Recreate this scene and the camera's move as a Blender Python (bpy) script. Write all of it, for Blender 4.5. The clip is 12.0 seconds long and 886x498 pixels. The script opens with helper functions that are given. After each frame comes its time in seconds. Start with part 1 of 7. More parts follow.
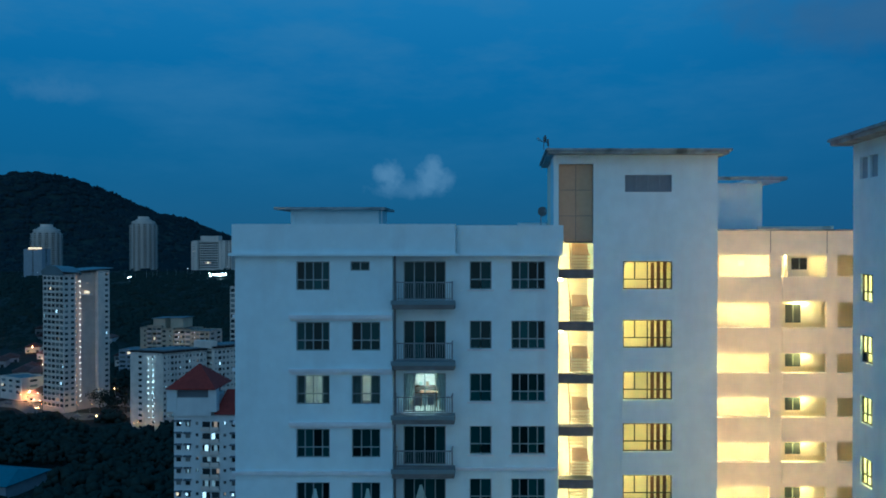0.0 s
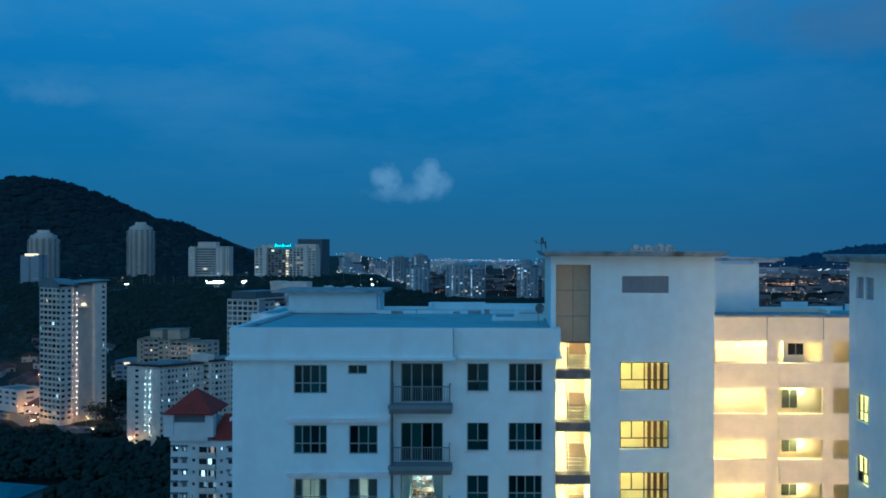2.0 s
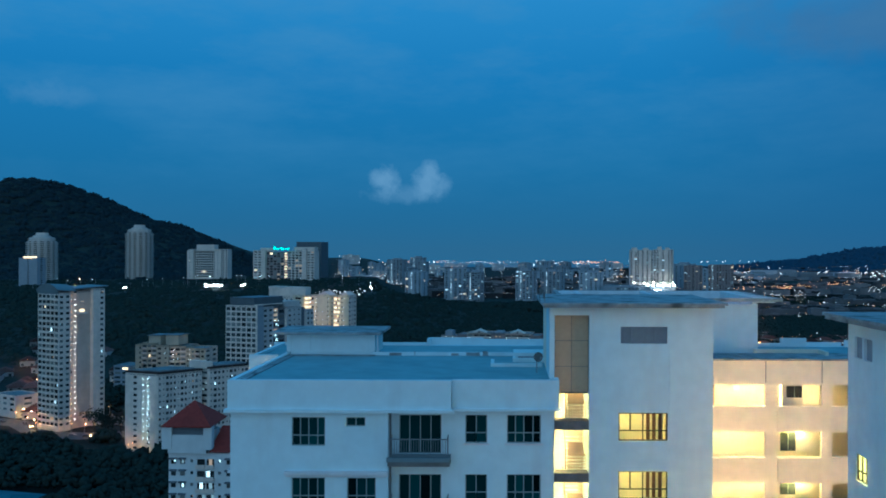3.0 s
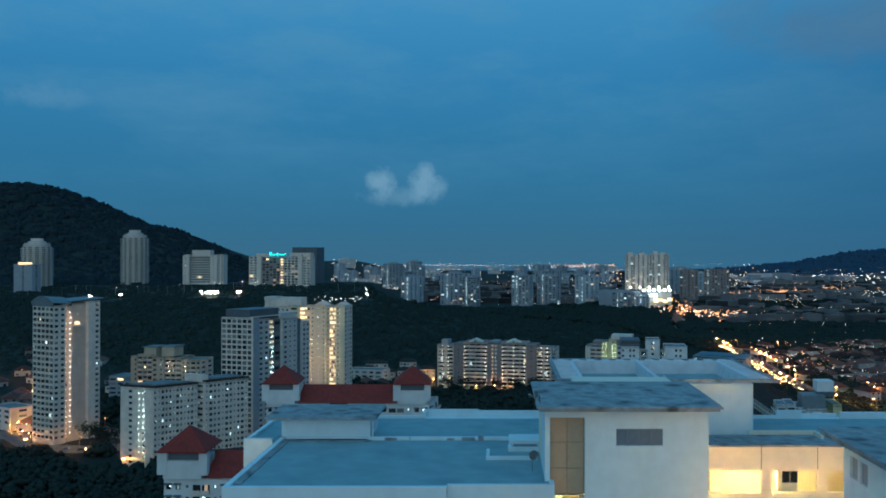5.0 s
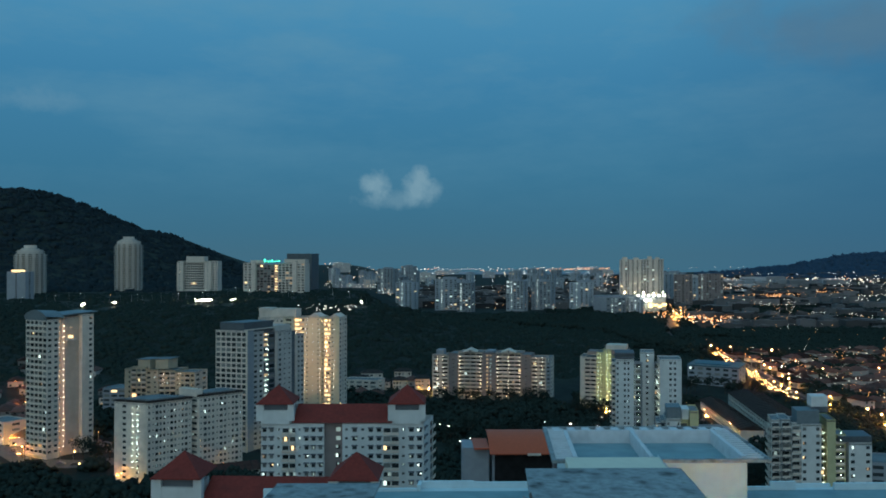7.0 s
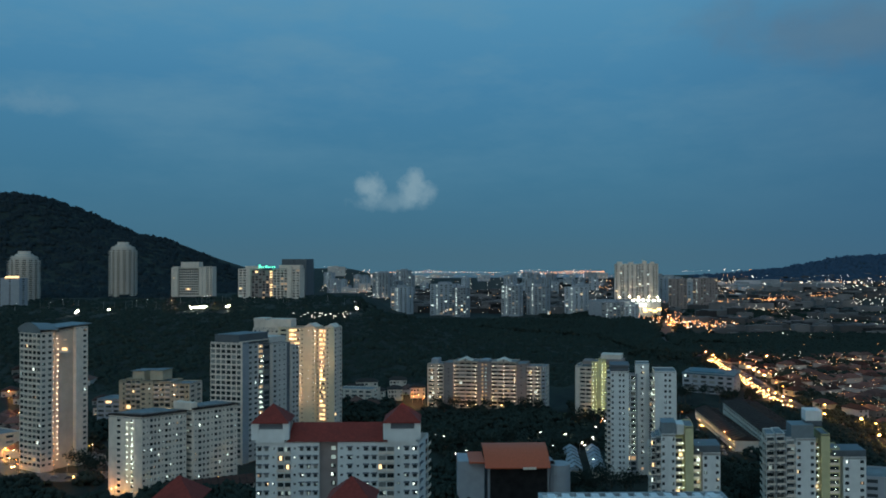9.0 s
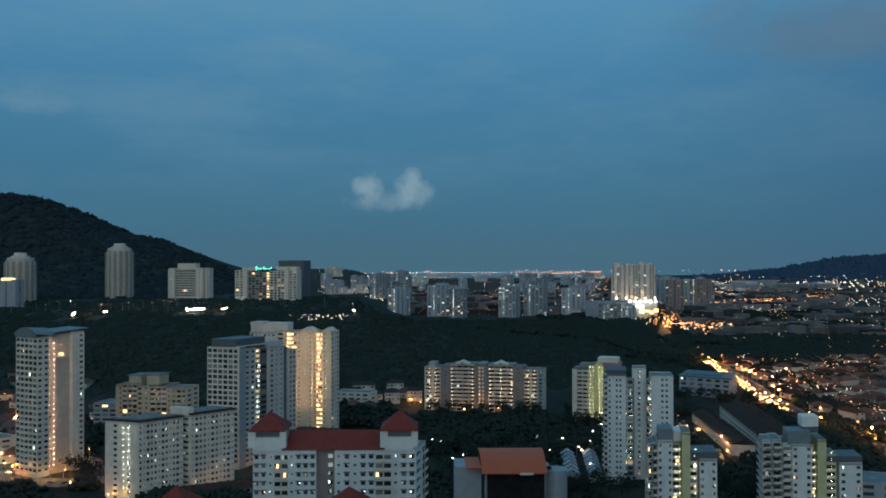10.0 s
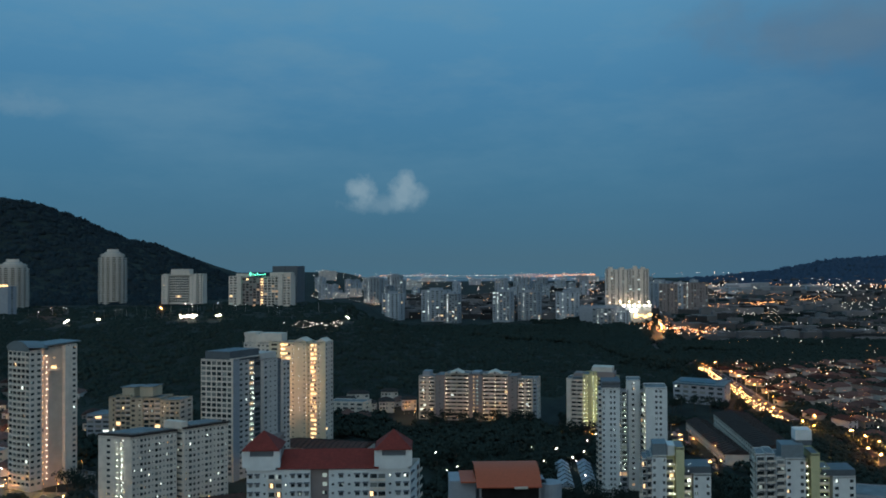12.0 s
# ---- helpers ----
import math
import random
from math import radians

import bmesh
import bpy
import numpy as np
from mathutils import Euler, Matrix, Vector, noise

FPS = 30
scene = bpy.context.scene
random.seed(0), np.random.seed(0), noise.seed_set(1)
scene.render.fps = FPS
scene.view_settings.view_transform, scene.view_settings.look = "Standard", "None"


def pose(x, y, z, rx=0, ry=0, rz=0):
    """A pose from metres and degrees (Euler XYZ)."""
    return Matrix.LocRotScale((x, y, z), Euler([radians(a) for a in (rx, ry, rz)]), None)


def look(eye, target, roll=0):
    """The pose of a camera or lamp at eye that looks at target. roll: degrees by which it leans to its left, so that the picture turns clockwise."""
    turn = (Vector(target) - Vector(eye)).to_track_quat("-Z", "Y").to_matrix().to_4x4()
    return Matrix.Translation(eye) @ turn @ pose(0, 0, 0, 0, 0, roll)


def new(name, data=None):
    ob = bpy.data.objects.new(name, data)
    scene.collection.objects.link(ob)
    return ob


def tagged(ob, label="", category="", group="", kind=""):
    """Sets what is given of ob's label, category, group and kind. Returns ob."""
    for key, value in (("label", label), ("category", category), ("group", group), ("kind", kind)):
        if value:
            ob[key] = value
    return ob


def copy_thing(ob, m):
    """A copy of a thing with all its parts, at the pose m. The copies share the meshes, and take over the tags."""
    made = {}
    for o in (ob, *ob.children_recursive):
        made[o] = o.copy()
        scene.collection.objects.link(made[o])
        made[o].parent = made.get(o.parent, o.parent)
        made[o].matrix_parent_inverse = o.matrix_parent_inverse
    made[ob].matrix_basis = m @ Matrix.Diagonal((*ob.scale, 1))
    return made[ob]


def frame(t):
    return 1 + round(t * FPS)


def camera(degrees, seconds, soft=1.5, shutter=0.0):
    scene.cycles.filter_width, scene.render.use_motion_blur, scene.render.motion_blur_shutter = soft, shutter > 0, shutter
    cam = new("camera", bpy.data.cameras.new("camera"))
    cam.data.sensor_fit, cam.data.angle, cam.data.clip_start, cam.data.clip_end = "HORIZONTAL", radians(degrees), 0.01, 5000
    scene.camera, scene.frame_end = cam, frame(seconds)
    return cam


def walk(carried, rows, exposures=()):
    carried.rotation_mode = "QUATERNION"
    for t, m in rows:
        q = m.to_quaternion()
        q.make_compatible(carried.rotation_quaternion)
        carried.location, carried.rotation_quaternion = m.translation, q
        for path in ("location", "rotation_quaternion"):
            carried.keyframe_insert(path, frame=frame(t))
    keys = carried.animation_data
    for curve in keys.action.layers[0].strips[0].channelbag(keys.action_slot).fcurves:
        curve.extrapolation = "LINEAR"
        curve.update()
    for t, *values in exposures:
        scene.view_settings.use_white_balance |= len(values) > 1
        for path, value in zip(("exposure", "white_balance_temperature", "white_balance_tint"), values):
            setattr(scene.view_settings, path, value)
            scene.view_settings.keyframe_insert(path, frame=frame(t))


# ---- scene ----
cam = camera(57.7, 12.0, soft=1.8)
PATH = [
    (0.0, pose(-0.000, 0.000, 88.000, 89.643, -0.001, 0.000)),
    (0.5, pose(0.048, -0.028, 89.310, 89.719, -0.024, -0.048)),
    (1.0, pose(0.055, -0.048, 90.641, 89.794, -0.052, -0.085)),
    (1.5, pose(0.025, -0.059, 91.954, 89.853, -0.097, -0.123)),
    (2.0, pose(-0.007, -0.063, 93.293, 89.908, -0.144, -0.175)),
    (2.5, pose(-0.017, -0.043, 94.621, 89.951, -0.197, -0.214)),
    (3.0, pose(-0.000, -0.003, 95.967, 90.017, -0.218, -0.262)),
    (5.0, pose(0.041, 0.095, 101.418, 90.175, -0.152, -0.541)),
    (5.5, pose(0.015, 0.110, 102.728, 90.197, -0.121, -0.630)),
    (6.0, pose(0.038, 0.100, 104.120, 90.246, -0.096, -0.733)),
    (6.5, pose(0.054, 0.073, 105.471, 90.302, -0.063, -0.837)),
    (7.0, pose(0.053, 0.044, 106.813, 90.383, -0.030, -0.925)),
    (9.0, pose(0.048, -0.078, 112.082, 90.548, 0.045, -1.275)),
    (9.5, pose(0.060, -0.096, 113.365, 90.545, 0.054, -1.379)),
    (10.0, pose(0.077, -0.104, 114.676, 90.542, 0.055, -1.483)),
    (10.5, pose(0.097, -0.104, 116.015, 90.553, 0.076, -1.591)),
    (11.0, pose(0.121, -0.108, 117.347, 90.590, 0.117, -1.687)),
    (11.5, pose(0.144, -0.120, 118.679, 90.649, 0.176, -1.790)),
    (12.0, pose(0.173, -0.138, 119.989, 90.696, 0.206, -1.902)),
]
EXPOSURES = [(0.0, -0.50, 4500, 0), (1.5, -0.31, 4480, 0), (3.0, -0.05, 4680, 1), (5.0, 0.06, 5520, 1), (7.0, 0.08, 6400, 3), (9.0, 0.1, 6850, 9), (12.0, 0.1, 6950, 14)]
walk(cam, PATH, EXPOSURES)

# ---- dusk sky: blue overcast, the afterglow behind the camera ----
world = bpy.data.worlds.new("dusk_sky")
scene.world = world
world.use_nodes = True
wn, wl = world.node_tree.nodes, world.node_tree.links
wn.clear()


def wnode(kind, **values):
    n = wn.new(kind)
    for k, v in values.items():
        n.inputs[k].default_value = v
    return n


def wmath(op, a, b=None, clamp=False):
    n = wn.new("ShaderNodeMath")
    n.operation, n.use_clamp = op, clamp
    for i, v in enumerate((a, b)):
        if isinstance(v, (int, float)):
            n.inputs[i].default_value = v
        elif v is not None:
            wl.new(v, n.inputs[i])
    return n.outputs[0]


def wramp(fac, stops):
    n = wn.new("ShaderNodeValToRGB")
    e = n.color_ramp.elements
    while len(e) < len(stops):
        e.new(0.5)
    for el, (p, c) in zip(e, stops):
        el.position, el.color = p, (*c, 1)
    wl.new(fac, n.inputs[0])
    return n.outputs[0]


def wmix(fac, a, b, blend="MIX"):
    n = wn.new("ShaderNodeMix")
    n.data_type, n.blend_type = "RGBA", blend
    for s, v in ((0, fac), (6, a), (7, b)):
        if isinstance(v, (int, float)):
            n.inputs[s].default_value = v
        elif isinstance(v, tuple):
            n.inputs[s].default_value = (*v, 1)
        else:
            wl.new(v, n.inputs[s])
    return n.outputs[2]


tc = wn.new("ShaderNodeTexCoord")
sep = wn.new("ShaderNodeSeparateXYZ")
wl.new(tc.outputs["Generated"], sep.inputs[0])
dx, dy, dz = sep.outputs
height = wramp(wmath("MULTIPLY", dz, 2.0, True), [
    (0.0, (0.053, 0.139, 0.211)), (0.06, (0.048, 0.146, 0.234)), (0.2, (0.045, 0.166, 0.285)),
    (0.42, (0.052, 0.200, 0.365)), (0.62, (0.075, 0.255, 0.440)), (1.0, (0.11, 0.32, 0.52))])
glow = wmath("MULTIPLY", wmath("MULTIPLY", wmath("SUBTRACT", 0.25, dy), 0.85, True), wmath("SUBTRACT", 1.0, wmath("MULTIPLY", dz, 1.1), True))
sky = wmix(glow, height, (0.58, 0.66, 0.64))
# soft stretched cloud banks
mp = wn.new("ShaderNodeMapping")
mp.inputs["Scale"].default_value = (2.2, 2.2, 7.5)
wl.new(tc.outputs["Generated"], mp.inputs[0])
banks = wnode("ShaderNodeTexNoise", Scale=1.7, Detail=8.0, Roughness=0.62)
wl.new(mp.outputs[0], banks.inputs["Vector"])
bank = wramp(banks.outputs[0], [(0.42, (0, 0, 0)), (0.72, (1, 1, 1))])
up = wmath("MULTIPLY", wmath("SUBTRACT", dz, 0.03), 5.0, True)
sky = wmix(wmath("MULTIPLY", wmath("MULTIPLY", bank, up), 0.6), sky, (0.125, 0.27, 0.385))
right = wmath("MULTIPLY", wmath("SUBTRACT", dx, 0.25), 3.0, True)
sky = wmix(wmath("MULTIPLY", right, 0.45), sky, (0.030, 0.095, 0.200))


def puff(cx, cz, rx, rz, amount, seed, scale=38.0, color=(0.195, 0.320, 0.410)):
    """A small cumulus: a ragged patch of paler air round the direction (cx, 1, cz)."""
    global sky
    u = wmath("DIVIDE", wmath("SUBTRACT", wmath("DIVIDE", dx, dy), cx), rx)
    v = wmath("DIVIDE", wmath("SUBTRACT", wmath("DIVIDE", dz, dy), cz), rz)
    n = wnode("ShaderNodeTexNoise", Scale=scale, Detail=7.0, Roughness=0.62)
    off = wn.new("ShaderNodeMapping")
    off.inputs["Location"].default_value = (seed, 0, seed)
    wl.new(tc.outputs["Generated"], off.inputs[0])
    wl.new(off.outputs[0], n.inputs["Vector"])
    d = wmath("SQRT", wmath("ADD", wmath("MULTIPLY", u, u), wmath("MULTIPLY", v, v)))
    f = wmath("MULTIPLY", wmath("ADD", wmath("SUBTRACT", 1.0, d), wmath("MULTIPLY", wmath("SUBTRACT", n.outputs[0], 0.47), 2.0)), 1.3, True)
    f = wmath("MULTIPLY", f, wmath("GREATER_THAN", dy, 0.3))
    sky = wmix(wmath("MULTIPLY", f, amount), sky, color)


puff(-0.0665, 0.085, 0.019, 0.021, 0.80, 3.1)
puff(-0.079, 0.090, 0.010, 0.012, 0.55, 4.4)
puff(-0.0165, 0.082, 0.021, 0.021, 0.80, 7.7)
puff(-0.0115, 0.100, 0.013, 0.018, 0.75, 6.1)
puff(0.004, 0.080, 0.014, 0.014, 0.55, 8.3)
puff(-0.040, 0.067, 0.048, 0.013, 0.40, 5.2)
puff(-0.50, 0.19, 0.045, 0.018, 0.22, 1.4)
puff(-0.455, 0.187, 0.025, 0.016, 0.16, 9.3)
puff(0.53, 0.285, 0.20, 0.055, 0.42, 2.6, 12.0, (0.098, 0.150, 0.215))
bg = wnode("ShaderNodeBackground", Strength=1.0)
wl.new(sky, bg.inputs["Color"])
wout = wn.new("ShaderNodeOutputWorld")
wl.new(bg.outputs[0], wout.inputs[0])

# the last light of the sun that has set, wide and faint
sun = new("sun", bpy.data.lights.new("sun", "SUN"))
sun.data.energy, sun.data.angle, sun.data.color = 0.12, radians(60), (0.75, 0.86, 1.0)
sun.matrix_world = look((0, 0, 300), (40, 200, 200))


# ---- materials ----
def material(name, color, rough=0.8, metal=0.0, grain=0.12, scale=3.0, stain=0.0, stain_scale=0.25, stain_color=(0.05, 0.05, 0.05), bump=0.1,
             spec=0.3, vary=0.0, streak=False, emit=0.0, emit_color=None, island=0.0):
    m = bpy.data.materials.new(name)
    m.use_nodes = True
    nt = m.node_tree
    n, l = nt.nodes, nt.links
    b = n["Principled BSDF"]
    b.inputs["Roughness"].default_value, b.inputs["Metallic"].default_value = rough, metal
    b.inputs["Specular IOR Level"].default_value = spec
    co = n.new("ShaderNodeTexCoord")
    geo = n.new("ShaderNodeNewGeometry")

    def noise_of(sc, detail=4.0, stretch=None):
        t = n.new("ShaderNodeTexNoise")
        t.inputs["Scale"].default_value, t.inputs["Detail"].default_value = sc, detail
        mapper = n.new("ShaderNodeMapping")
        if stretch:
            mapper.inputs["Scale"].default_value = stretch
        l.new(geo.outputs["Position"], mapper.inputs[0])
        l.new(mapper.outputs[0], t.inputs["Vector"])
        return t.outputs[0]

    def mix(fac, a, bcol, blend="MIX"):
        x = n.new("ShaderNodeMix")
        x.data_type, x.blend_type = "RGBA", blend
        for s, v in ((0, fac), (6, a), (7, bcol)):
            if isinstance(v, (int, float)):
                x.inputs[s].default_value = v
            elif isinstance(v, tuple):
                x.inputs[s].default_value = (*v, 1)
            else:
                l.new(v, x.inputs[s])
        return x.outputs[2]

    def ramp(fac, lo, hi, a=0.0, z=1.0):
        x = n.new("ShaderNodeMapRange")
        for k, v in zip((1, 2, 3, 4), (lo, hi, a, z)):
            x.inputs[k].default_value = v
        l.new(fac, x.inputs[0])
        return x.outputs[0]

    fine = noise_of(scale)
    dark = tuple(c * (1 - grain) for c in color)
    lite = tuple(min(1, c * (1 + grain)) for c in color)
    col = mix(ramp(fine, 0.3, 0.7), dark, lite)
    wide = noise_of(scale * 0.09, 3.0)
    col = mix(ramp(wide, 0.35, 0.7, 0.0, grain * 1.2), col, tuple(c * 0.7 for c in color))
    if stain:
        st = noise_of(stain_scale, 6.0, (1, 1, 0.18) if streak else None)
        col = mix(ramp(st, 0.5, 0.72, 0.0, stain), col, stain_color)
    if vary:
        info = n.new("ShaderNodeObjectInfo")
        hsv = n.new("ShaderNodeHueSaturation")
        l.new(ramp(info.outputs["Random"], 0, 1, 1 - vary, 1 + vary), hsv.inputs["Value"])
        l.new(col, hsv.inputs["Color"])
        col = hsv.outputs[0]
    if island:
        hsv = n.new("ShaderNodeHueSaturation")
        l.new(ramp(geo.outputs["Random Per Island"], 0, 1, 1 - island, 1 + island), hsv.inputs["Value"])
        l.new(col, hsv.inputs["Color"])
        col = hsv.outputs[0]
    l.new(col, b.inputs["Base Color"])
    if bump:
        bp = n.new("ShaderNodeBump")
        bp.inputs["Strength"].default_value, bp.inputs["Distance"].default_value = bump, 0.02
        l.new(fine, bp.inputs["Height"])
        l.new(bp.outputs[0], b.inputs["Normal"])
    if emit:
        b.inputs["Emission Strength"].default_value = emit
        b.inputs["Emission Color"].default_value = (*(emit_color or color), 1)
    return m


GREY = (0.10, 0.10, 0.10)
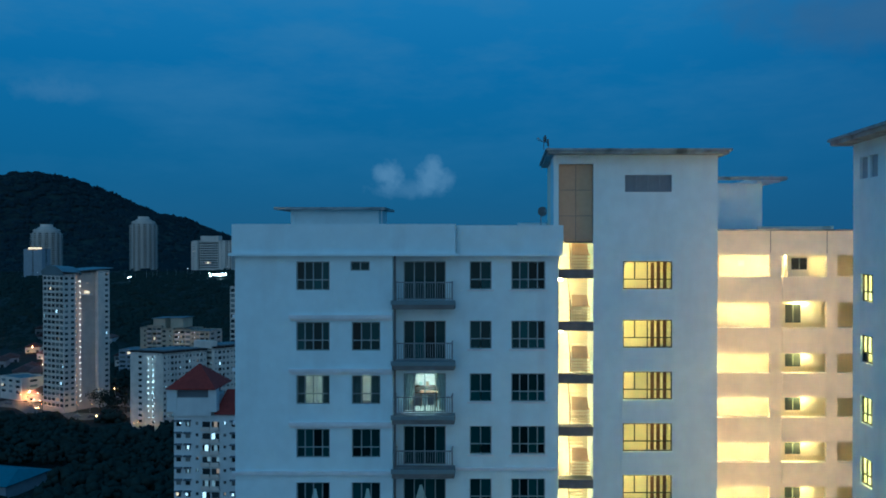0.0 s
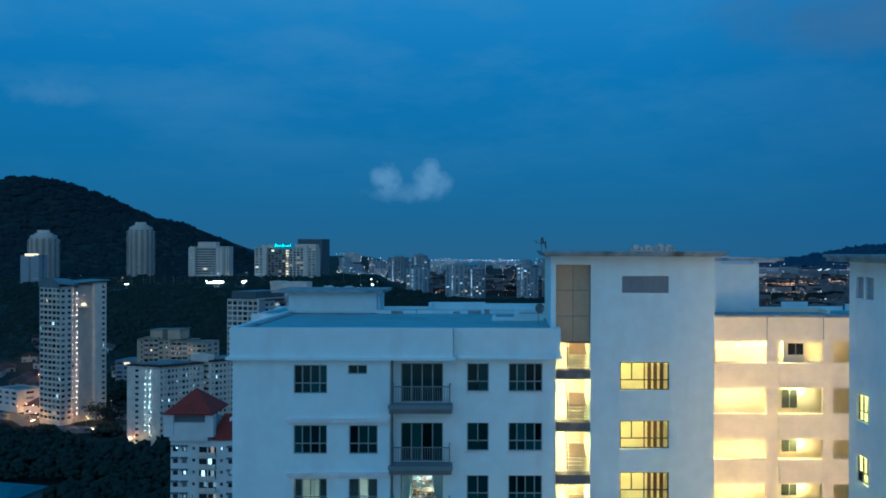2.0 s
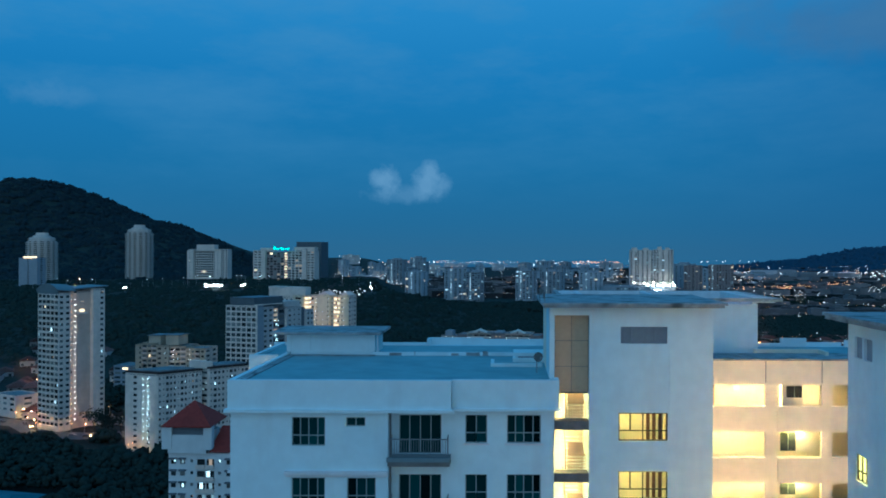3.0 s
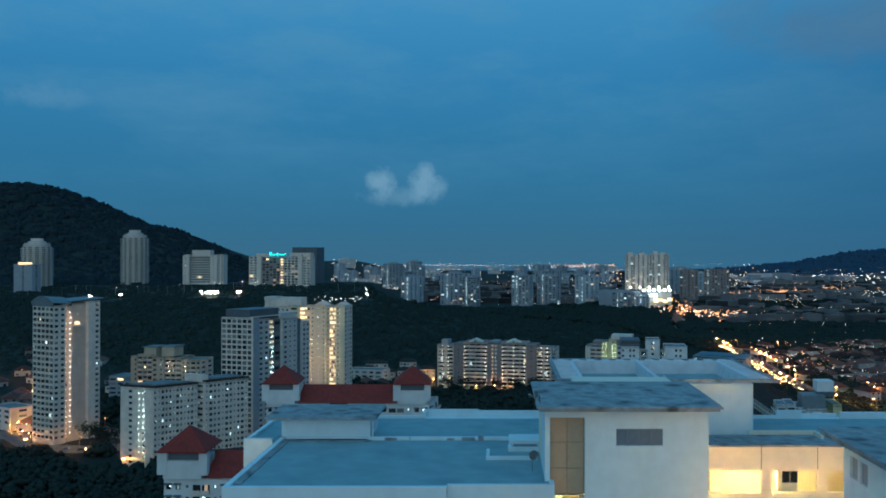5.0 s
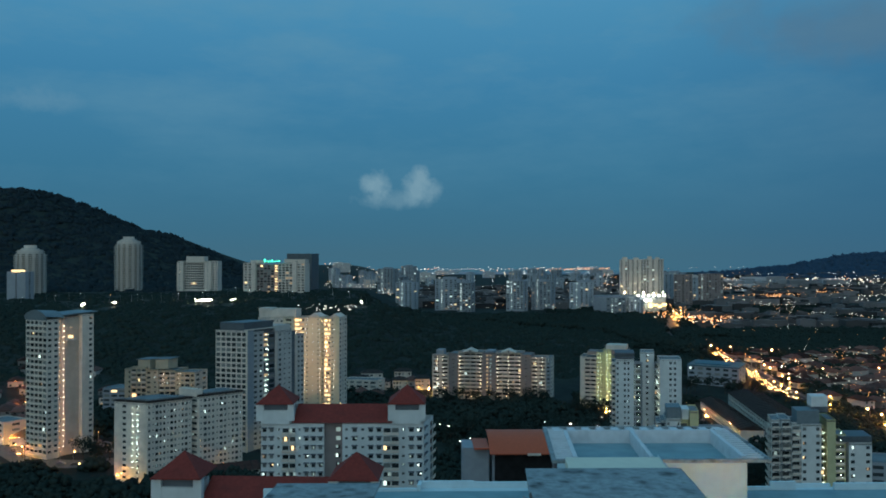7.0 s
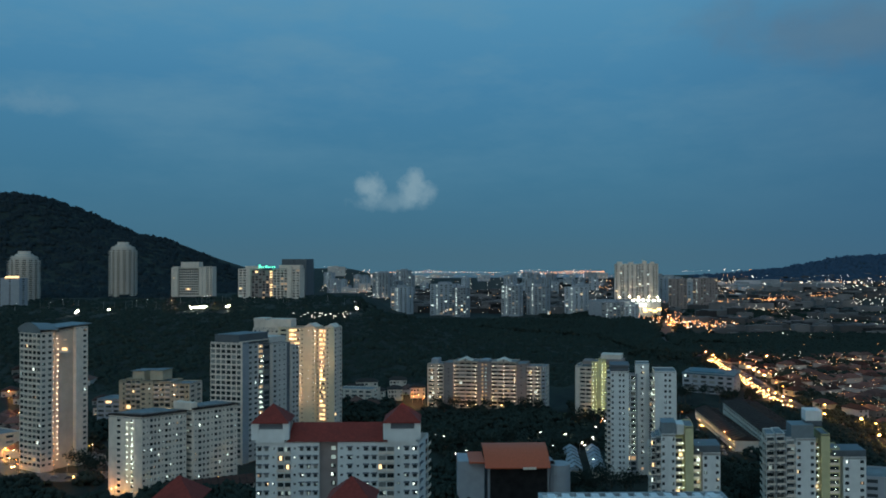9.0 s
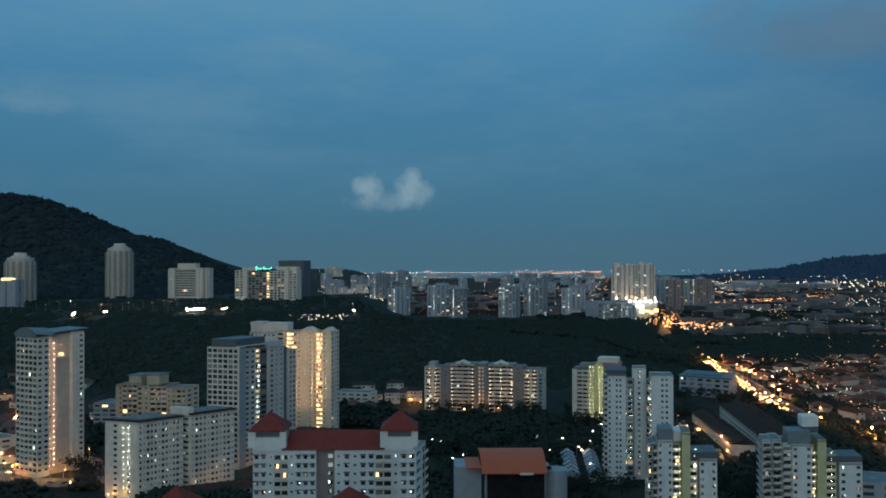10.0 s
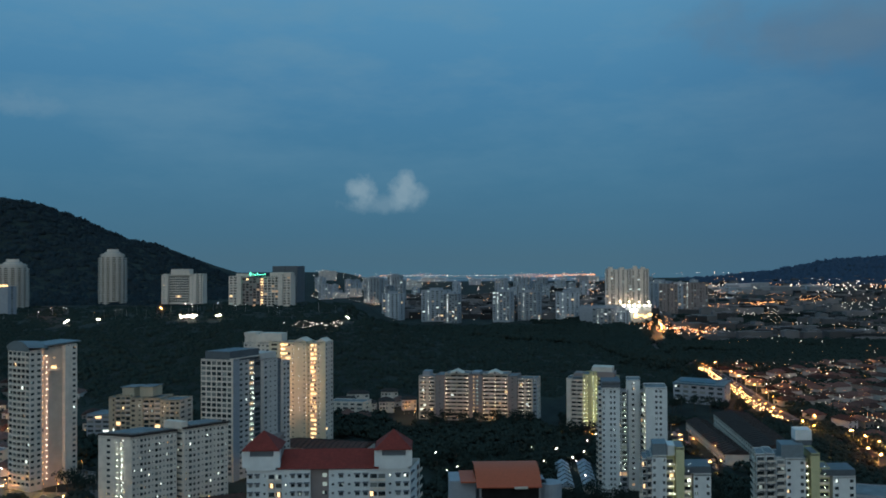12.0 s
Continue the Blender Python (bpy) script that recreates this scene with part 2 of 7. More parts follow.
M = dict(
    wall=material("cool_white_render", (0.67, 0.79, 0.82), grain=0.04, scale=1.5, stain=0.22, stain_scale=0.7, stain_color=(0.42, 0.43, 0.43), streak=True, bump=0.15),
    # corridor render, cream with the warm lamplight put into its colour
    corridor_lit=material("lamplit_cream_render", (0.80, 0.73, 0.58), grain=0.05, scale=1.5, stain=0.25, stain_scale=0.7, stain_color=(0.5, 0.46, 0.42), streak=True, bump=0.1),
    wall_in=material("cream_render", (0.78, 0.72, 0.58), grain=0.04, scale=1.5),
    trim=material("pale_trim", (0.70, 0.71, 0.72), grain=0.06, scale=2.0, stain=0.25, stain_scale=0.8, stain_color=(0.3, 0.3, 0.3)),
    slab=material("dark_grey_concrete", (0.16, 0.16, 0.155), grain=0.2, scale=2.0),
    roof=material("grey_roof_screed", (0.25, 0.37, 0.40), grain=0.10, scale=0.8, stain=0.45, stain_scale=0.35, stain_color=(0.13, 0.21, 0.25), spec=0.3, rough=0.6),
    roof_old=material("stained_roof_slab", (0.31, 0.34, 0.35), grain=0.30, scale=2.2, stain=0.9, stain_scale=1.1, stain_color=(0.045, 0.05, 0.052)),
    panel=material("brown_mesh_panel", (0.50, 0.35, 0.22), grain=0.05, scale=4.0),
    frame=material("grey_window_frame", (0.27, 0.32, 0.32), rough=0.45, metal=0.3, grain=0.05),
    frame_dark=material("dark_window_frame", (0.06, 0.06, 0.055), rough=0.45, metal=0.3, grain=0.05),
    rail=material("grey_steel_rail", (0.20, 0.23, 0.25), rough=0.5, metal=0.5, grain=0.05),
    balcony=material("grey_balcony_paint", (0.17, 0.22, 0.24), grain=0.08),
    glass=material("teal_glass", (0.008, 0.036, 0.038), rough=0.10, grain=0.0, spec=0.16, vary=0.85, bump=0),
    louvre=material("grey_louvre", (0.28, 0.33, 0.38), rough=0.5, grain=0.08),
    curtain=material("pale_curtain", (0.45, 0.58, 0.55), rough=0.9, grain=0.1),
    room=material("room_paint", (0.72, 0.74, 0.70), grain=0.03),
    curtain_dark=material("green_grey_curtain", (0.10, 0.15, 0.14), rough=0.9, grain=0.15),
    wood=material("brown_wood", (0.16, 0.09, 0.05), grain=0.2),
    far_wall=material("weathered_white_wall", (0.72, 0.63, 0.54), grain=0.10, scale=0.3, stain=0.35, stain_scale=0.12, stain_color=(0.34, 0.34, 0.33), streak=True, bump=0, spec=0.05),
    far_grey=material("grey_wall_paint", (0.32, 0.35, 0.38), grain=0.08, scale=0.3, bump=0, spec=0.05),
    # distant walls, the haze before them painted in as a greyed blue
    haze_wall=material("haze_tinted_grey_wall", (0.32, 0.36, 0.39), grain=0.1, scale=0.1, vary=0.25, bump=0, spec=0.05),
    far_dark=material("slate_wall_paint", (0.15, 0.17, 0.19), grain=0.08, scale=0.3, bump=0, spec=0.05),
    far_beige=material("beige_wall_paint", (0.55, 0.46, 0.34), grain=0.08, scale=0.3, stain=0.3, stain_scale=0.12, stain_color=(0.3, 0.28, 0.22), streak=True, bump=0, spec=0.05),
    far_yellow=material("pale_yellow_wall_paint", (0.56, 0.53, 0.31), grain=0.08, scale=0.3, bump=0, spec=0.05),
    far_pink=material("brown_wall_paint", (0.29, 0.24, 0.225), grain=0.08, scale=0.3, bump=0, spec=0.05),
    far_white=material("blue_white_wall_paint", (0.70, 0.71, 0.69), grain=0.08, scale=0.3, stain=0.35, stain_scale=0.14, stain_color=(0.36, 0.38, 0.38), streak=True, bump=0, spec=0.05),
    far_mid=material("pale_grey_wall_paint", (0.53, 0.51, 0.48), grain=0.08, scale=0.3, stain=0.3, stain_scale=0.12, stain_color=(0.3, 0.31, 0.32), streak=True, bump=0, spec=0.05),
    far_sand=material("sand_wall_paint", (0.56, 0.47, 0.39), grain=0.08, scale=0.3, stain=0.3, stain_scale=0.12, stain_color=(0.33, 0.29, 0.25), streak=True, bump=0, spec=0.05),
    far_slate=material("dark_glazed_storey", (0.10, 0.12, 0.135), rough=0.4, grain=0.12, scale=0.4, bump=0, spec=0.2),
    open_dark=material("open_front_shade", (0.02, 0.02, 0.021), grain=0.3, scale=0.3, bump=0, spec=0.05),
    pale_roof=material("blue_grey_sheet_roof", (0.17, 0.21, 0.23), rough=0.5, grain=0.10, scale=0.5, stain=0.4, stain_scale=0.15, stain_color=(0.12, 0.14, 0.15), bump=0, spec=0.2),
    far_roof=material("grey_flat_roof", (0.22, 0.24, 0.25), grain=0.2, scale=0.3, stain=0.5, stain_scale=0.15, stain_color=(0.08, 0.085, 0.09), bump=0, spec=0.05),
    red=material("red_roof_tile", (0.22, 0.035, 0.025), grain=0.18, scale=1.2, stain=0.4, stain_scale=0.3, stain_color=(0.10, 0.025, 0.02)),
    orange=material("orange_metal_roof", (0.52, 0.10, 0.04), grain=0.08, scale=1.0, rough=0.55),
    brownroof=material("brown_clay_roof", (0.115, 0.062, 0.052), grain=0.2, scale=0.6, vary=0.7, bump=0, spec=0.05),
    far_glass=material("dark_window_glass", (0.035, 0.045, 0.05), rough=0.25, grain=0.0, vary=0.6, bump=0),
    blind=material("drawn_blind", (0.15, 0.16, 0.155), rough=0.6, grain=0.0, vary=0.6, bump=0),
    street=material("pale_street_paving", (0.16, 0.15, 0.14), grain=0.2, scale=0.5, bump=0, spec=0.1),
    warm=material("warm_lit_window", (0.8, 0.6, 0.3), emit=1.9, emit_color=(1.0, 0.64, 0.32), grain=0.0, bump=0),
    cool=material("cool_lit_window", (0.8, 0.8, 0.8), emit=1.5, emit_color=(0.85, 1.0, 0.92), grain=0.0, bump=0),
    leaf=material("dark_foliage", (0.032, 0.044, 0.037), grain=0.10, scale=0.25, stain=0.55, stain_scale=0.011, stain_color=(0.026, 0.035, 0.031), bump=0, spec=0.0),
    # hill leaves, blued to put some haze into their colour
    leaf_far=material("dark_haze_tinted_foliage", (0.030, 0.042, 0.048), grain=0.10, scale=0.04, bump=0, spec=0.0),
    bark=material("bark", (0.07, 0.055, 0.04), grain=0.3),
    ground=material("dark_ground", (0.030, 0.036, 0.032), grain=0.4, scale=0.05, stain=0.6, stain_scale=0.02, stain_color=(0.04, 0.05, 0.038), bump=0, spec=0.05),
    asphalt=material("asphalt", (0.075, 0.07, 0.068), grain=0.2, scale=0.8, rough=0.9, spec=0.1),
    blue=material("blue_metal_sheet", (0.05, 0.13, 0.17), grain=0.1, scale=0.6, rough=0.5),
    steel=material("galvanised_steel", (0.35, 0.36, 0.37), metal=0.7, rough=0.45),
    sodium=material("sodium_lamp", (1, 0.6, 0.2), emit=6.5, emit_color=(1.0, 0.36, 0.085), grain=0, bump=0),
    lampwhite=material("white_lamp", (1, 1, 0.9), emit=14.0, emit_color=(1.0, 0.96, 0.80), grain=0, bump=0),
    tube=material("warm_tube", (1, 0.9, 0.6), emit=260.0, emit_color=(1.0, 0.62, 0.19), grain=0, bump=0),
    tube_soft=material("soft_warm_tube", (1, 0.9, 0.6), emit=240.0, emit_color=(1.0, 0.66, 0.13), grain=0, bump=0),
    hidden_fill=material("hidden_fill_glow", (1, 0.9, 0.7), emit=190.0, emit_color=(1.0, 0.49, 0.15), grain=0, bump=0),
    lens=material("sodium_lens", (1, 0.6, 0.2), emit=2200.0, emit_color=(1.0, 0.38, 0.09), grain=0, bump=0),
    lens_white=material("white_lens", (1, 1, 0.9), emit=140.0, emit_color=(1.0, 0.93, 0.75), grain=0, bump=0),
    tubecool=material("cool_tube", (1, 1, 0.9), emit=210.0, emit_color=(0.98, 1.0, 0.74), grain=0, bump=0),
    dim_warm=material("dim_warm_window", (0.5, 0.35, 0.2), emit=0.36, emit_color=(1.0, 0.62, 0.36), grain=0.0, bump=0),
    dim_cool=material("dim_cool_window", (0.4, 0.45, 0.45), emit=0.24, emit_color=(0.80, 1.0, 0.90), grain=0.0, bump=0),
    shop=material("lit_shop_front", (0.9, 0.7, 0.4), emit=3.0, emit_color=(1.0, 0.66, 0.26), grain=0.0, bump=0),
    carlight=material("car_headlight", (1, 1, 0.9), emit=26.0, emit_color=(1.0, 0.50, 0.18), grain=0.0, bump=0),
    bulb=material("warm_bulkhead_lamp", (1, 0.8, 0.5), emit=36.0, emit_color=(1.0, 0.60, 0.28), grain=0, bump=0),
    bulb_dim=material("dim_bulkhead_lamp", (1, 0.8, 0.5), emit=36.0, emit_color=(1.0, 0.66, 0.40), grain=0, bump=0),
    bulb_gallery=material("gallery_ball_lamp", (1, 0.85, 0.65), emit=7.5, emit_color=(1.0, 0.76, 0.54), grain=0, bump=0),
    bulb_lime=material("lime_white_lamp", (1, 1, 0.7), emit=9.0, emit_color=(0.95, 1.0, 0.48), grain=0, bump=0),
    bulb_stair=material("stair_window_lamp", (1, 0.8, 0.6), emit=12.0, emit_color=(1.0, 0.72, 0.50), grain=0, bump=0),
    bulb_cool=material("cool_bulkhead_lamp", (0.9, 1, 0.9), emit=15.0, emit_color=(0.85, 1.0, 0.78), grain=0, bump=0),
    podium=material("tower_wash_glow", (1, 0.95, 0.8), emit=110.0, emit_color=(1.0, 0.86, 0.58), grain=0, bump=0),
    dark_roof=material("dark_tile_roof", (0.055, 0.045, 0.042), grain=0.2, scale=0.6, bump=0, spec=0.05),
    carpaint=material("car_paint", (0.12, 0.12, 0.13), rough=0.3, grain=0.02, vary=0.9, bump=0, spec=0.5),
    house_wall=material("grey_house_wall", (0.36, 0.34, 0.32), grain=0.1, scale=0.4, vary=0.6, bump=0, spec=0.05),
    low_roof=material("dark_low_roof", (0.12, 0.115, 0.115), grain=0.2, scale=0.03, spec=0.05, island=0.8, bump=0),
    cream=material("cream_wall_paint", (0.74, 0.62, 0.44), grain=0.06, scale=0.3, bump=0, spec=0.05),
    # far hill leaves: distance haze mixed into the base colour as pale blue
    leaf_haze=material("haze_tinted_far_foliage", (0.050, 0.082, 0.125), grain=0.05, scale=0.01, bump=0, spec=0.0),
    green_sign=material("green_sign", (0.05, 0.6, 0.4), emit=2.5, emit_color=(0.10, 1.0, 0.62), grain=0, bump=0),
)


# ---- geometry helpers ----
class Geo:
    """Vertices and faces of one mesh."""

    def __init__(self):
        self.v, self.f = [], []

    def quad(self, a, b, c, d):
        k = len(self.v)
        self.v += [tuple(a), tuple(b), tuple(c), tuple(d)]
        self.f.append((k, k + 1, k + 2, k + 3))
        return self

    def box(self, x0, x1, y0, y1, z0, z1):
        return self.prism([(x0, y0), (x1, y0), (x1, y1), (x0, y1)], z0, z1)

    def prism(self, pts, z0, z1, taper=1.0):
        k, n = len(self.v), len(pts)
        cx, cy = sum(p[0] for p in pts) / n, sum(p[1] for p in pts) / n
        self.v += [(x, y, z0) for x, y in pts] + [(cx + (x - cx) * taper, cy + (y - cy) * taper, z1) for x, y in pts]
        self.f += [tuple(range(k + n - 1, k - 1, -1)), tuple(range(k + n, k + 2 * n))]
        self.f += [(k + i, k + (i + 1) % n, k + n + (i + 1) % n, k + n + i) for i in range(n)]
        return self

    def bar(self, a, b, r=0.03, n=6):
        a, b = Vector(a), Vector(b)
        w = (b - a).normalized()
        u = w.orthogonal().normalized()
        s = w.cross(u)
        k = len(self.v)
        for p in (a, b):
            self.v += [tuple(p + r * (math.cos(t) * u + math.sin(t) * s)) for t in (i * math.tau / n for i in range(n))]
        self.f += [(k + i, k + (i + 1) % n, k + n + (i + 1) % n, k + n + i) for i in range(n)]
        self.f += [tuple(range(k + n - 1, k - 1, -1)), tuple(range(k + n, k + 2 * n))]
        return self

    def hip(self, x0, x1, y0, y1, z0, z1, ridge=0.0, eave=0.25):
        """A hipped roof over a rectangle; ridge: the part of its length that stays level."""
        self.box(x0, x1, y0, y1, z0 - eave, z0)
        cx, cy = (x0 + x1) / 2, (y0 + y1) / 2
        hx, hy = (x1 - x0) / 2 * ridge, 0.0
        if y1 - y0 > x1 - x0:
            hx, hy = 0.0, (y1 - y0) / 2 * ridge
        a, b, c, d = (x0, y0, z0), (x1, y0, z0), (x1, y1, z0), (x0, y1, z0)
        p, q = (cx - hx, cy - hy, z1), (cx + hx, cy + hy, z1)
        k = len(self.v)
        self.v += [a, b, c, d, p, q]
        if hy:
            self.f += [(k, k + 1, k + 4), (k + 1, k + 2, k + 5, k + 4), (k + 2, k + 3, k + 5), (k + 3, k, k + 4, k + 5)]
        else:
            self.f += [(k, k + 1, k + 5, k + 4), (k + 1, k + 2, k + 5), (k + 2, k + 3, k + 4, k + 5), (k + 3, k, k + 4)]
        return self

    def wall(self, a, b, z0, z1, holes, reveal=0.2):
        """A wall face from a to b (as seen from outside, left to right) with openings (u0, u1, z0, z1) and their reveals."""
        ax, ay = a
        bx, by = b
        length = math.hypot(bx - ax, by - ay)
        ux, uy = (bx - ax) / length, (by - ay) / length
        ix, iy = -uy, ux
        holes = [(max(0, h[0]), min(length, h[1]), max(z0, h[2]), min(z1, h[3])) for h in holes]
        us = sorted({0.0, length, *(round(x, 4) for h in holes for x in h[:2])})
        zs = sorted({z0, z1, *(round(x, 4) for h in holes for x in h[2:])})

        def p(u, z, d=0.0):
            return (ax + ux * u + ix * d, ay + uy * u + iy * d, z)
        rows = {}
        for j in range(len(zs) - 1):
            zm = (zs[j] + zs[j + 1]) / 2
            live = [h for h in holes if h[2] < zm < h[3]]
            run = None
            for i in range(len(us) - 1):
                um = (us[i] + us[i + 1]) / 2
                if any(h[0] < um < h[1] for h in live):
                    if run is not None:
                        self.quad(p(run, zs[j]), p(us[i], zs[j]), p(us[i], zs[j + 1]), p(run, zs[j + 1]))
                        run = None
                elif run is None:
                    run = us[i]
            if run is not None:
                self.quad(p(run, zs[j]), p(length, zs[j]), p(length, zs[j + 1]), p(run, zs[j + 1]))
        for u0, u1, h0, h1 in holes:
            self.quad(p(u0, h0), p(u1, h0), p(u1, h0, reveal), p(u0, h0, reveal))
            self.quad(p(u0, h1, reveal), p(u1, h1, reveal), p(u1, h1), p(u0, h1))
            self.quad(p(u0, h0), p(u0, h0, reveal), p(u0, h1, reveal), p(u0, h1))
            self.quad(p(u1, h0, reveal), p(u1, h0), p(u1, h1), p(u1, h1, reveal))
        return self

    def mesh(self, name, mat, smooth=False):
        me = bpy.data.meshes.new(name)
        me.from_pydata(self.v, [], self.f)
        me.materials.append(mat)
        if smooth:
            me.polygons.foreach_set("use_smooth", [True] * len(me.polygons))
        me.update()
        return me


LEAN = 0.08          # the near building's depth lines run a little to the right
LEANING = set()


def part(name, geo, mat, parent, label="", m=None, kind=""):
    if parent is not None and parent.name in LEANING:
        if isinstance(geo, Geo):
            geo.v = [(x + LEAN * (y - 43.2), y, z) if y > 15 else (x, y, z) for x, y, z in geo.v]
        if m is not None and m.translation.y > 15:
            m = Matrix.Translation((LEAN * (m.translation.y - 43.2), 0, 0)) @ m
    me = geo if isinstance(geo, bpy.types.Mesh) else geo.mesh(name, mat)
    ob = new(name, me)
    ob.parent = parent
    if m is not None:
        ob.matrix_basis = m
    if parent is not None and parent.name in LEANING:
        LEANING.add(ob.name)
    return tagged(ob, label, kind=kind)


def thing(name, label, category, m=None, group="", kind=""):
    ob = tagged(new(name), label, category, group, kind)
    if m is not None:
        ob.matrix_basis = m
    return ob


rng = random.Random(7)

# ---- the ground: one sheet, with the forest ridge and the two hills ----
def smooth(a, b, x):
    t = max(0.0, min(1.0, (x - a) / (b - a)))
    return t * t * (3 - 2 * t)


FAR_HILL = [(1420, 0), (1560, 8), (1700, 20), (1850, 36), (1980, 54), (2150, 84), (2300, 106), (2560, 118), (3200, 122), (4200, 80)]
HILL = [(-2600, 60), (-1900, 190), (-1500, 262), (-1342, 290), (-1238, 320), (-1160, 302), (-1078, 266), (-934, 203), (-826, 181), (-668, 111), (-563, 59), (-468, 22), (-370, 0)]


def profile(rows, x):
    if x <= rows[0][0]:
        return rows[0][1]
    for (x0, h0), (x1, h1) in zip(rows, rows[1:]):
        if x <= x1:
            return h0 + (h1 - h0) * (x - x0) / (x1 - x0)
    return rows[-1][1]


def ground_z(x, y):
    z = -5.0
    # forest ridge across the middle, lower towards the road
    crest = profile([(-900, 42), (-450, 43), (-304, 49), (-110, 49), (-60, 46), (-30, 40), (10, 33), (50, 28), (100, 23), (190, 14), (300, 4), (350, 0)], x)
    z += crest * smooth(620, 980, y) * (1 - smooth(1500, 2000, y) * smooth(-500, -250, x)) * (1 - smooth(990, 1250, y) * smooth(-130, -30, x))
    # wooded hill
    z += max(0.0, profile(HILL, x) - 13 - 40 * smooth(620, 980, y)) * smooth(1500, 2450, y) * (1 - smooth(2560, 3600, y))
    # far hill past the suburbs
    z += profile(FAR_HILL, x) * smooth(3300, 4250, y) * (1 - smooth(4300, 4800, y))
    z += 4 * smooth(2400, 4800, y)
    return z + 2.0 * noise.noise((x * 0.01, y * 0.01, 0)) * smooth(500, 900, y)


gxs = [-4200 + 120 * i for i in range(20)] + [-1800 + 30 * i for i in range(121)] + [1830 + 110 * i for i in range(24)]
gys = [-500, -300, -150, 0, 100, 200, 300, 400, 500] + [540 + 28 * i for i in range(90)] + [3100 + 95 * i for i in range(20)]
g = Geo()
g.v = [(x, y, ground_z(x, y)) for y in gys for x in gxs]
w = len(gxs)
g.f = [(j * w + i, j * w + i + 1, (j + 1) * w + i + 1, (j + 1) * w + i) for j in range(len(gys) - 1) for i in range(w - 1)]
ground = tagged(new("ground", g.mesh("ground", M["ground"], True)), "dark ground of a wooded valley and low suburbs", "ground", kind="structure")


# ---- the near apartment building ----
apt = thing("apartment_building", "white rendered high-rise apartment building with grey roofs and a lit stairwell", "building")
LEANING.add(apt.name)
BASE = -5.0
ROWS = [87.08] + [83.88 - 2.835 * k for k in range(31)]
DETAIL = 7          # storeys from the top that are built in full
LEFT_Y, RIGHT_Y, TOWER_Y = 42.5, 43.2, 43.9

wide, mid, small = (-7.71, -5.94), (-4.78, -3.26), (-4.84, -3.82)
door, w3, w4 = (-2.13, 0.15), (1.43, 2.61), (3.67, 5.50)
holes_l, holes_r = [], []
for k, top in enumerate(ROWS):
    holes_l.append((wide[0] + 10.94, wide[1] + 10.94, top - 1.53, top))
    holes_l.append((small[0] + 10.94, small[1] + 10.94, top - 0.5, top) if k == 0 else (mid[0] + 10.94, mid[1] + 10.94, top - 1.53, top))
    holes_r.append((door[0] + 2.6, door[1] + 2.6, top - 2.10, top))
    holes_r += [(a + 2.6, b + 2.6, top - 1.53, top) for a, b in (w3, w4)]
g = Geo().wall((-10.94, LEFT_Y), (-2.6, LEFT_Y), BASE, 87.5, holes_l)
g.wall((-2.6, LEFT_Y), (-2.6, RIGHT_Y), BASE, 87.5, [])
part("front_wall", g, M["wall"], apt)
part("recessed_wall", Geo().wall((-2.6, RIGHT_Y), (6.11, RIGHT_Y), BASE, 87.5, holes_r), M["wall"], apt)
g = Geo().wall((-10.94, 55.0), (-10.94, LEFT_Y), BASE, 87.5, [])
g.wall((6.11, RIGHT_Y), (6.11, 47.0), BASE, 87.5, [])
part("side_wall", g, M["wall"], apt)
# dark core behind the rooms
part("core_wall", Geo().box(-10.6, 5.8, 47.2, 55.0, BASE, 87.5), M["room"], apt)


def window_unit(w, h, kind):
    """Frame and panes of one window, origin at the lower left of its opening."""
    f = Geo()
    t, d = 0.055, 0.07
    f.box(0, w, 0, d, 0, t).box(0, w, 0, d, h - t, h).box(0, t, 0, d, t, h - t).box(w - t, w, 0, d, t, h - t)
    panes = []
    if kind == "small":
        f.box(w / 2 - t / 2, w / 2 + t / 2, 0, d, t, h - t)
        panes = [(t, w / 2 - t / 2, t, h - t), (w / 2 + t / 2, w - t, t, h - t)]
    elif kind == "door":
        for i in (1, 2, 3):
            f.box(w * i / 4 - t / 2, w * i / 4 + t / 2, 0, d, t, h - t)
        panes = [(w * i / 4 + t / 2, w * (i + 1) / 4 - t / 2, t, h - t) for i in range(4)]
    else:
        split = 0.34 * h
        n = {"wide": 4, "mid": 3, "two": 2, "stair": 2}[kind]
        f.box(t, w - t, 0, d, split, split + t)
        xs = [w * i / n for i in range(n + 1)]
        if kind == "wide":
            xs = [0, w * 0.25, w * 0.5, w * 0.77, w]
        for x in xs[1:-1]:
            f.box(x - t / 2, x + t / 2, 0, d, split + t, h - t)
            if kind != "two":
                f.box(x - t / 2, x + t / 2, 0.01, d - 0.01, t, split)
        for a, b in zip(xs, xs[1:]):
            panes.append((a + t / 2, b - t / 2, split + t, h - t))
            panes.append((a + t / 2, b - t / 2, t, split))
    return f, panes


UNITS = {}


def unit_meshes(w, h, kind, fmat):
    key = (round(w, 2), round(h, 2), kind, fmat)
    if key not in UNITS:
        f, panes = window_unit(w, h, kind)
        UNITS[key] = f.mesh("window", M[fmat]), [Geo().box(a, b, 0.03, 0.042, c, d).mesh("pane", M["glass"]) for a, b, c, d in panes]
    return UNITS[key]


def place_window(x, y, z, w, h, kind, fmat="frame", clear=False, m=None, sill=True):
    fm, pm = unit_meshes(w, h, kind, fmat)
    ob = part("window", fm, None, apt, m=m or Matrix.Translation((x, y, z)))
    for me in pm:
        if clear and rng.random() < 0.99:
            continue
        part("pane", me, None, ob)
    return ob


LIT = {(2, "wide"), (2, "mid"), (2, "door")}
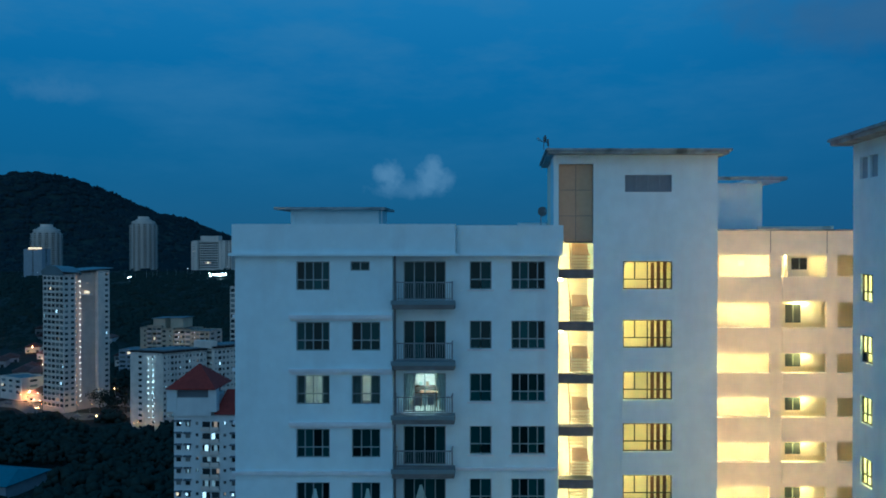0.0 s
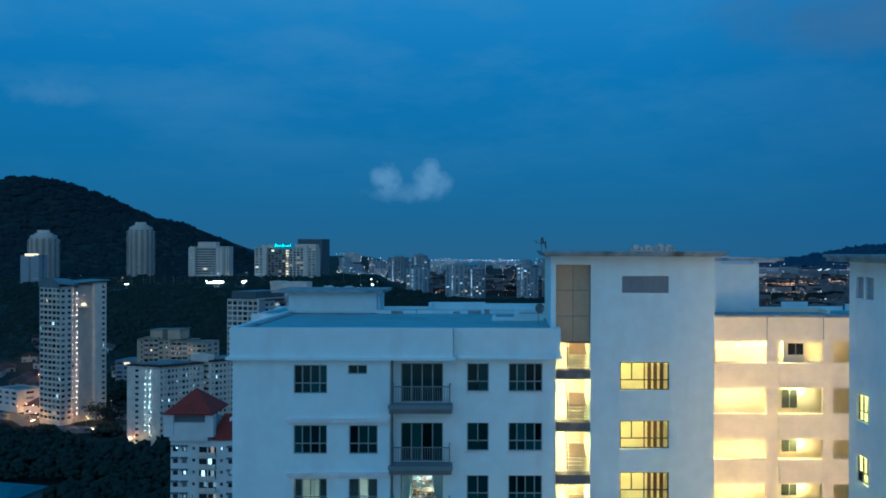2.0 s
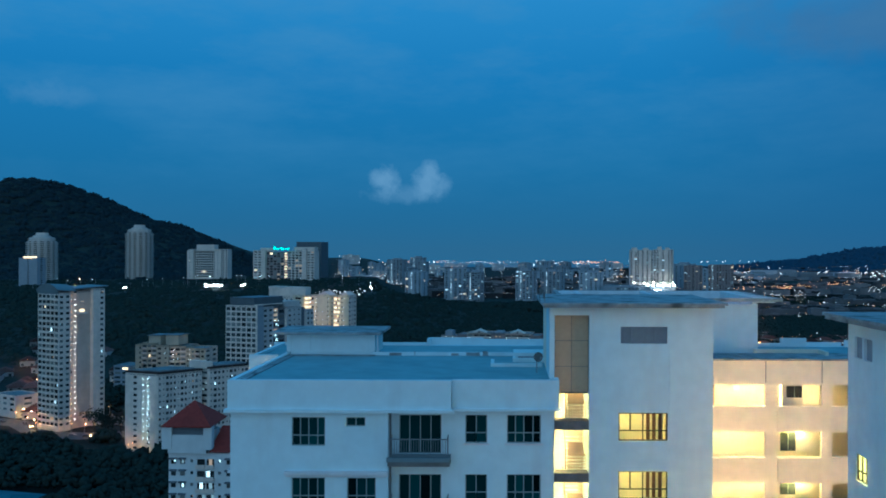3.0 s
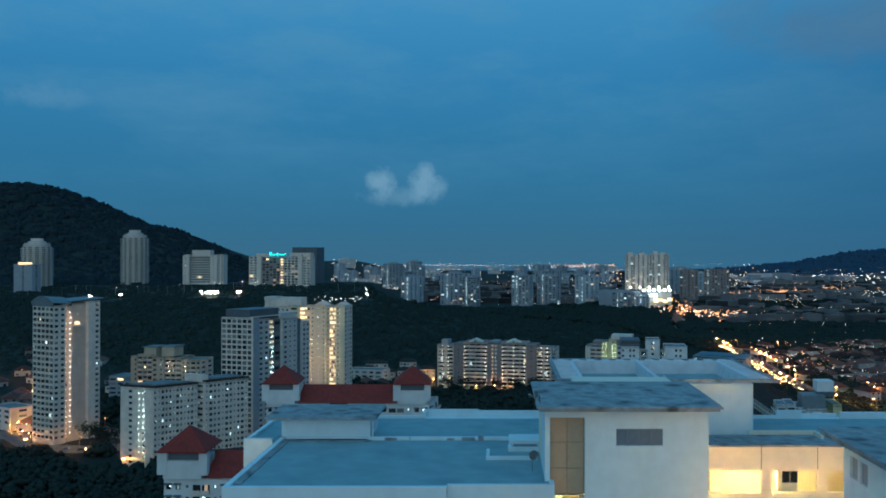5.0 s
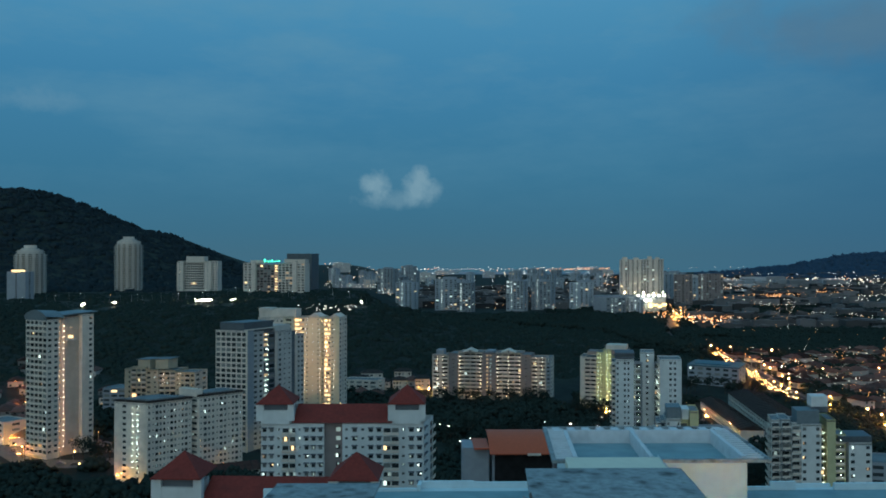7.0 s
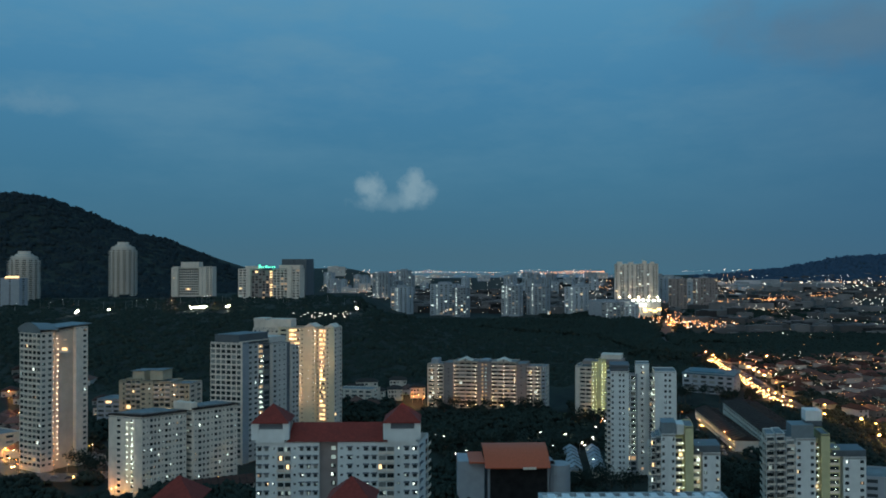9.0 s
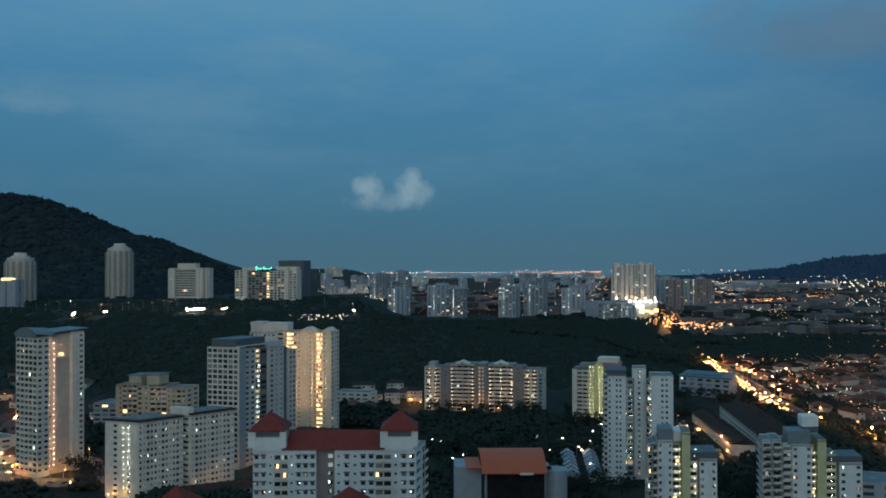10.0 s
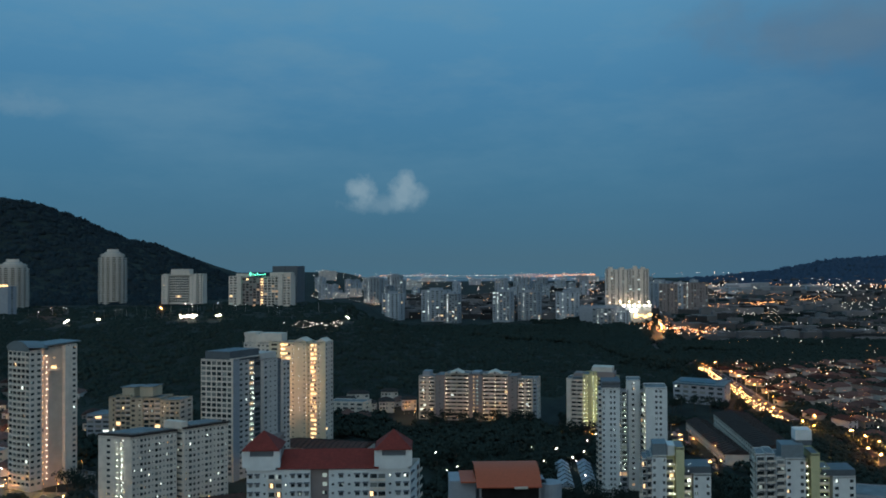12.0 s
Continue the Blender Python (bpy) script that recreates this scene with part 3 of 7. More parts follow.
for k, top in enumerate(ROWS[:DETAIL + 6]):
    y0, y1 = LEFT_Y + 0.10, RIGHT_Y + 0.10
    for (a, b), kind in ((wide, "wide"), (small if k == 0 else mid, "small" if k == 0 else "mid")):
        h = 0.5 if kind == "small" else 1.53
        place_window(a, y0, top - h, b - a, h, kind, clear=(k, kind) in LIT)
    place_window(door[0], y1, top - 2.10, door[1] - door[0], 2.10, "door", clear=(k, "door") in LIT)
    for (a, b), kind in ((w3, "two"), (w4, "wide")):
        place_window(a, y1, top - 1.53, b - a, 1.53, kind)
        part("sill", Geo().box(a - 0.12, b + 0.12, RIGHT_Y - 0.06, RIGHT_Y + 0.02, top - 1.62, top - 1.53), M["trim"], apt)
g = Geo()
for top in ROWS[DETAIL + 6:]:
    g.box(wide[0], mid[1], LEFT_Y + 0.13, LEFT_Y + 0.18, top - 1.6, top + 0.05)
    g.box(door[0], w4[1], RIGHT_Y + 0.13, RIGHT_Y + 0.18, top - 2.15, top + 0.05)
part("lower_glazing", g, M["glass"], apt, kind="stuff")

# hoods over the windows of the left bay, and the long string courses
for k, top in enumerate(ROWS[1:], 1):
    if k % 4 == 0:
        part("string_course", Geo().box(-11.08, -2.6, LEFT_Y - 0.16, LEFT_Y, top + 0.42, top + 0.60), M["trim"], apt)
        part("string_course", Geo().box(0.7, 6.11, RIGHT_Y - 0.12, RIGHT_Y, top + 0.45, top + 0.60), M["trim"], apt)
    else:
        part("window_hood", Geo().box(-8.06, -2.6, LEFT_Y - 0.20, LEFT_Y, top + 0.18, top + 0.36).box(-8.0, -2.6, LEFT_Y - 0.10, LEFT_Y, top + 0.06, top + 0.18), M["trim"], apt)
    part("corner_ledge", Geo().box(-11.12, -10.94, 42.6, 55.0, top + 0.20, top + 0.36), M["trim"], apt)

# balconies
RAIL_Y = 42.2
baluster = Geo().box(-0.014, 0.014, -0.014, 0.014, 0, 0.93).mesh("baluster", M["rail"])
for k, top in enumerate(ROWS):
    zf = top - 2.10
    slab = part("balcony", Geo().box(-2.59, 0.66, RAIL_Y - 0.12, RIGHT_Y, zf - 0.38, zf - 0.02).box(-2.64, 0.72, RAIL_Y - 0.18, RAIL_Y - 0.02, zf - 0.16, zf + 0.06), M["balcony"], apt, "grey painted balcony slab with a steel railing")
    # shade under the kerb put in as a dark lower band
    part("slab_edge", Geo().box(-2.58, 0.67, RAIL_Y - 0.135, RIGHT_Y, zf - 0.40, zf - 0.17), M["slab"], slab)
    if k >= DETAIL + 2:
        continue
    part("top_rail", Geo().box(-2.5, 0.56, RAIL_Y - 0.03, RAIL_Y + 0.03, zf + 0.98, zf + 1.03).box(-2.53, -2.47, RAIL_Y, RIGHT_Y, zf + 0.98, zf + 1.03).box(0.50, 0.56, RAIL_Y, RIGHT_Y, zf + 0.98, zf + 1.03), M["rail"], slab)
    part("bottom_rail", Geo().box(-2.5, 0.56, RAIL_Y - 0.02, RAIL_Y + 0.02, zf + 0.12, zf + 0.16), M["rail"], slab)
    for i in range(25):
        part("baluster", baluster, None, slab, m=Matrix.Translation((-2.5 + 3.06 * i / 24, RAIL_Y, zf + 0.05)))
    for i in range(1, 7):
        for x in (-2.5, 0.53):
            part("baluster", baluster, None, slab, m=Matrix.Translation((x, RAIL_Y + i * 0.14, zf + 0.05)))

part("downpipe", Geo().bar((-2.50, 42.55, BASE), (-2.50, 42.55, 87.4), 0.06), M["slab"], apt)

# roof edge: deep fascia with a drip moulding, stepped back on one side
for b_ in ((-11.05, 0.72, 42.32, 42.62, 87.52, 89.05), (-11.05, -10.75, 42.62, 54.4, 87.52, 89.05), (0.722, 6.45, 42.9, 43.15, 87.48, 89.0), (6.2, 6.45, 43.15, 43.88, 87.48, 89.0)):
    part("fascia", Geo().box(*b_), M["wall"], apt)
for b_ in ((-11.2, 0.9, 42.15, 42.6, 87.36, 87.52), (-11.2, -10.8, 42.6, 54.4, 87.36, 87.52), (0.9, 6.6, 42.78, 43.15, 87.34, 87.48)):
    part("drip_moulding", Geo().box(*b_), M["wall"], apt)
part("roof_slab", Geo().box(-10.75, 0.7, 42.62, 53.4, 87.5, 88.9).box(0.7, 6.2, 43.15, 53.4, 87.5, 88.9), M["roof"], apt, "blue-grey flat roof")
part("gutter_upstand", Geo().box(-10.75, -10.35, 43.2, 53.3, 88.9, 88.96).box(-10.35, -5.0, 53.0, 53.3, 88.9, 88.95), M["roof_old"], apt)

# roof house with a stained slab
RX = -0.9            # leaning taken off at that depth
g = Geo().box(-10.15 + RX, -4.25 + RX, 53.9, 57.4, 88.9, 90.28)
for x in (-9.9, -8.6, -4.75):
    g.box(x - 0.06 + RX, x + 0.06 + RX, 53.84, 53.9, 88.9, 90.28)
g.box(-10.2 + RX, -4.2 + RX, 53.8, 53.9, 88.9, 89.05)
rh = part("roof_house", g, M["wall"], apt)
part("roof_cover", Geo().box(-11.1 + RX, -3.75 + RX, 53.2, 57.8, 90.28, 90.44), M["roof_old"], rh, "mould-stained concrete slab")
part("downpipe", Geo().bar((-4.05 + RX, 53.85, 88.9), (-4.05 + RX, 53.85, 90.28), 0.05), M["trim"], rh)

# rear roof, its front face and parapets
g = Geo().box(-12.8 + RX, -10.9 + RX, 54.3, 54.55, 80.0, 88.8).box(-12.8 + RX, -12.55 + RX, 54.55, 62.3, 80.0, 88.7)
part("rear_wall", g, M["wall"], apt)
part("low_wall", Geo().box(-4.3 + RX, 8.0 + RX, 53.4, 53.6, 88.0, 89.12), M["wall"], apt)
part("rear_roof", Geo().box(-12.55 + RX, 36.0, 54.55, 62.3, 87.0, 88.5), M["roof"], apt, "blue-grey flat roof")
part("rear_roof_edge", Geo().box(-4.3 + RX, 8.0 + RX, 53.6, 54.55, 88.0, 89.02), M["roof"], apt)
part("rear_body", Geo().box(-12.6 + RX, 36.0, 55.5, 62.2, BASE, 87.0), M["wall"], apt)
g = Geo().box(-12.8 - 1.5, -0.9 - 1.5, 62.3, 62.55, 80.0, 88.72).box(-0.9 - 1.5, 3.4 - 1.5, 63.3, 63.55, 87.0, 89.0).box(3.4 - 1.5, 8.6 - 1.5, 63.3, 63.55, 87.0, 88.9).box(-0.95 - 1.5, -0.7 - 1.5, 62.3, 63.3, 87.0, 89.0)
g.box(7.1, 26.5 - 1.5, 62.3, 62.55, 87.0, 88.75).box(25.0, 27.0, 62.3, 62.55, 87.0, 89.15).box(27.0, 30.0, 63.0, 63.25, 87.0, 88.75).box(30.0, 36.0, 62.3, 62.55, 87.0, 89.0)
g.box(-2.4, 36.0, 62.55, 63.3, 87.0, 88.45)
part("parapet", g, M["wall"], apt)
# dark gaps and stains along the low face between the roofs
for x, w_, h_ in ((-3.2, 0.8, 0.26), (-1.55, 0.06, 0.4), (0.9, 0.5, 0.22), (1.9, 0.9, 0.3), (3.0, 0.35, 0.4)):
    part("patch", Geo().box(x + RX, x + w_ + RX, 53.37, 53.4, 88.88, 88.88 + h_ * 0.8), M["roof_old"], apt)
# low upstand and white plant boxes against the stair tower
RB = -0.5
g = Geo().box(3.2 + RB, 6.3 + RB, 48.4, 48.6, 88.9, 89.1).box(3.2 + RB, 3.4 + RB, 48.6, 50.4, 88.9, 89.1)
part("upstand", g, M["wall"], apt)
g = Geo().box(4.55 + RB, 6.5 + RB, 50.4, 50.6, 88.9, 89.15).box(4.62 + RB, 6.6 + RB, 51.4, 53.3, 88.9, 89.35).box(4.55 + RB, 4.75 + RB, 50.6, 51.4, 88.9, 89.15)
part("plant_box", g, M["wall"], apt)
part("hatch", Geo().box(4.9 + RB, 6.4 + RB, 51.36, 51.4, 89.0, 89.15), M["louvre"], apt)
# fill lamp added out of sight to warm the rear-left wall
part("bulkhead_light", Geo().box(-11.1, -10.98, 50.6, 51.0, 87.9, 88.1), M["hidden_fill"], apt)

# ---- stair tower ----
g = Geo().wall((8.36, TOWER_Y), (14.93, TOWER_Y), BASE, 92.85,
               [(1.42, 4.11, t - 1.55, t - 0.02) for t in ROWS] + [(1.51, 4.07, 90.84, 91.77)])
g.wall((14.93, TOWER_Y), (14.93, 56.0), BASE, 92.85, [])
g.box(5.98, 6.26, TOWER_Y, 47.2, BASE, 92.85)
g.box(8.16, 8.355, TOWER_Y + 0.004, 47.4, BASE, 92.85)
g.box(6.26, 8.16, TOWER_Y, TOWER_Y + 0.25, 92.38, 92.85)
part("tower_wall", g, M["wall"], apt)
part("tower_core", Geo().box(8.4, 14.9, 48.6, 55.5, BASE, 92.8).box(6.0, 8.4, 47.4, 51.0, BASE, 92.8), M["wall_in"], apt)
part("pilaster", Geo().box(12.56, 14.93, TOWER_Y - 0.02, TOWER_Y, BASE, 92.85), M["wall"], apt)
for k, t in enumerate(ROWS[:16]):
    part("apron_panel", Geo().box(9.7, 12.55, TOWER_Y - 0.035, TOWER_Y, t - 2.55, t - 1.6), M["wall"], apt)
g = Geo().box(5.62, 15.35, 43.1, 51.4, 92.85, 93.0).box(5.5, 15.5, 43.0, 51.5, 93.0, 93.12)
part("tower_roof", g, M["roof_old"], apt, "mould-stained concrete roof slab with a wide overhang")
# louvred vent below the tower roof
vent = part("vent", Geo().box(9.87, 12.43, TOWER_Y + 0.16, TOWER_Y + 0.2, 90.84, 91.77), M["louvre"], apt, "grey louvred vent")
for i in range(5):
    x = 9.87 + 2.56 * i / 4
    part("vent_post", Geo().box(x - 0.03, x + 0.03, TOWER_Y + 0.05, TOWER_Y + 0.16, 90.84, 91.77), M["louvre"], vent)
slat = Geo().box(0, 2.56, 0, 0.02, 0, 0.05).mesh("slat", M["louvre"])
for i in range(11):
    part("slat", slat, None, vent, m=pose(9.87, TOWER_Y + 0.1, 90.86 + i * 0.083, 35, 0, 0))
# brown panels over the stair opening
for i in range(2):
    for j in range(3):
        z0 = 88.13 + j * 1.417
        part("panel", Geo().box(6.30 + i * 0.93, 7.20 + i * 0.93, TOWER_Y + 0.32, TOWER_Y + 0.37, z0 + 0.015, z0 + 1.40), M["panel"], apt, "brown mesh panel")
part("panel_frame", Geo().box(6.26, 8.16, TOWER_Y + 0.37, TOWER_Y + 0.45, 88.05, 92.38), M["slab"], apt)

# stair: landings, flights, lattice guards and tube lights
LAND = [86.62 - 2.875 * k for k in range(32)]
part("stair_back_wall", Geo().box(6.26, 8.16, 47.2, 47.4, BASE, 92.4), M["wall_in"], apt)
for k, z in enumerate(LAND[:10]):
    part("landing", Geo().box(6.26, 8.16, TOWER_Y + 0.02, TOWER_Y + 1.0, z - 0.5, z - 0.06).box(6.26, 8.16, TOWER_Y, TOWER_Y + 0.12, z - 0.06, z), M["slab"], apt, "dark concrete landing edge")
    fl = part("stair_flight", Geo().bar((7.43, TOWER_Y + 1.0, z - 0.35), (7.43, TOWER_Y + 3.2, z + 1.1), 0.12, 4), M["wall_in"], apt)
    for i in range(9):
        part("step", Geo().box(7.0, 7.86, TOWER_Y + 1.0 + i * 0.25, TOWER_Y + 1.28 + i * 0.25, z - 0.16 + i * 0.16, z + i * 0.16), M["wall_in"], fl)
    gd = Geo().box(7.06, 8.065, TOWER_Y + 0.885, TOWER_Y + 0.945, z + 0.78, z + 0.82)
    gd.v += [(7.06, TOWER_Y + 0.91, z + 0.82), (8.0, TOWER_Y + 0.91, z + 0.82), (7.94, TOWER_Y + 1.3, z + 1.38), (7.08, TOWER_Y + 1.3, z + 1.42)]
    gd.f.append((len(gd.v) - 4, len(gd.v) - 3, len(gd.v) - 2, len(gd.v) - 1))
    guard = part("guard", gd, M["panel"], apt, "brown lattice stair guard")
    for i in range(11):
        part("bar", Geo().box(7.06 + i * 0.098, 7.085 + i * 0.098, TOWER_Y + 0.9, TOWER_Y + 0.93, z, z + 0.78), M["panel"], guard)
    for i in range(5):
        part("rail", Geo().box(7.06, 8.06, TOWER_Y + 0.895, TOWER_Y + 0.935, z + 0.06 + i * 0.17, z + 0.085 + i * 0.17), M["panel"], guard)
    gd = Geo().bar((6.96, TOWER_Y + 0.95, z), (6.96, TOWER_Y + 0.95, z + 1.1), 0.03).bar((6.96, TOWER_Y + 0.95, z + 1.1), (6.96, TOWER_Y + 3.1, z + 2.4), 0.025)
    part("handrail", gd, M["wood"], apt)
    part("tube_light", Geo().box(6.4, 6.55, TOWER_Y + 1.2, TOWER_Y + 2.4, z + 2.2, z + 2.26), M["tube"], apt)
# stair room behind the wide tower windows: warm room with dark uprights
for k, t in enumerate(ROWS[:9]):
    part("stair_room", Geo().box(9.5, 12.75, 46.4, 46.5, t - 2.3, t + 0.4).box(9.4, 9.5, 44.1, 46.5, t - 2.3, t + 0.4).box(12.75, 12.85, 44.1, 46.5, t - 2.3, t + 0.4).box(9.5, 12.75, 44.12, 46.4, t + 0.4, t + 0.5).box(9.5, 12.75, 44.12, 46.4, t - 2.3, t - 2.2), M["wall_in"], apt)
    part("tube_light", Geo().box(9.9, 11.2, 44.6, 44.7, t + 0.28, t + 0.34), M["tube_soft"], apt)
    ob = place_window(9.78, TOWER_Y + 0.08, t - 1.55, 2.69, 1.53, "stair", "frame_dark", clear=True)
    for i, x in enumerate((1.62, 1.95, 2.30)):
        part("upright", Geo().box(x, x + 0.17, 0.3, 0.42, 0, 1.53 - 0.1 * (i == 0)), M["wood"], ob)
    part("mullion", Geo().box(0.62, 0.68, 0, 0.07, 0.52, 1.5), M["frame_dark"], ob)
    part("transom", Geo().box(1.35, 2.69, 0, 0.07, 0.52, 0.56), M["frame_dark"], ob)

# ---- lit corridor wing ----
CY = 51.9
OPEN = [(87.28, 85.89), (84.25, 82.60), (80.92, 79.68)] + [(78.07 - 2.89 * k, 76.81 - 2.89 * k) for k in range(26)]
holes = []
for t, b in OPEN:
    holes += [(0.5, 6.12, b, t), (6.85, 9.77, b, t), (10.46, 11.8, b, t)]
part("corridor_wall", Geo().wall((14.30, CY), (35.30, CY), BASE, 88.84, holes, 0.25), M["corridor_lit"], apt)
part("corridor_coping", Geo().box(14.25, 35.30, CY - 0.05, CY + 3.0, 88.84, 88.95), M["roof_old"], apt, "stained concrete coping")
part("corridor_end_wall", Geo().box(35.20, 35.50, CY, 62.5, BASE, 89.1), M["corridor_lit"], apt)
for x in (20.44, 24.09):
    part("wall_joint", Geo().box(x - 0.02, x + 0.02, CY - 0.02, CY, 87.4, 88.84), M["slab"], apt)
for k, (t, b) in enumerate(OPEN):
    part("spandrel", Geo().box(14.30, 20.40, CY - 0.10, CY, OPEN[k + 1][0] + 0.02 if k + 1 < len(OPEN) else BASE, b - 0.02), M["corridor_lit"], apt)
    part("spandrel", Geo().box(21.20, 24.00, CY - 0.10, CY, OPEN[k + 1][0] + 0.02 if k + 1 < len(OPEN) else BASE, b - 0.02), M["corridor_lit"], apt)
    if k > 9:
        continue
    floor_z = b - 1.0
    part("corridor_floor", Geo().box(14.30, 29.30, CY + 0.25, 54.4, floor_z - 0.2, floor_z), M["wall_in"], apt)
    part("corridor_ceiling", Geo().box(14.30, 29.30, CY + 0.25, 54.4, t + 0.12, t + 0.2), M["wall_in"], apt)
    part("corridor_back_wall", Geo().box(14.30, 29.30, 54.4, 54.48, floor_z, t + 0.12), M["wall_in"], apt)
    part("room_bay", Geo().box(21.05 if k else 21.75, 24.06 if k else 23.15, CY + 0.75, CY + 1.2, b + 0.30 if k else b - 0.3, t + 0.12), M["wall_in"], apt)
    x0 = 22.05 if k == 0 else 21.65
    bw = part("corridor_window", Geo().box(x0, x0 + 1.0, CY + 0.70, CY + 0.75, max(b + 0.3, t - 0.95) if k != 1 else b + 0.25, t - (0.2 if k < 2 else 0.0)), M["far_glass"], apt, "dark barred window")
    part("window_bar", Geo().box(x0 + 0.48, x0 + 0.52, CY + 0.67, CY + 0.70, max(b + 0.3, t - 0.95) if k != 1 else b + 0.25, t - (0.2 if k < 2 else 0.0)), M["frame"], bw)
    part("corridor_door", Geo().box(24.85, 25.28, CY + 1.4, CY + 1.46, floor_z, floor_z + 2.1), M["panel"], apt)
    for x in (17.70, 19.90) if k else (17.70, 19.90, 21.35, 23.45):
        part("tube_light", Geo().box(x, x + 0.25, CY + 1.0, CY + 1.5, t + 0.04, t + 0.11), M["tube"], apt)
    if k:
        # extra tube added to brighten the bay's front
        part("tube_light", Geo().box(22.1, 23.0, CY + 0.40, CY + 0.55, t + 0.04, t + 0.11), M["tube_soft"], apt)
        part("tube_light", Geo().box(22.45, 22.70, CY + 1.6, CY + 2.0, t + 0.04, t + 0.11), M["tube"], apt)
    if k == 0:
        part("grille", Geo().box(16.80, 17.20, CY + 0.3, CY + 0.34, b, t), M["panel"], apt)
        part("meter_box", Geo().box(19.05, 19.45, 54.34, 54.4, t - 0.75, t - 0.4), M["trim"], apt)
# low wall and roof edge behind the corridor, its warm lit tone in the colour
part("roof_kerb", Geo().box(20.6, 25.2, 54.95, 55.15, 88.5, 89.2).box(25.0, 25.2, 53.6, 54.95, 88.9, 89.2), M["corridor_lit"], apt)
# unseen fill lamps added on the tower and wing flanks, shining across the court
for k in range(9):
    part("bulkhead_light", Geo().box(14.96, 15.08, 47.0, 47.5, 87.6 - 2.87 * k, 87.85 - 2.87 * k), M["hidden_fill"], apt)
    for x in (22.0, 26.0):
        part("bulkhead_light", Geo().box(x, x + 0.6, 38.03, 38.15, 87.6 - 2.87 * k, 87.85 - 2.87 * k), M["hidden_fill"], apt)

# ---- lift tower with a trellis roof ----
part("lift_tower", Geo().box(8.6, 21.2, 56.0, 65.0, BASE, 91.5), M["wall"], apt)
part("lift_parapet", Geo().box(8.6, 21.2, 56.0, 56.25, 91.5, 92.22).box(8.6, 8.9, 56.25, 65.0, 91.5, 92.22).box(21.0, 21.2, 56.25, 65.0, 91.5, 92.22).box(8.9, 21.0, 64.9, 65.0, 91.5, 92.22), M["wall"], apt)
TX0, TX1, TY0, TY1, TZ = 7.5, 22.75, 55.4, 66.2, 92.22
g = Geo().box(TX0, TX1, TY0, TY0 + 0.35, TZ + 0.2, TZ + 0.42).box(TX0, TX1, TY1 - 0.25, TY1, TZ, TZ + 0.42)
g.box(TX0, TX0 + 0.3, TY0 + 0.35, TY1 - 0.25, TZ + 0.2, TZ + 0.42).box(TX1 - 0.3, TX1, TY0 + 0.35, TY1 - 0.25, TZ + 0.2, TZ + 0.42)
tr = part("trellis", g, M["roof_old"], apt, "pale concrete trellis roof")
IX0, IX1 = TX0 + 1.55, TX1 - 1.55
part("trellis_tray", Geo().box(IX0 + 0.3, IX1 - 0.3, 56.25, TY1 - 1.6, 91.5, 91.62), M["roof"], tr)
for x in (IX0, IX1 - 0.3):
    part("trellis_wall", Geo().box(x, x + 0.3, 56.25, TY1 - 1.3, 91.5, TZ + 0.44), M["trim"], tr)
part("trellis_wall", Geo().box(IX0 + 0.3, IX1 - 0.3, TY1 - 1.6, TY1 - 1.3, 91.5, TZ + 0.44), M["trim"], tr)
part("trellis_wall", Geo().box(14.4, 14.7, 56.25, TY1 - 1.6, 91.5, TZ + 0.44), M["trim"], tr)
side_slat = Geo().box(0, 1.25, -0.11, 0.11, 0, 0.3).mesh("trellis_slat", M["trim"])
back_slat = Geo().box(-0.3, 0.3, 0, 1.06, 0, 0.3).mesh("trellis_slat", M["trim"])
for i in range(15):
    y = TY0 + 0.8 + i * 0.66
    part("trellis_slat", side_slat, None, tr, m=Matrix.Translation((TX0 + 0.3, y, TZ + 0.1)))
    part("trellis_slat", side_slat, None, tr, m=Matrix.Translation((TX1 - 1.55, y, TZ + 0.1)))
for i in range(12):
    part("trellis_slat", back_slat, None, tr, m=Matrix.Translation((8.6 + i * 1.2, TY1 - 1.3, TZ + 0.1)))

# ---- side wing that comes towards the viewer ----
WX = 19.8
wy = [(0.85, 2.05), (6.0, 7.3), (9.5, 10.8)]
wrow = [86.62 - 2.80 * k for k in range(30)]
g = Geo().wall((WX, 38.0), (WX, 20.0), BASE, 92.7, [(a, b, t - 1.25, t) for t in wrow for a, b in wy] + [(0.7, 1.5, 91.0, 92.0), (1.7, 2.5, 91.0, 92.0)])
g.wall((WX, 20.0), (34.0, 20.0), BASE, 92.7, [])
g.wall((34.0, 38.0), (WX, 38.0), BASE, 92.7, [])
part("wing_wall", g, M["wall"], apt)
part("wing_roof", Geo().box(18.95, 34.5, 19.0, 38.65, 92.7, 92.88).box(18.85, 34.6, 18.9, 38.75, 92.88, 93.02), M["roof_old"], apt, "mould-stained concrete roof slab with a wide overhang")
part("wing_core", Geo().box(WX + 1.6, 33.5, 20.5, 37.8, BASE, 92.6), M["wall_in"], apt)
for k, t in enumerate(wrow[:8]):
    for j, (a, b) in enumerate(wy):
        m = Matrix.Translation((WX + 0.08, 38.0 - a, t - 1.25)) @ pose(0, 0, 0, 0, 0, -90)
        place_window(0, 0, 0, b - a, 1.25, "mid", "frame_dark", clear=True, m=m)
        part("tube_light", Geo().box(WX + 0.7, WX + 0.8, 38.0 - b, 38.0 - a, t + 0.1, t + 0.16), M["tube_soft"], apt)
for a in (0.7, 1.7):
    part("vent", Geo().box(WX + 0.12, WX + 0.16, 38.0 - a - 0.8, 38.0 - a, 91.0, 92.0), M["louvre"], apt)

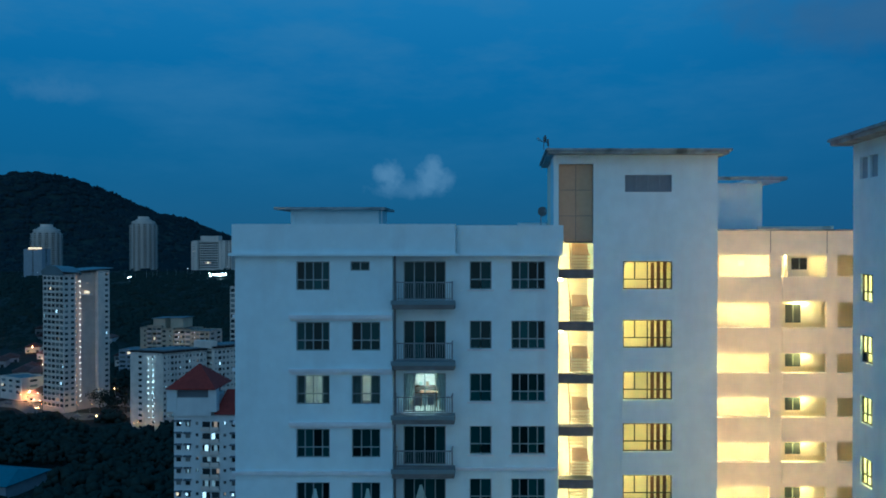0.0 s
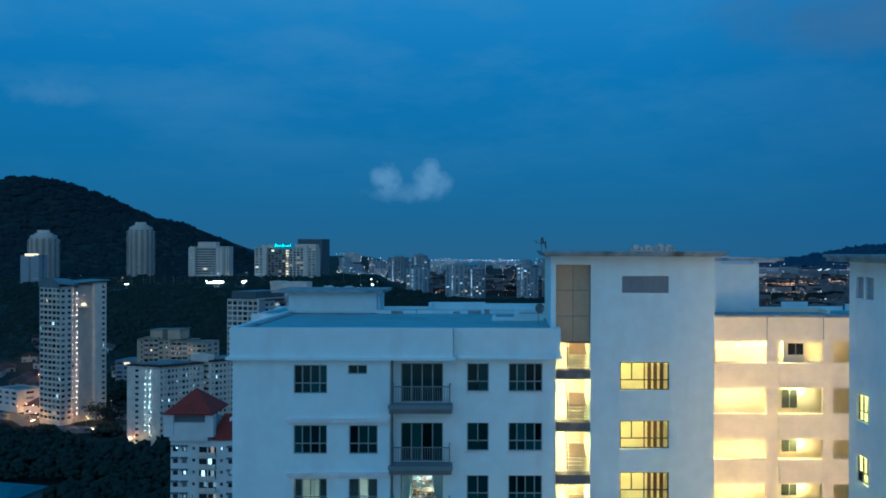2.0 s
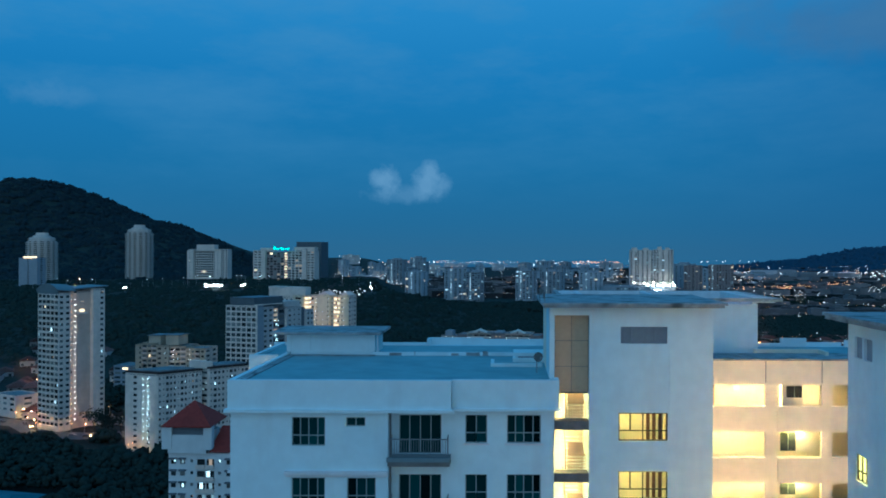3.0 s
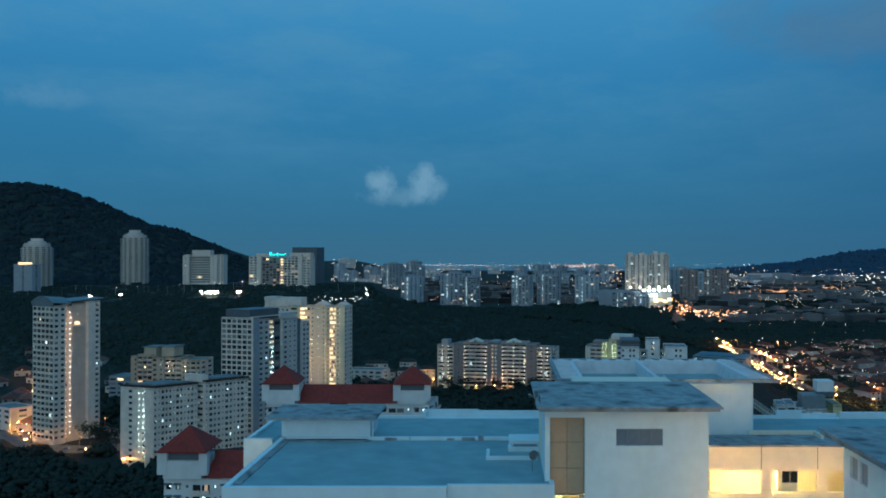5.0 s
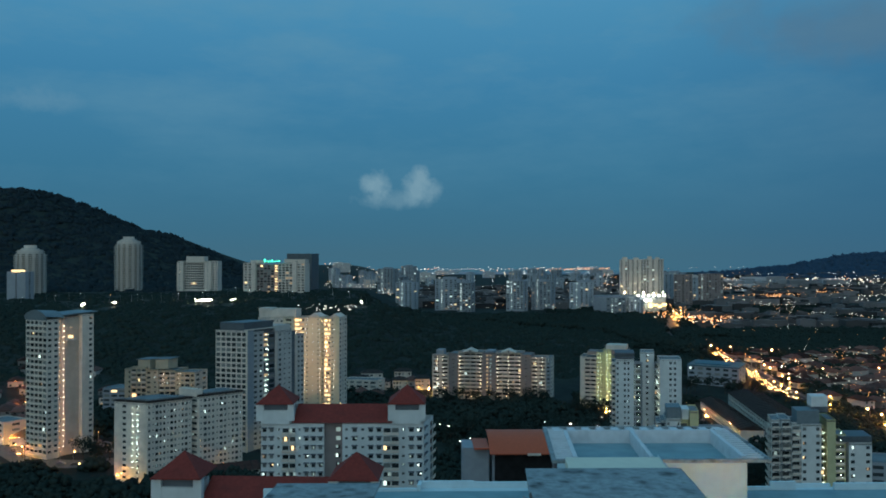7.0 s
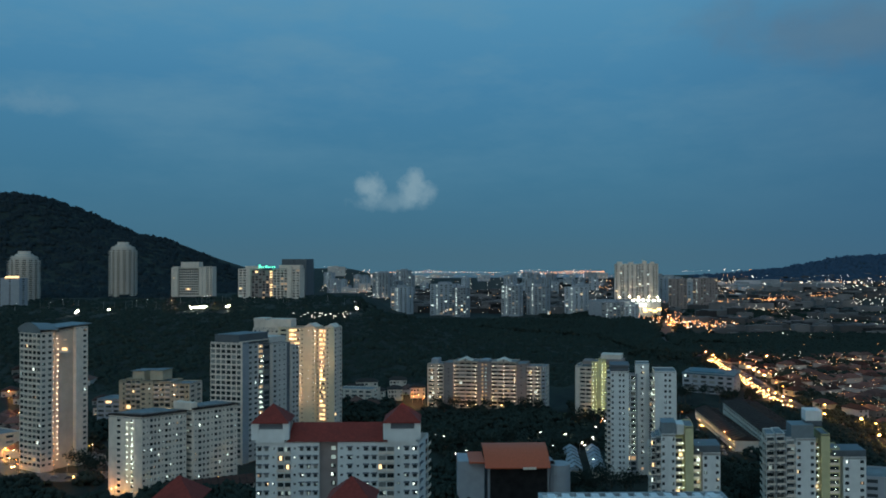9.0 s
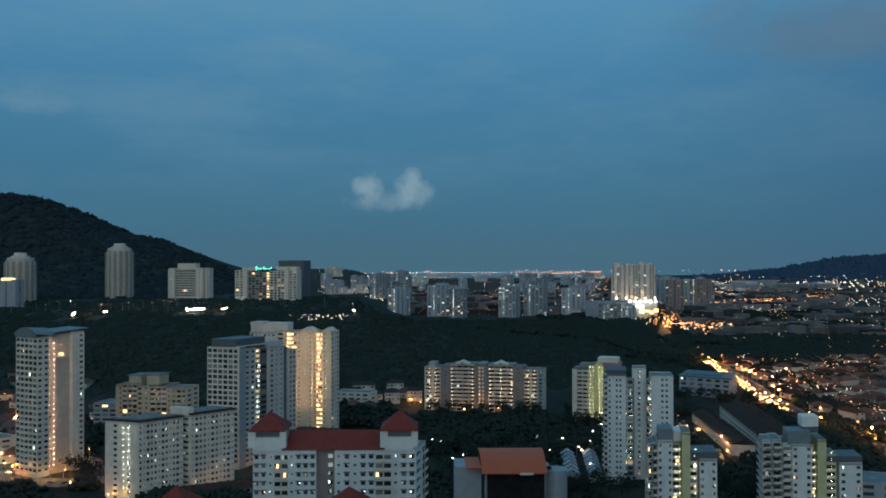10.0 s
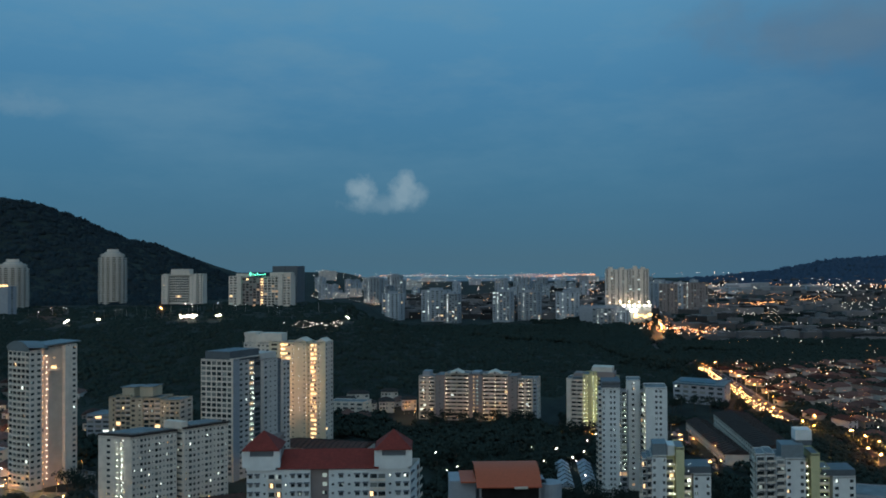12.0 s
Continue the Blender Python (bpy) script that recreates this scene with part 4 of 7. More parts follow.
# rooms that are lit behind the third row of windows
zr = ROWS[2]
for name, x0, x1, y in (("bedroom", -8.4, -5.3, LEFT_Y), ("bathroom", -5.2, -2.75, LEFT_Y), ("living_room", -2.5, 0.6, RIGHT_Y)):
    z0, z1 = zr - 2.12, zr + 0.35
    part(name, Geo().box(x0, x1, 46.6, 46.7, z0, z1).box(x0 - 0.05, x0, y + 0.22, 46.7, z0, z1).box(x1, x1 + 0.05, y + 0.22, 46.7, z0, z1).box(x0, x1, y + 0.22, 46.6, z0 - 0.05, z0).box(x0, x1, y + 0.22, 46.6, z1, z1 + 0.05), M["room"], apt)
    ln = 1.5 if name == "living_room" else 0.3
    part("tube_light", Geo().box(x0 + 1.2, x0 + 1.2 + ln, 44.9, 45.0, z1 - 0.12, z1 - 0.06), M["tubecool"], apt)


def curtain(x0, x1, y, z0, z1, pinch=0.0, mat="curtain"):
    c = Geo()
    n = 16
    for i in range(n + 1):
        u = i / n
        dy = 0.05 * math.sin(u * n * 1.7)
        c.v += [(x0 + (x1 - x0) * u, y + dy, z1), (x0 + (x1 - x0) * (u * (1 - pinch)), y + dy, z0)]
    c.f = [(2 * i, 2 * i + 1, 2 * i + 3, 2 * i + 2) for i in range(n)]
    return part("curtain", c, M[mat], apt)


curtain(-2.1, -1.45, 43.5, zr - 2.05, zr, 0.55)
curtain(0.13, -0.5, 43.5, zr - 2.05, zr, 0.55)
curtain(-7.68, -7.28, 42.8, zr - 1.53, zr, 0.0, "curtain_dark")
curtain(-6.35, -5.96, 42.8, zr - 1.53, zr, 0.0, "curtain_dark")
curtain(-4.75, -4.25, 42.8, zr - 1.53, zr, 0.0, "curtain_dark")
curtain(-3.82, -3.3, 42.8, zr - 1.53, zr, 0.0, "curtain_dark")
part("wardrobe", Geo().box(-6.5, -5.9, 44.2, 44.9, zr - 2.12, zr - 0.05), M["slab"], apt)
part("door_frame", Geo().box(-6.92, -6.84, 43.6, 43.7, zr - 2.12, zr).box(-6.62, -6.54, 43.9, 44.0, zr - 2.12, zr), M["trim"], apt)
# curtains half drawn in the fifth row, drawn ones elsewhere
for xc, w_, y in ((-6.75, 0.55, LEFT_Y), (-3.95, 0.55, LEFT_Y), (-1.2, 0.7, RIGHT_Y)):
    c = Geo()
    n, z0, z1 = 8, ROWS[4] - 1.35, ROWS[4] - 0.35
    for i in range(n + 1):
        u = i / n - 0.5
        c.v += [(xc + u * 0.12, y + 0.10 + 0.01 * math.sin(9 * u), z1), (xc + u * w_, y + 0.10 + 0.03 * math.sin(20 * u), z0 + 0.1 * u)]
    c.f = [(2 * i, 2 * i + 1, 2 * i + 3, 2 * i + 2) for i in range(n)]
    part("curtain", c, M["curtain"], apt)
# a clothes rack on the lit balcony
rack = thing("clothes_rack", "folding steel clothes rack with drying washing on a balcony", "clothes rack", pose(-1.0, 42.75, zr - 2.08))
for x in (-0.55, 0.55):
    part("leg", Geo().bar((x, -0.2, 0), (x, 0.2, 1.0), 0.012).bar((x, 0.2, 0), (x, -0.2, 1.0), 0.012), M["steel"], rack)
for i in range(5):
    part("rail", Geo().bar((-0.55, -0.2 + 0.1 * i, 1.0), (0.55, -0.2 + 0.1 * i, 1.0), 0.008), M["steel"], rack)
for i, (x, w_) in enumerate(((-0.5, 0.3), (-0.1, 0.25), (0.2, 0.3))):
    part("washing", Geo().box(x, x + w_, -0.11 + 0.1 * i, -0.09 + 0.1 * i, 0.45, 1.01), M["curtain" if i % 2 else "slab"], rack)
shelf = thing("shelf", "crowded shelf unit against the living room wall", "shelf", pose(-1.6, 46.25, zr - 2.12))
part("frame", Geo().box(0, 0.04, 0, 0.3, 0, 0.9).box(1.46, 1.5, 0, 0.3, 0, 0.9), M["wood"], shelf)
for i in range(3):
    part("board", Geo().box(0.04, 1.46, 0, 0.3, 0.1 + 0.38 * i, 0.13 + 0.38 * i), M["wood"], shelf)
for i in range(9):
    z_ = 0.13 + 0.38 * (i % 3)
    x_ = 0.08 + 0.45 * (i // 3) + rng.uniform(0, 0.2)
    tagged(new("box", Geo().box(0, 0.16, 0, 0.2, 0, rng.uniform(0.12, 0.26)).mesh("box", M[rng.choice(("panel", "slab", "trim", "curtain"))])), "small box on the crowded living room shelf", "box", "shelf clutter").matrix_basis = pose(-1.6 + x_, 46.28, zr - 2.12 + z_)
t_ = Geo().box(-1.3, -0.3, 44.6, 45.3, zr - 1.35, zr - 1.3)
for x in (-1.25, -0.4):
    for y in (44.65, 45.2):
        t_.box(x, x + 0.06, y, y + 0.06, zr - 2.12, zr - 1.35)
tagged(new("table", t_.mesh("table", M["wood"])), "dark wooden table in a lit living room", "table")
ch = Geo().box(-0.2, 0.25, 44.0, 44.4, zr - 1.7, zr - 1.64).box(-0.2, 0.25, 44.36, 44.4, zr - 1.7, zr - 1.2)
for x in (-0.2, 0.2):
    for y in (44.0, 44.35):
        ch.box(x, x + 0.05, y, y + 0.05, zr - 2.12, zr - 1.7)
tagged(new("chair", ch.mesh("chair", M["wood"])), "dark wooden chair by the open balcony door", "chair")


def antenna(x, y, z, r, turn):
    """A dish on a bent pole."""
    a = thing("dish_antenna", "dark round satellite dish on a steel pole on the roof", "antenna", pose(x, y, z, 0, 0, turn))
    part("pole", Geo().bar((0, 0, 0), (0, 0, 0.7), 0.03).bar((0, 0, 0.7), (0, -0.2, 0.9), 0.025), M["steel"], a)
    d = Geo()
    n = 16
    for j in range(5):
        q = r * (j + 0.001) / 4
        d.v += [(q * math.cos(i * math.tau / n), -0.25 + 0.35 * q * q, 0.95 + q * math.sin(i * math.tau / n)) for i in range(n)]
    d.f = [(j * n + i, j * n + (i + 1) % n, (j + 1) * n + (i + 1) % n, (j + 1) * n + i) for j in range(4) for i in range(n)]
    me = d.mesh("dish", M["slab"], True)
    part("dish", me, None, a)
    part("feed_arm", Geo().bar((0, -0.2, 0.95 - r), (0, -0.65, 0.95), 0.015).box(-0.04, 0.04, -0.7, -0.6, 0.91, 0.99), M["steel"], a)
    return a


antenna(5.6, 46.0, 88.9, 0.28, 15)
antenna(5.75, 43.75, 92.75, 0.20, -70)


tv = thing("tv_antenna", "cluttered dark television antenna on the tower roof corner", "antenna", pose(5.45, 43.5, 93.1) @ Matrix.Scale(0.7, 4))
part("mast", Geo().bar((0, 0, 0), (0, 0, 0.75), 0.03), M["slab"], tv)
part("boom", Geo().bar((-0.45, 0, 0.7), (0.4, 0.1, 0.55), 0.02), M["slab"], tv)
for i in range(6):
    x = -0.42 + 0.15 * i
    part("element", Geo().bar((x, -0.3, 0.69 - 0.025 * i), (x, 0.3, 0.69 - 0.025 * i), 0.012), M["slab"], tv)
part("reflector", Geo().box(0.3, 0.36, -0.2, 0.3, 0.3, 0.8), M["slab"], tv)


# ---- the town: blocks of flats ----
PANES = {}
FULL = {"full_warm": "warm", "full_dim": "dim_warm", "full_cool": "cool", "full_dimcool": "dim_cool"}


def pane_mesh(w, h, mat):
    """A pane; where a lamp shows behind it, only a part of it glows."""
    if mat in ("far_glass", "shop", "blind", "full_warm", "full_dim", "full_cool", "full_dimcool"):
        key = (round(w, 1), round(h, 1), mat)
        if key not in PANES:
            PANES[key] = Geo().box(-w / 2, w / 2, 0, 0.05, 0, h).mesh("window", M[FULL.get(mat, mat)])
        return PANES[key]
    v = rng.randrange(3)
    key = (round(w, 1), round(h, 1), mat, v)
    if key not in PANES:
        a, b, top = ((-0.5, -0.08, 0.8), (0.1, 0.5, 0.6), (-0.2, 0.2, 0.9))[v]
        g = Geo().box(a * w, b * w, -0.02, 0.05, h * (1 - top), h)
        k = len(g.f)
        g.box(-w / 2, w / 2, 0.0, 0.06, 0, h)
        me = g.mesh("window", M[mat])
        me.materials.append(M["far_glass"])
        me.polygons.foreach_set("material_index", [0] * k + [1] * (len(g.f) - k))
        PANES[key] = me
    return PANES[key]


def lit(p_warm, p_cool):
    r = rng.random()
    if p_warm >= 0.3:
        return "full_dim" if r < p_warm else "full_dimcool" if r < p_warm + p_cool else "far_glass"
    dim = "dim_" if rng.random() < 0.6 else ""
    return dim + "warm" if r < p_warm else dim + "cool" if r < p_warm + p_cool else "blind" if rng.random() < 0.3 else "far_glass"


def face(bld, g, ledges, a, b, z0, z1, fh, pattern, lights=(0.03, 0.05), joined=None, zmin=-99.0):
    """One facade: its wall with openings goes into g, its panes, balconies and awnings become parts of bld.
    pattern, a letter a bay: w window, W wide window, s small window, b balcony, l warm lit stair, c cool lit stair, . blank"""
    length = math.hypot(b[0] - a[0], b[1] - a[1])
    ux, uy = (b[0] - a[0]) / length, (b[1] - a[1]) / length
    turn = math.degrees(math.atan2(uy, ux))
    bay = length / len(pattern)
    n = max(1, int((z1 - z0 - 0.8) / fh))
    holes, jobs = [], []
    for k in range(n):
        base = z1 - 0.8 - (k + 1) * fh
        for i, c in enumerate(pattern):
            if c == ".":
                continue
            w_ = {"w": 0.54, "W": 0.76, "s": 0.32, "b": 0.86, "l": 0.5, "c": 0.5, "g": 0.8, "L": 0.9, "C": 0.7, "m": 0.5}[c] * bay
            w_ = min(w_, 1.5 if c in "lc" else 4.2)
            h = {"w": 1.35, "W": 1.5, "s": 0.8, "b": 2.1, "l": 1.4, "c": 1.4, "g": 2.0, "L": 1.5, "C": 1.7, "m": 0.9}[c] * fh / 3.0
            s = {"w": 0.95, "W": 0.85, "s": 1.4, "b": 0.15, "l": 0.8, "c": 0.8, "g": 0.6, "L": 0.9, "C": 0.7, "m": 1.0}[c] * fh / 3.0
            u = (i + 0.5) * bay
            holes.append((u - w_ / 2, u + w_ / 2, base + s, base + s + h))
            jobs.append((c, u, w_, base + s, h))
    g.wall(a, b, z0, z1, holes, 0.35)
    for c, u, w_, z, h in jobs:
        if c in "lL":
            mat = rng.choice(("full_dim", "full_dim", "warm", "full_dim") if c == "l" else ("full_warm", "warm", "full_dim"))
        elif c in "Cm":
            mat = rng.choice(("full_dimcool", "cool", "full_dim"))
        elif c == "c":
            mat = rng.choice(("cool", "cool", "full_dimcool", "dim_cool"))
        else:
            mat = lit(*lights)
        m = pose(a[0] + ux * u - uy * 0.22, a[1] + uy * u + ux * 0.22, z, 0, 0, turn)
        if joined is not None and z < zmin:
            c_, s_ = m @ Vector((-w_ / 2 - 0.05, 0, 0)), m @ Vector((w_ / 2 + 0.05, 0, 0))
            joined.setdefault(FULL.get(mat, mat), Geo()).quad(c_, s_, s_ + Vector((0, 0, h)), c_ + Vector((0, 0, h)))
            continue
        part("window", pane_mesh(w_ + 0.1, h + 0.1, mat), None, bld, m=m)
        if c == "b":
            key = ("balc", round(w_, 1))
            if key not in PANES:
                PANES[key] = Geo().box(-w_ / 2 - 0.1, w_ / 2 + 0.1, -1.0, 0.0, -0.15, 0.0).box(-w_ / 2 - 0.1, w_ / 2 + 0.1, -1.0, -0.9, 0.0, 0.85).mesh("balcony", M["far_wall"])
            part("balcony", PANES[key], None, bld, m=pose(a[0] + ux * u, a[1] + uy * u, z, 0, 0, turn))
        elif ledges and c in "wW":
            key = ("hood", round(w_, 1))
            if key not in PANES:
                PANES[key] = Geo().box(-w_ / 2 - 0.28, w_ / 2 + 0.28, -0.75, 0.0, -0.08, 0.26).mesh("window_hood", M["far_dark"])
            part("window_hood", PANES[key], None, bld, m=pose(a[0] + ux * u, a[1] + uy * u, z + h + 0.05, 0, 0, turn))


def wall_lamps(bld, P, Q, u, z0, z1, step, mat="bulb", out=0.9, r=0.09):
    """Small lamps of the access galleries, and added wash lamps, one a storey, hung before a facade."""
    L_ = math.hypot(Q[0] - P[0], Q[1] - P[1])
    x, y = P[0] + (Q[0] - P[0]) * u + (Q[1] - P[1]) / L_ * out, P[1] + (Q[1] - P[1]) * u - (Q[0] - P[0]) / L_ * out
    z, g = z1, Geo()
    while z > z0:
        g.box(x - r, x + r, y - r, y + r, z, z + 1.7 * r)
        z -= step
    part("gallery_lamps", g, M[mat], bld, kind="stuff")


def block(name, label, A, B, C, top, p1, p2, base=BASE, fh=3.0, mat="far_wall", mat2=None, lights=(0.03, 0.05), hoods=False, roof_boxes=(), group="", bands=0.0, roof_mat="far_roof", zmin=-99.0, strips=(), gables=(), eave=""):
    """A block of flats on the parallelogram A, B, C with facades A-B and B-C, left to right."""
    D = (A[0] + C[0] - B[0], A[1] + C[1] - B[1])
    bld = thing(name, label, "building", group=group)
    g = Geo()
    joined = {}
    if min(A[1], B[1]) > 1000:
        zmin = 999.0
    face(bld, g, hoods, A, B, base, top, fh, p1, lights, joined, zmin)
    g2 = Geo() if mat2 else g
    face(bld, g2, hoods, B, C, base, top, fh, p2, lights, joined, zmin)
    for key, geo in (joined or {}).items():
        part("window_panes", geo, M[key], bld, kind="stuff")
    g.wall(C, D, base, top, [])
    g.wall(D, A, base, top, [])
    part("wall", g, M[mat], bld)
    if mat2:
        part("wall", g2, M[mat2], bld)
    q = [A, B, C, D]
    cx, cy = sum(p[0] for p in q) / 4, sum(p[1] for p in q) / 4

    def inset(f):
        return [(cx + (x - cx) * f, cy + (y - cy) * f) for x, y in q]
    part("roof", Geo().prism(inset(0.985), top - 0.9, top - 0.5), M[roof_mat], bld)
    if eave:
        part("eave_band", Geo().prism(inset(1.03), top - 0.7, top + 0.15), M[eave], bld)
        part("roof_cover", Geo().prism(inset(0.99), top + 0.15, top + 0.35), M["far_roof"], bld)
    if bands:
        n = int((top - base - 0.8) / fh)
        for k in range(n):
            z = top - 0.8 - (k + 1) * fh
            part("storey_band", Geo().prism(inset(1.0 + bands), z - 0.12, z + 0.18), M[mat], bld)
    for fc, u0, u1, z0, z1, m_ in strips:
        P, Q = (A, B) if fc == 1 else (B, C)
        L_ = math.hypot(Q[0] - P[0], Q[1] - P[1])
        ox, oy = (Q[1] - P[1]) / L_ * 0.12, -(Q[0] - P[0]) / L_ * 0.12
        c0, c1 = (P[0] + (Q[0] - P[0]) * u0, P[1] + (Q[1] - P[1]) * u0), (P[0] + (Q[0] - P[0]) * u1, P[1] + (Q[1] - P[1]) * u1)
        part("wall_strip", Geo().prism([(c0[0] + ox, c0[1] + oy), (c1[0] + ox, c1[1] + oy), (c1[0] - ox, c1[1] - oy), (c0[0] - ox, c0[1] - oy)], z0, z1), M[m_], bld)
    for u0, u1, z0, z1 in gables:
        p0, p1_ = (A[0] + (B[0] - A[0]) * u0, A[1] + (B[1] - A[1]) * u0), (A[0] + (B[0] - A[0]) * u1, A[1] + (B[1] - A[1]) * u1)
        mx, my = (p0[0] + p1_[0]) / 2, (p0[1] + p1_[1]) / 2
        e = Geo()
        e.v += [(p0[0], p0[1] - 0.5, z0), (p1_[0], p1_[1] - 0.5, z0), (mx, my - 0.5, z1), (p0[0], p0[1] + 9, z0), (p1_[0], p1_[1] + 9, z0), (mx, my + 9, z1)]
        e.f += [(0, 1, 2), (1, 4, 5, 2), (4, 3, 5), (3, 0, 2, 5)]
        part("gable", e, M["far_wall"], bld)
    for u0, u1, v0, v1, z0, z1, m_ in roof_boxes:
        def at(u, v):
            return (A[0] + (B[0] - A[0]) * u + (C[0] - B[0]) * v, A[1] + (B[1] - A[1]) * u + (C[1] - B[1]) * v)
        part("roof_room", Geo().prism([at(u0, v0), at(u1, v0), at(u1, v1), at(u0, v1)], top + z0, top + z1), M[m_], bld)
    return bld


def tower(name, label, A, B, deep, top, segs, left="", right="", base=BASE, fh=3.0, lights=(0.03, 0.05), hoods=False, zmin=-99.0, group="", boxes=(), flank="far_wall", roof="far_roof", lip=0.0):
    """A tower whose front from A to B is a row of bays that step forward and back, all reaching back by the vector deep.
    segs: (u0, u1, metres proud, metres higher, pattern, wall material); left and right: the patterns of the two flanks."""
    bld = thing(name, label, "building", group=group)
    L_ = math.hypot(B[0] - A[0], B[1] - A[1])
    ux, uy = (B[0] - A[0]) / L_, (B[1] - A[1]) / L_
    joined = {}

    def at(u, out=0.0, v=0.0):
        return (A[0] + ux * L_ * u + uy * out + deep[0] * v, A[1] + uy * L_ * u - ux * out + deep[1] * v)
    for i, (u0, u1, out, up, pattern, mat) in enumerate(segs):
        e = 0.02 / L_
        g = Geo()
        p0, p1, q0, q1 = at(u0 + e, out), at(u1 - e, out), at(u0 + e, 0, 1), at(u1 - e, 0, 1)
        face(bld, g, hoods, p0, p1, base, top + up, fh, pattern, lights, joined, zmin)
        for a_, b_, pat, end in ((p1, q1, right, i == len(segs) - 1), (q0, p0, left, i == 0)):
            side = Geo() if end and pat else g
            face(bld, side, hoods, a_, b_, base, top + up, fh, pat if end and pat else ".", lights, joined, zmin)
            if side is not g:
                part("wall", side, M[flank], bld)
        g.wall(q1, q0, base, top + up, [])
        part("wall", g, M[mat], bld)
        part("roof", Geo().prism([p0, p1, q1, q0], top + up - 0.9, top + up - 0.45), M[roof], bld)
        if lip:
            k = 0.35 / L_
            part("roof_edge", Geo().prism([at(u0 + e, out + 0.35), at(u1 - e + (k if i == len(segs) - 1 else 0), out + 0.35), at(u1 - e + (k if i == len(segs) - 1 else 0), 0, 1.02), at(u0 + e, 0, 1.02)], top + up, top + up + lip), M["dark_roof"], bld)
    for key, geo in joined.items():
        part("window_panes", geo, M[key], bld, kind="stuff")
    for u0, u1, v0, v1, z0, z1, m_ in boxes:
        part("roof_room", Geo().prism([at(u0, 0, v0), at(u1, 0, v0), at(u1, 0, v1), at(u0, 0, v1)], top + z0, top + z1), M[m_], bld)
    return bld


def side_lamps(bld, A, B, us, z0, z1, step, mat, out, r=0.09):
    for u in us:
        wall_lamps(bld, A, B, u, z0, z1, step, mat, out, r)


# tall pale tower with a swept roof, bowed balconies and a lit stair between its two wings
TA, TB = (-208.3, 441), (-192.0, 462.5)
tw = tower("apartment_tower", "tall pale apartment tower with a swept roof and bowed balconies", TA, TB, (-15.7, 9.0), 71.2,
           [(0.0, 0.26, 0, 0, "ww", "far_wall"), (0.26, 0.74, -2.2, 0.6, "l....", "far_sand"), (0.74, 1.0, 0.3, 1.6, ".w", "far_wall")],
           left="ggggg", fh=3.05, lights=(0.015, 0.03), zmin=2)
side_lamps(tw, TA, TB, (0.285, 0.385), -1, 67, 3.05, "bulb_stair", -1.6, 0.16)
k = int((71.2 - BASE - 0.8) / 3.05)
for i in range(k):
    z = 70.4 - (i + 1) * 3.05
    n, pts = 8, []
    for j in range(n + 1):
        w_ = j / n
        bow = 1.9 * math.sin(math.pi * w_)
        pts.append((TA[0] - 15.7 * (0.94 - 0.88 * w_) - 0.50 * bow, TA[1] + 9.0 * (0.94 - 0.88 * w_) - 0.86 * bow))
    pts += [(TA[0] - 0.9, TA[1] + 0.6), (TA[0] - 14.8, TA[1] + 8.6)]
    part("bowed_balcony", Geo().prism(pts, z - 0.1, z + 0.95), M["far_wall"], tw)
g = Geo()
n = 14
for i in range(n + 1):
    w_ = i / n
    z = 71.1 + 5.2 * math.sin(math.pi * (0.08 + 0.84 * w_)) ** 0.8
    x, y = TA[0] - 15.7 * (1.03 - 1.06 * w_), TA[1] + 9.0 * (1.03 - 1.06 * w_)
    g.v += [(x - 0.5, y - 0.7, z), (x + 6.0, y + 8.2, z - 1.0), (x, y, 70.6), (x + 6.0, y + 8.2, 70.6)]
g.f = [f for i in range(n) for f in ((4 * i, 4 * i + 4, 4 * i + 5, 4 * i + 1), (4 * i + 2, 4 * i + 6, 4 * i + 4, 4 * i), (4 * i + 1, 4 * i + 5, 4 * i + 7, 4 * i + 3))]
part("swept_roof", g, M["pale_roof"], tw, "blue-grey swept roof")
g = Geo()
g.v += [(-203.5, 448.5, 73.2), (-190.6, 464.8, 74.4), (-205.0, 472.0, 74.6), (-217.5, 456.0, 73.6), (-203.5, 448.5, 72.7), (-190.6, 464.8, 73.9), (-205.0, 472.0, 71.0), (-217.5, 456.0, 71.0)]
g.f += [(0, 1, 2, 3), (4, 5, 1, 0), (5, 6, 2, 1), (7, 4, 0, 3), (6, 7, 3, 2)]
part("swept_roof", g, M["pale_roof"], tw, "blue-grey sloping roof")
part("lit_terrace", Geo().box(-201.2, -198.6, 451.0, 451.6, 60.3, 61.7), M["warm"], tw)
part("terrace_slab", Geo().box(-202.4, -197.4, 449.6, 453.0, 59.2, 60.1), M["far_wall"], tw)
part("lit_terrace", Geo().box(-200.6, -199.2, 451.4, 451.9, 65.9, 66.3), M["dim_warm"], tw)
# long slab block in two wings, with an open lit stair
sl = tower("slab_block", "long weathered white slab block with rows of small windows", (-137.5, 394.5), (-120.0, 408.0), (-18.2, 5.5), 34.2, [(0, 1, 0, 0, "wsWwwsWwswWs", "far_wall")],
           left=".w.c.", fh=2.9, lights=(0.02, 0.10), lip=0.9, boxes=[(0.1, 0.9, 0.1, 0.9, 0.9, 1.5, "far_roof")])
side_lamps(sl, (-155.7, 400.0), (-137.5, 394.5), (0.58, 0.72), 0, 31.5, 2.9, "bulb_cool", 0.7, 0.11)
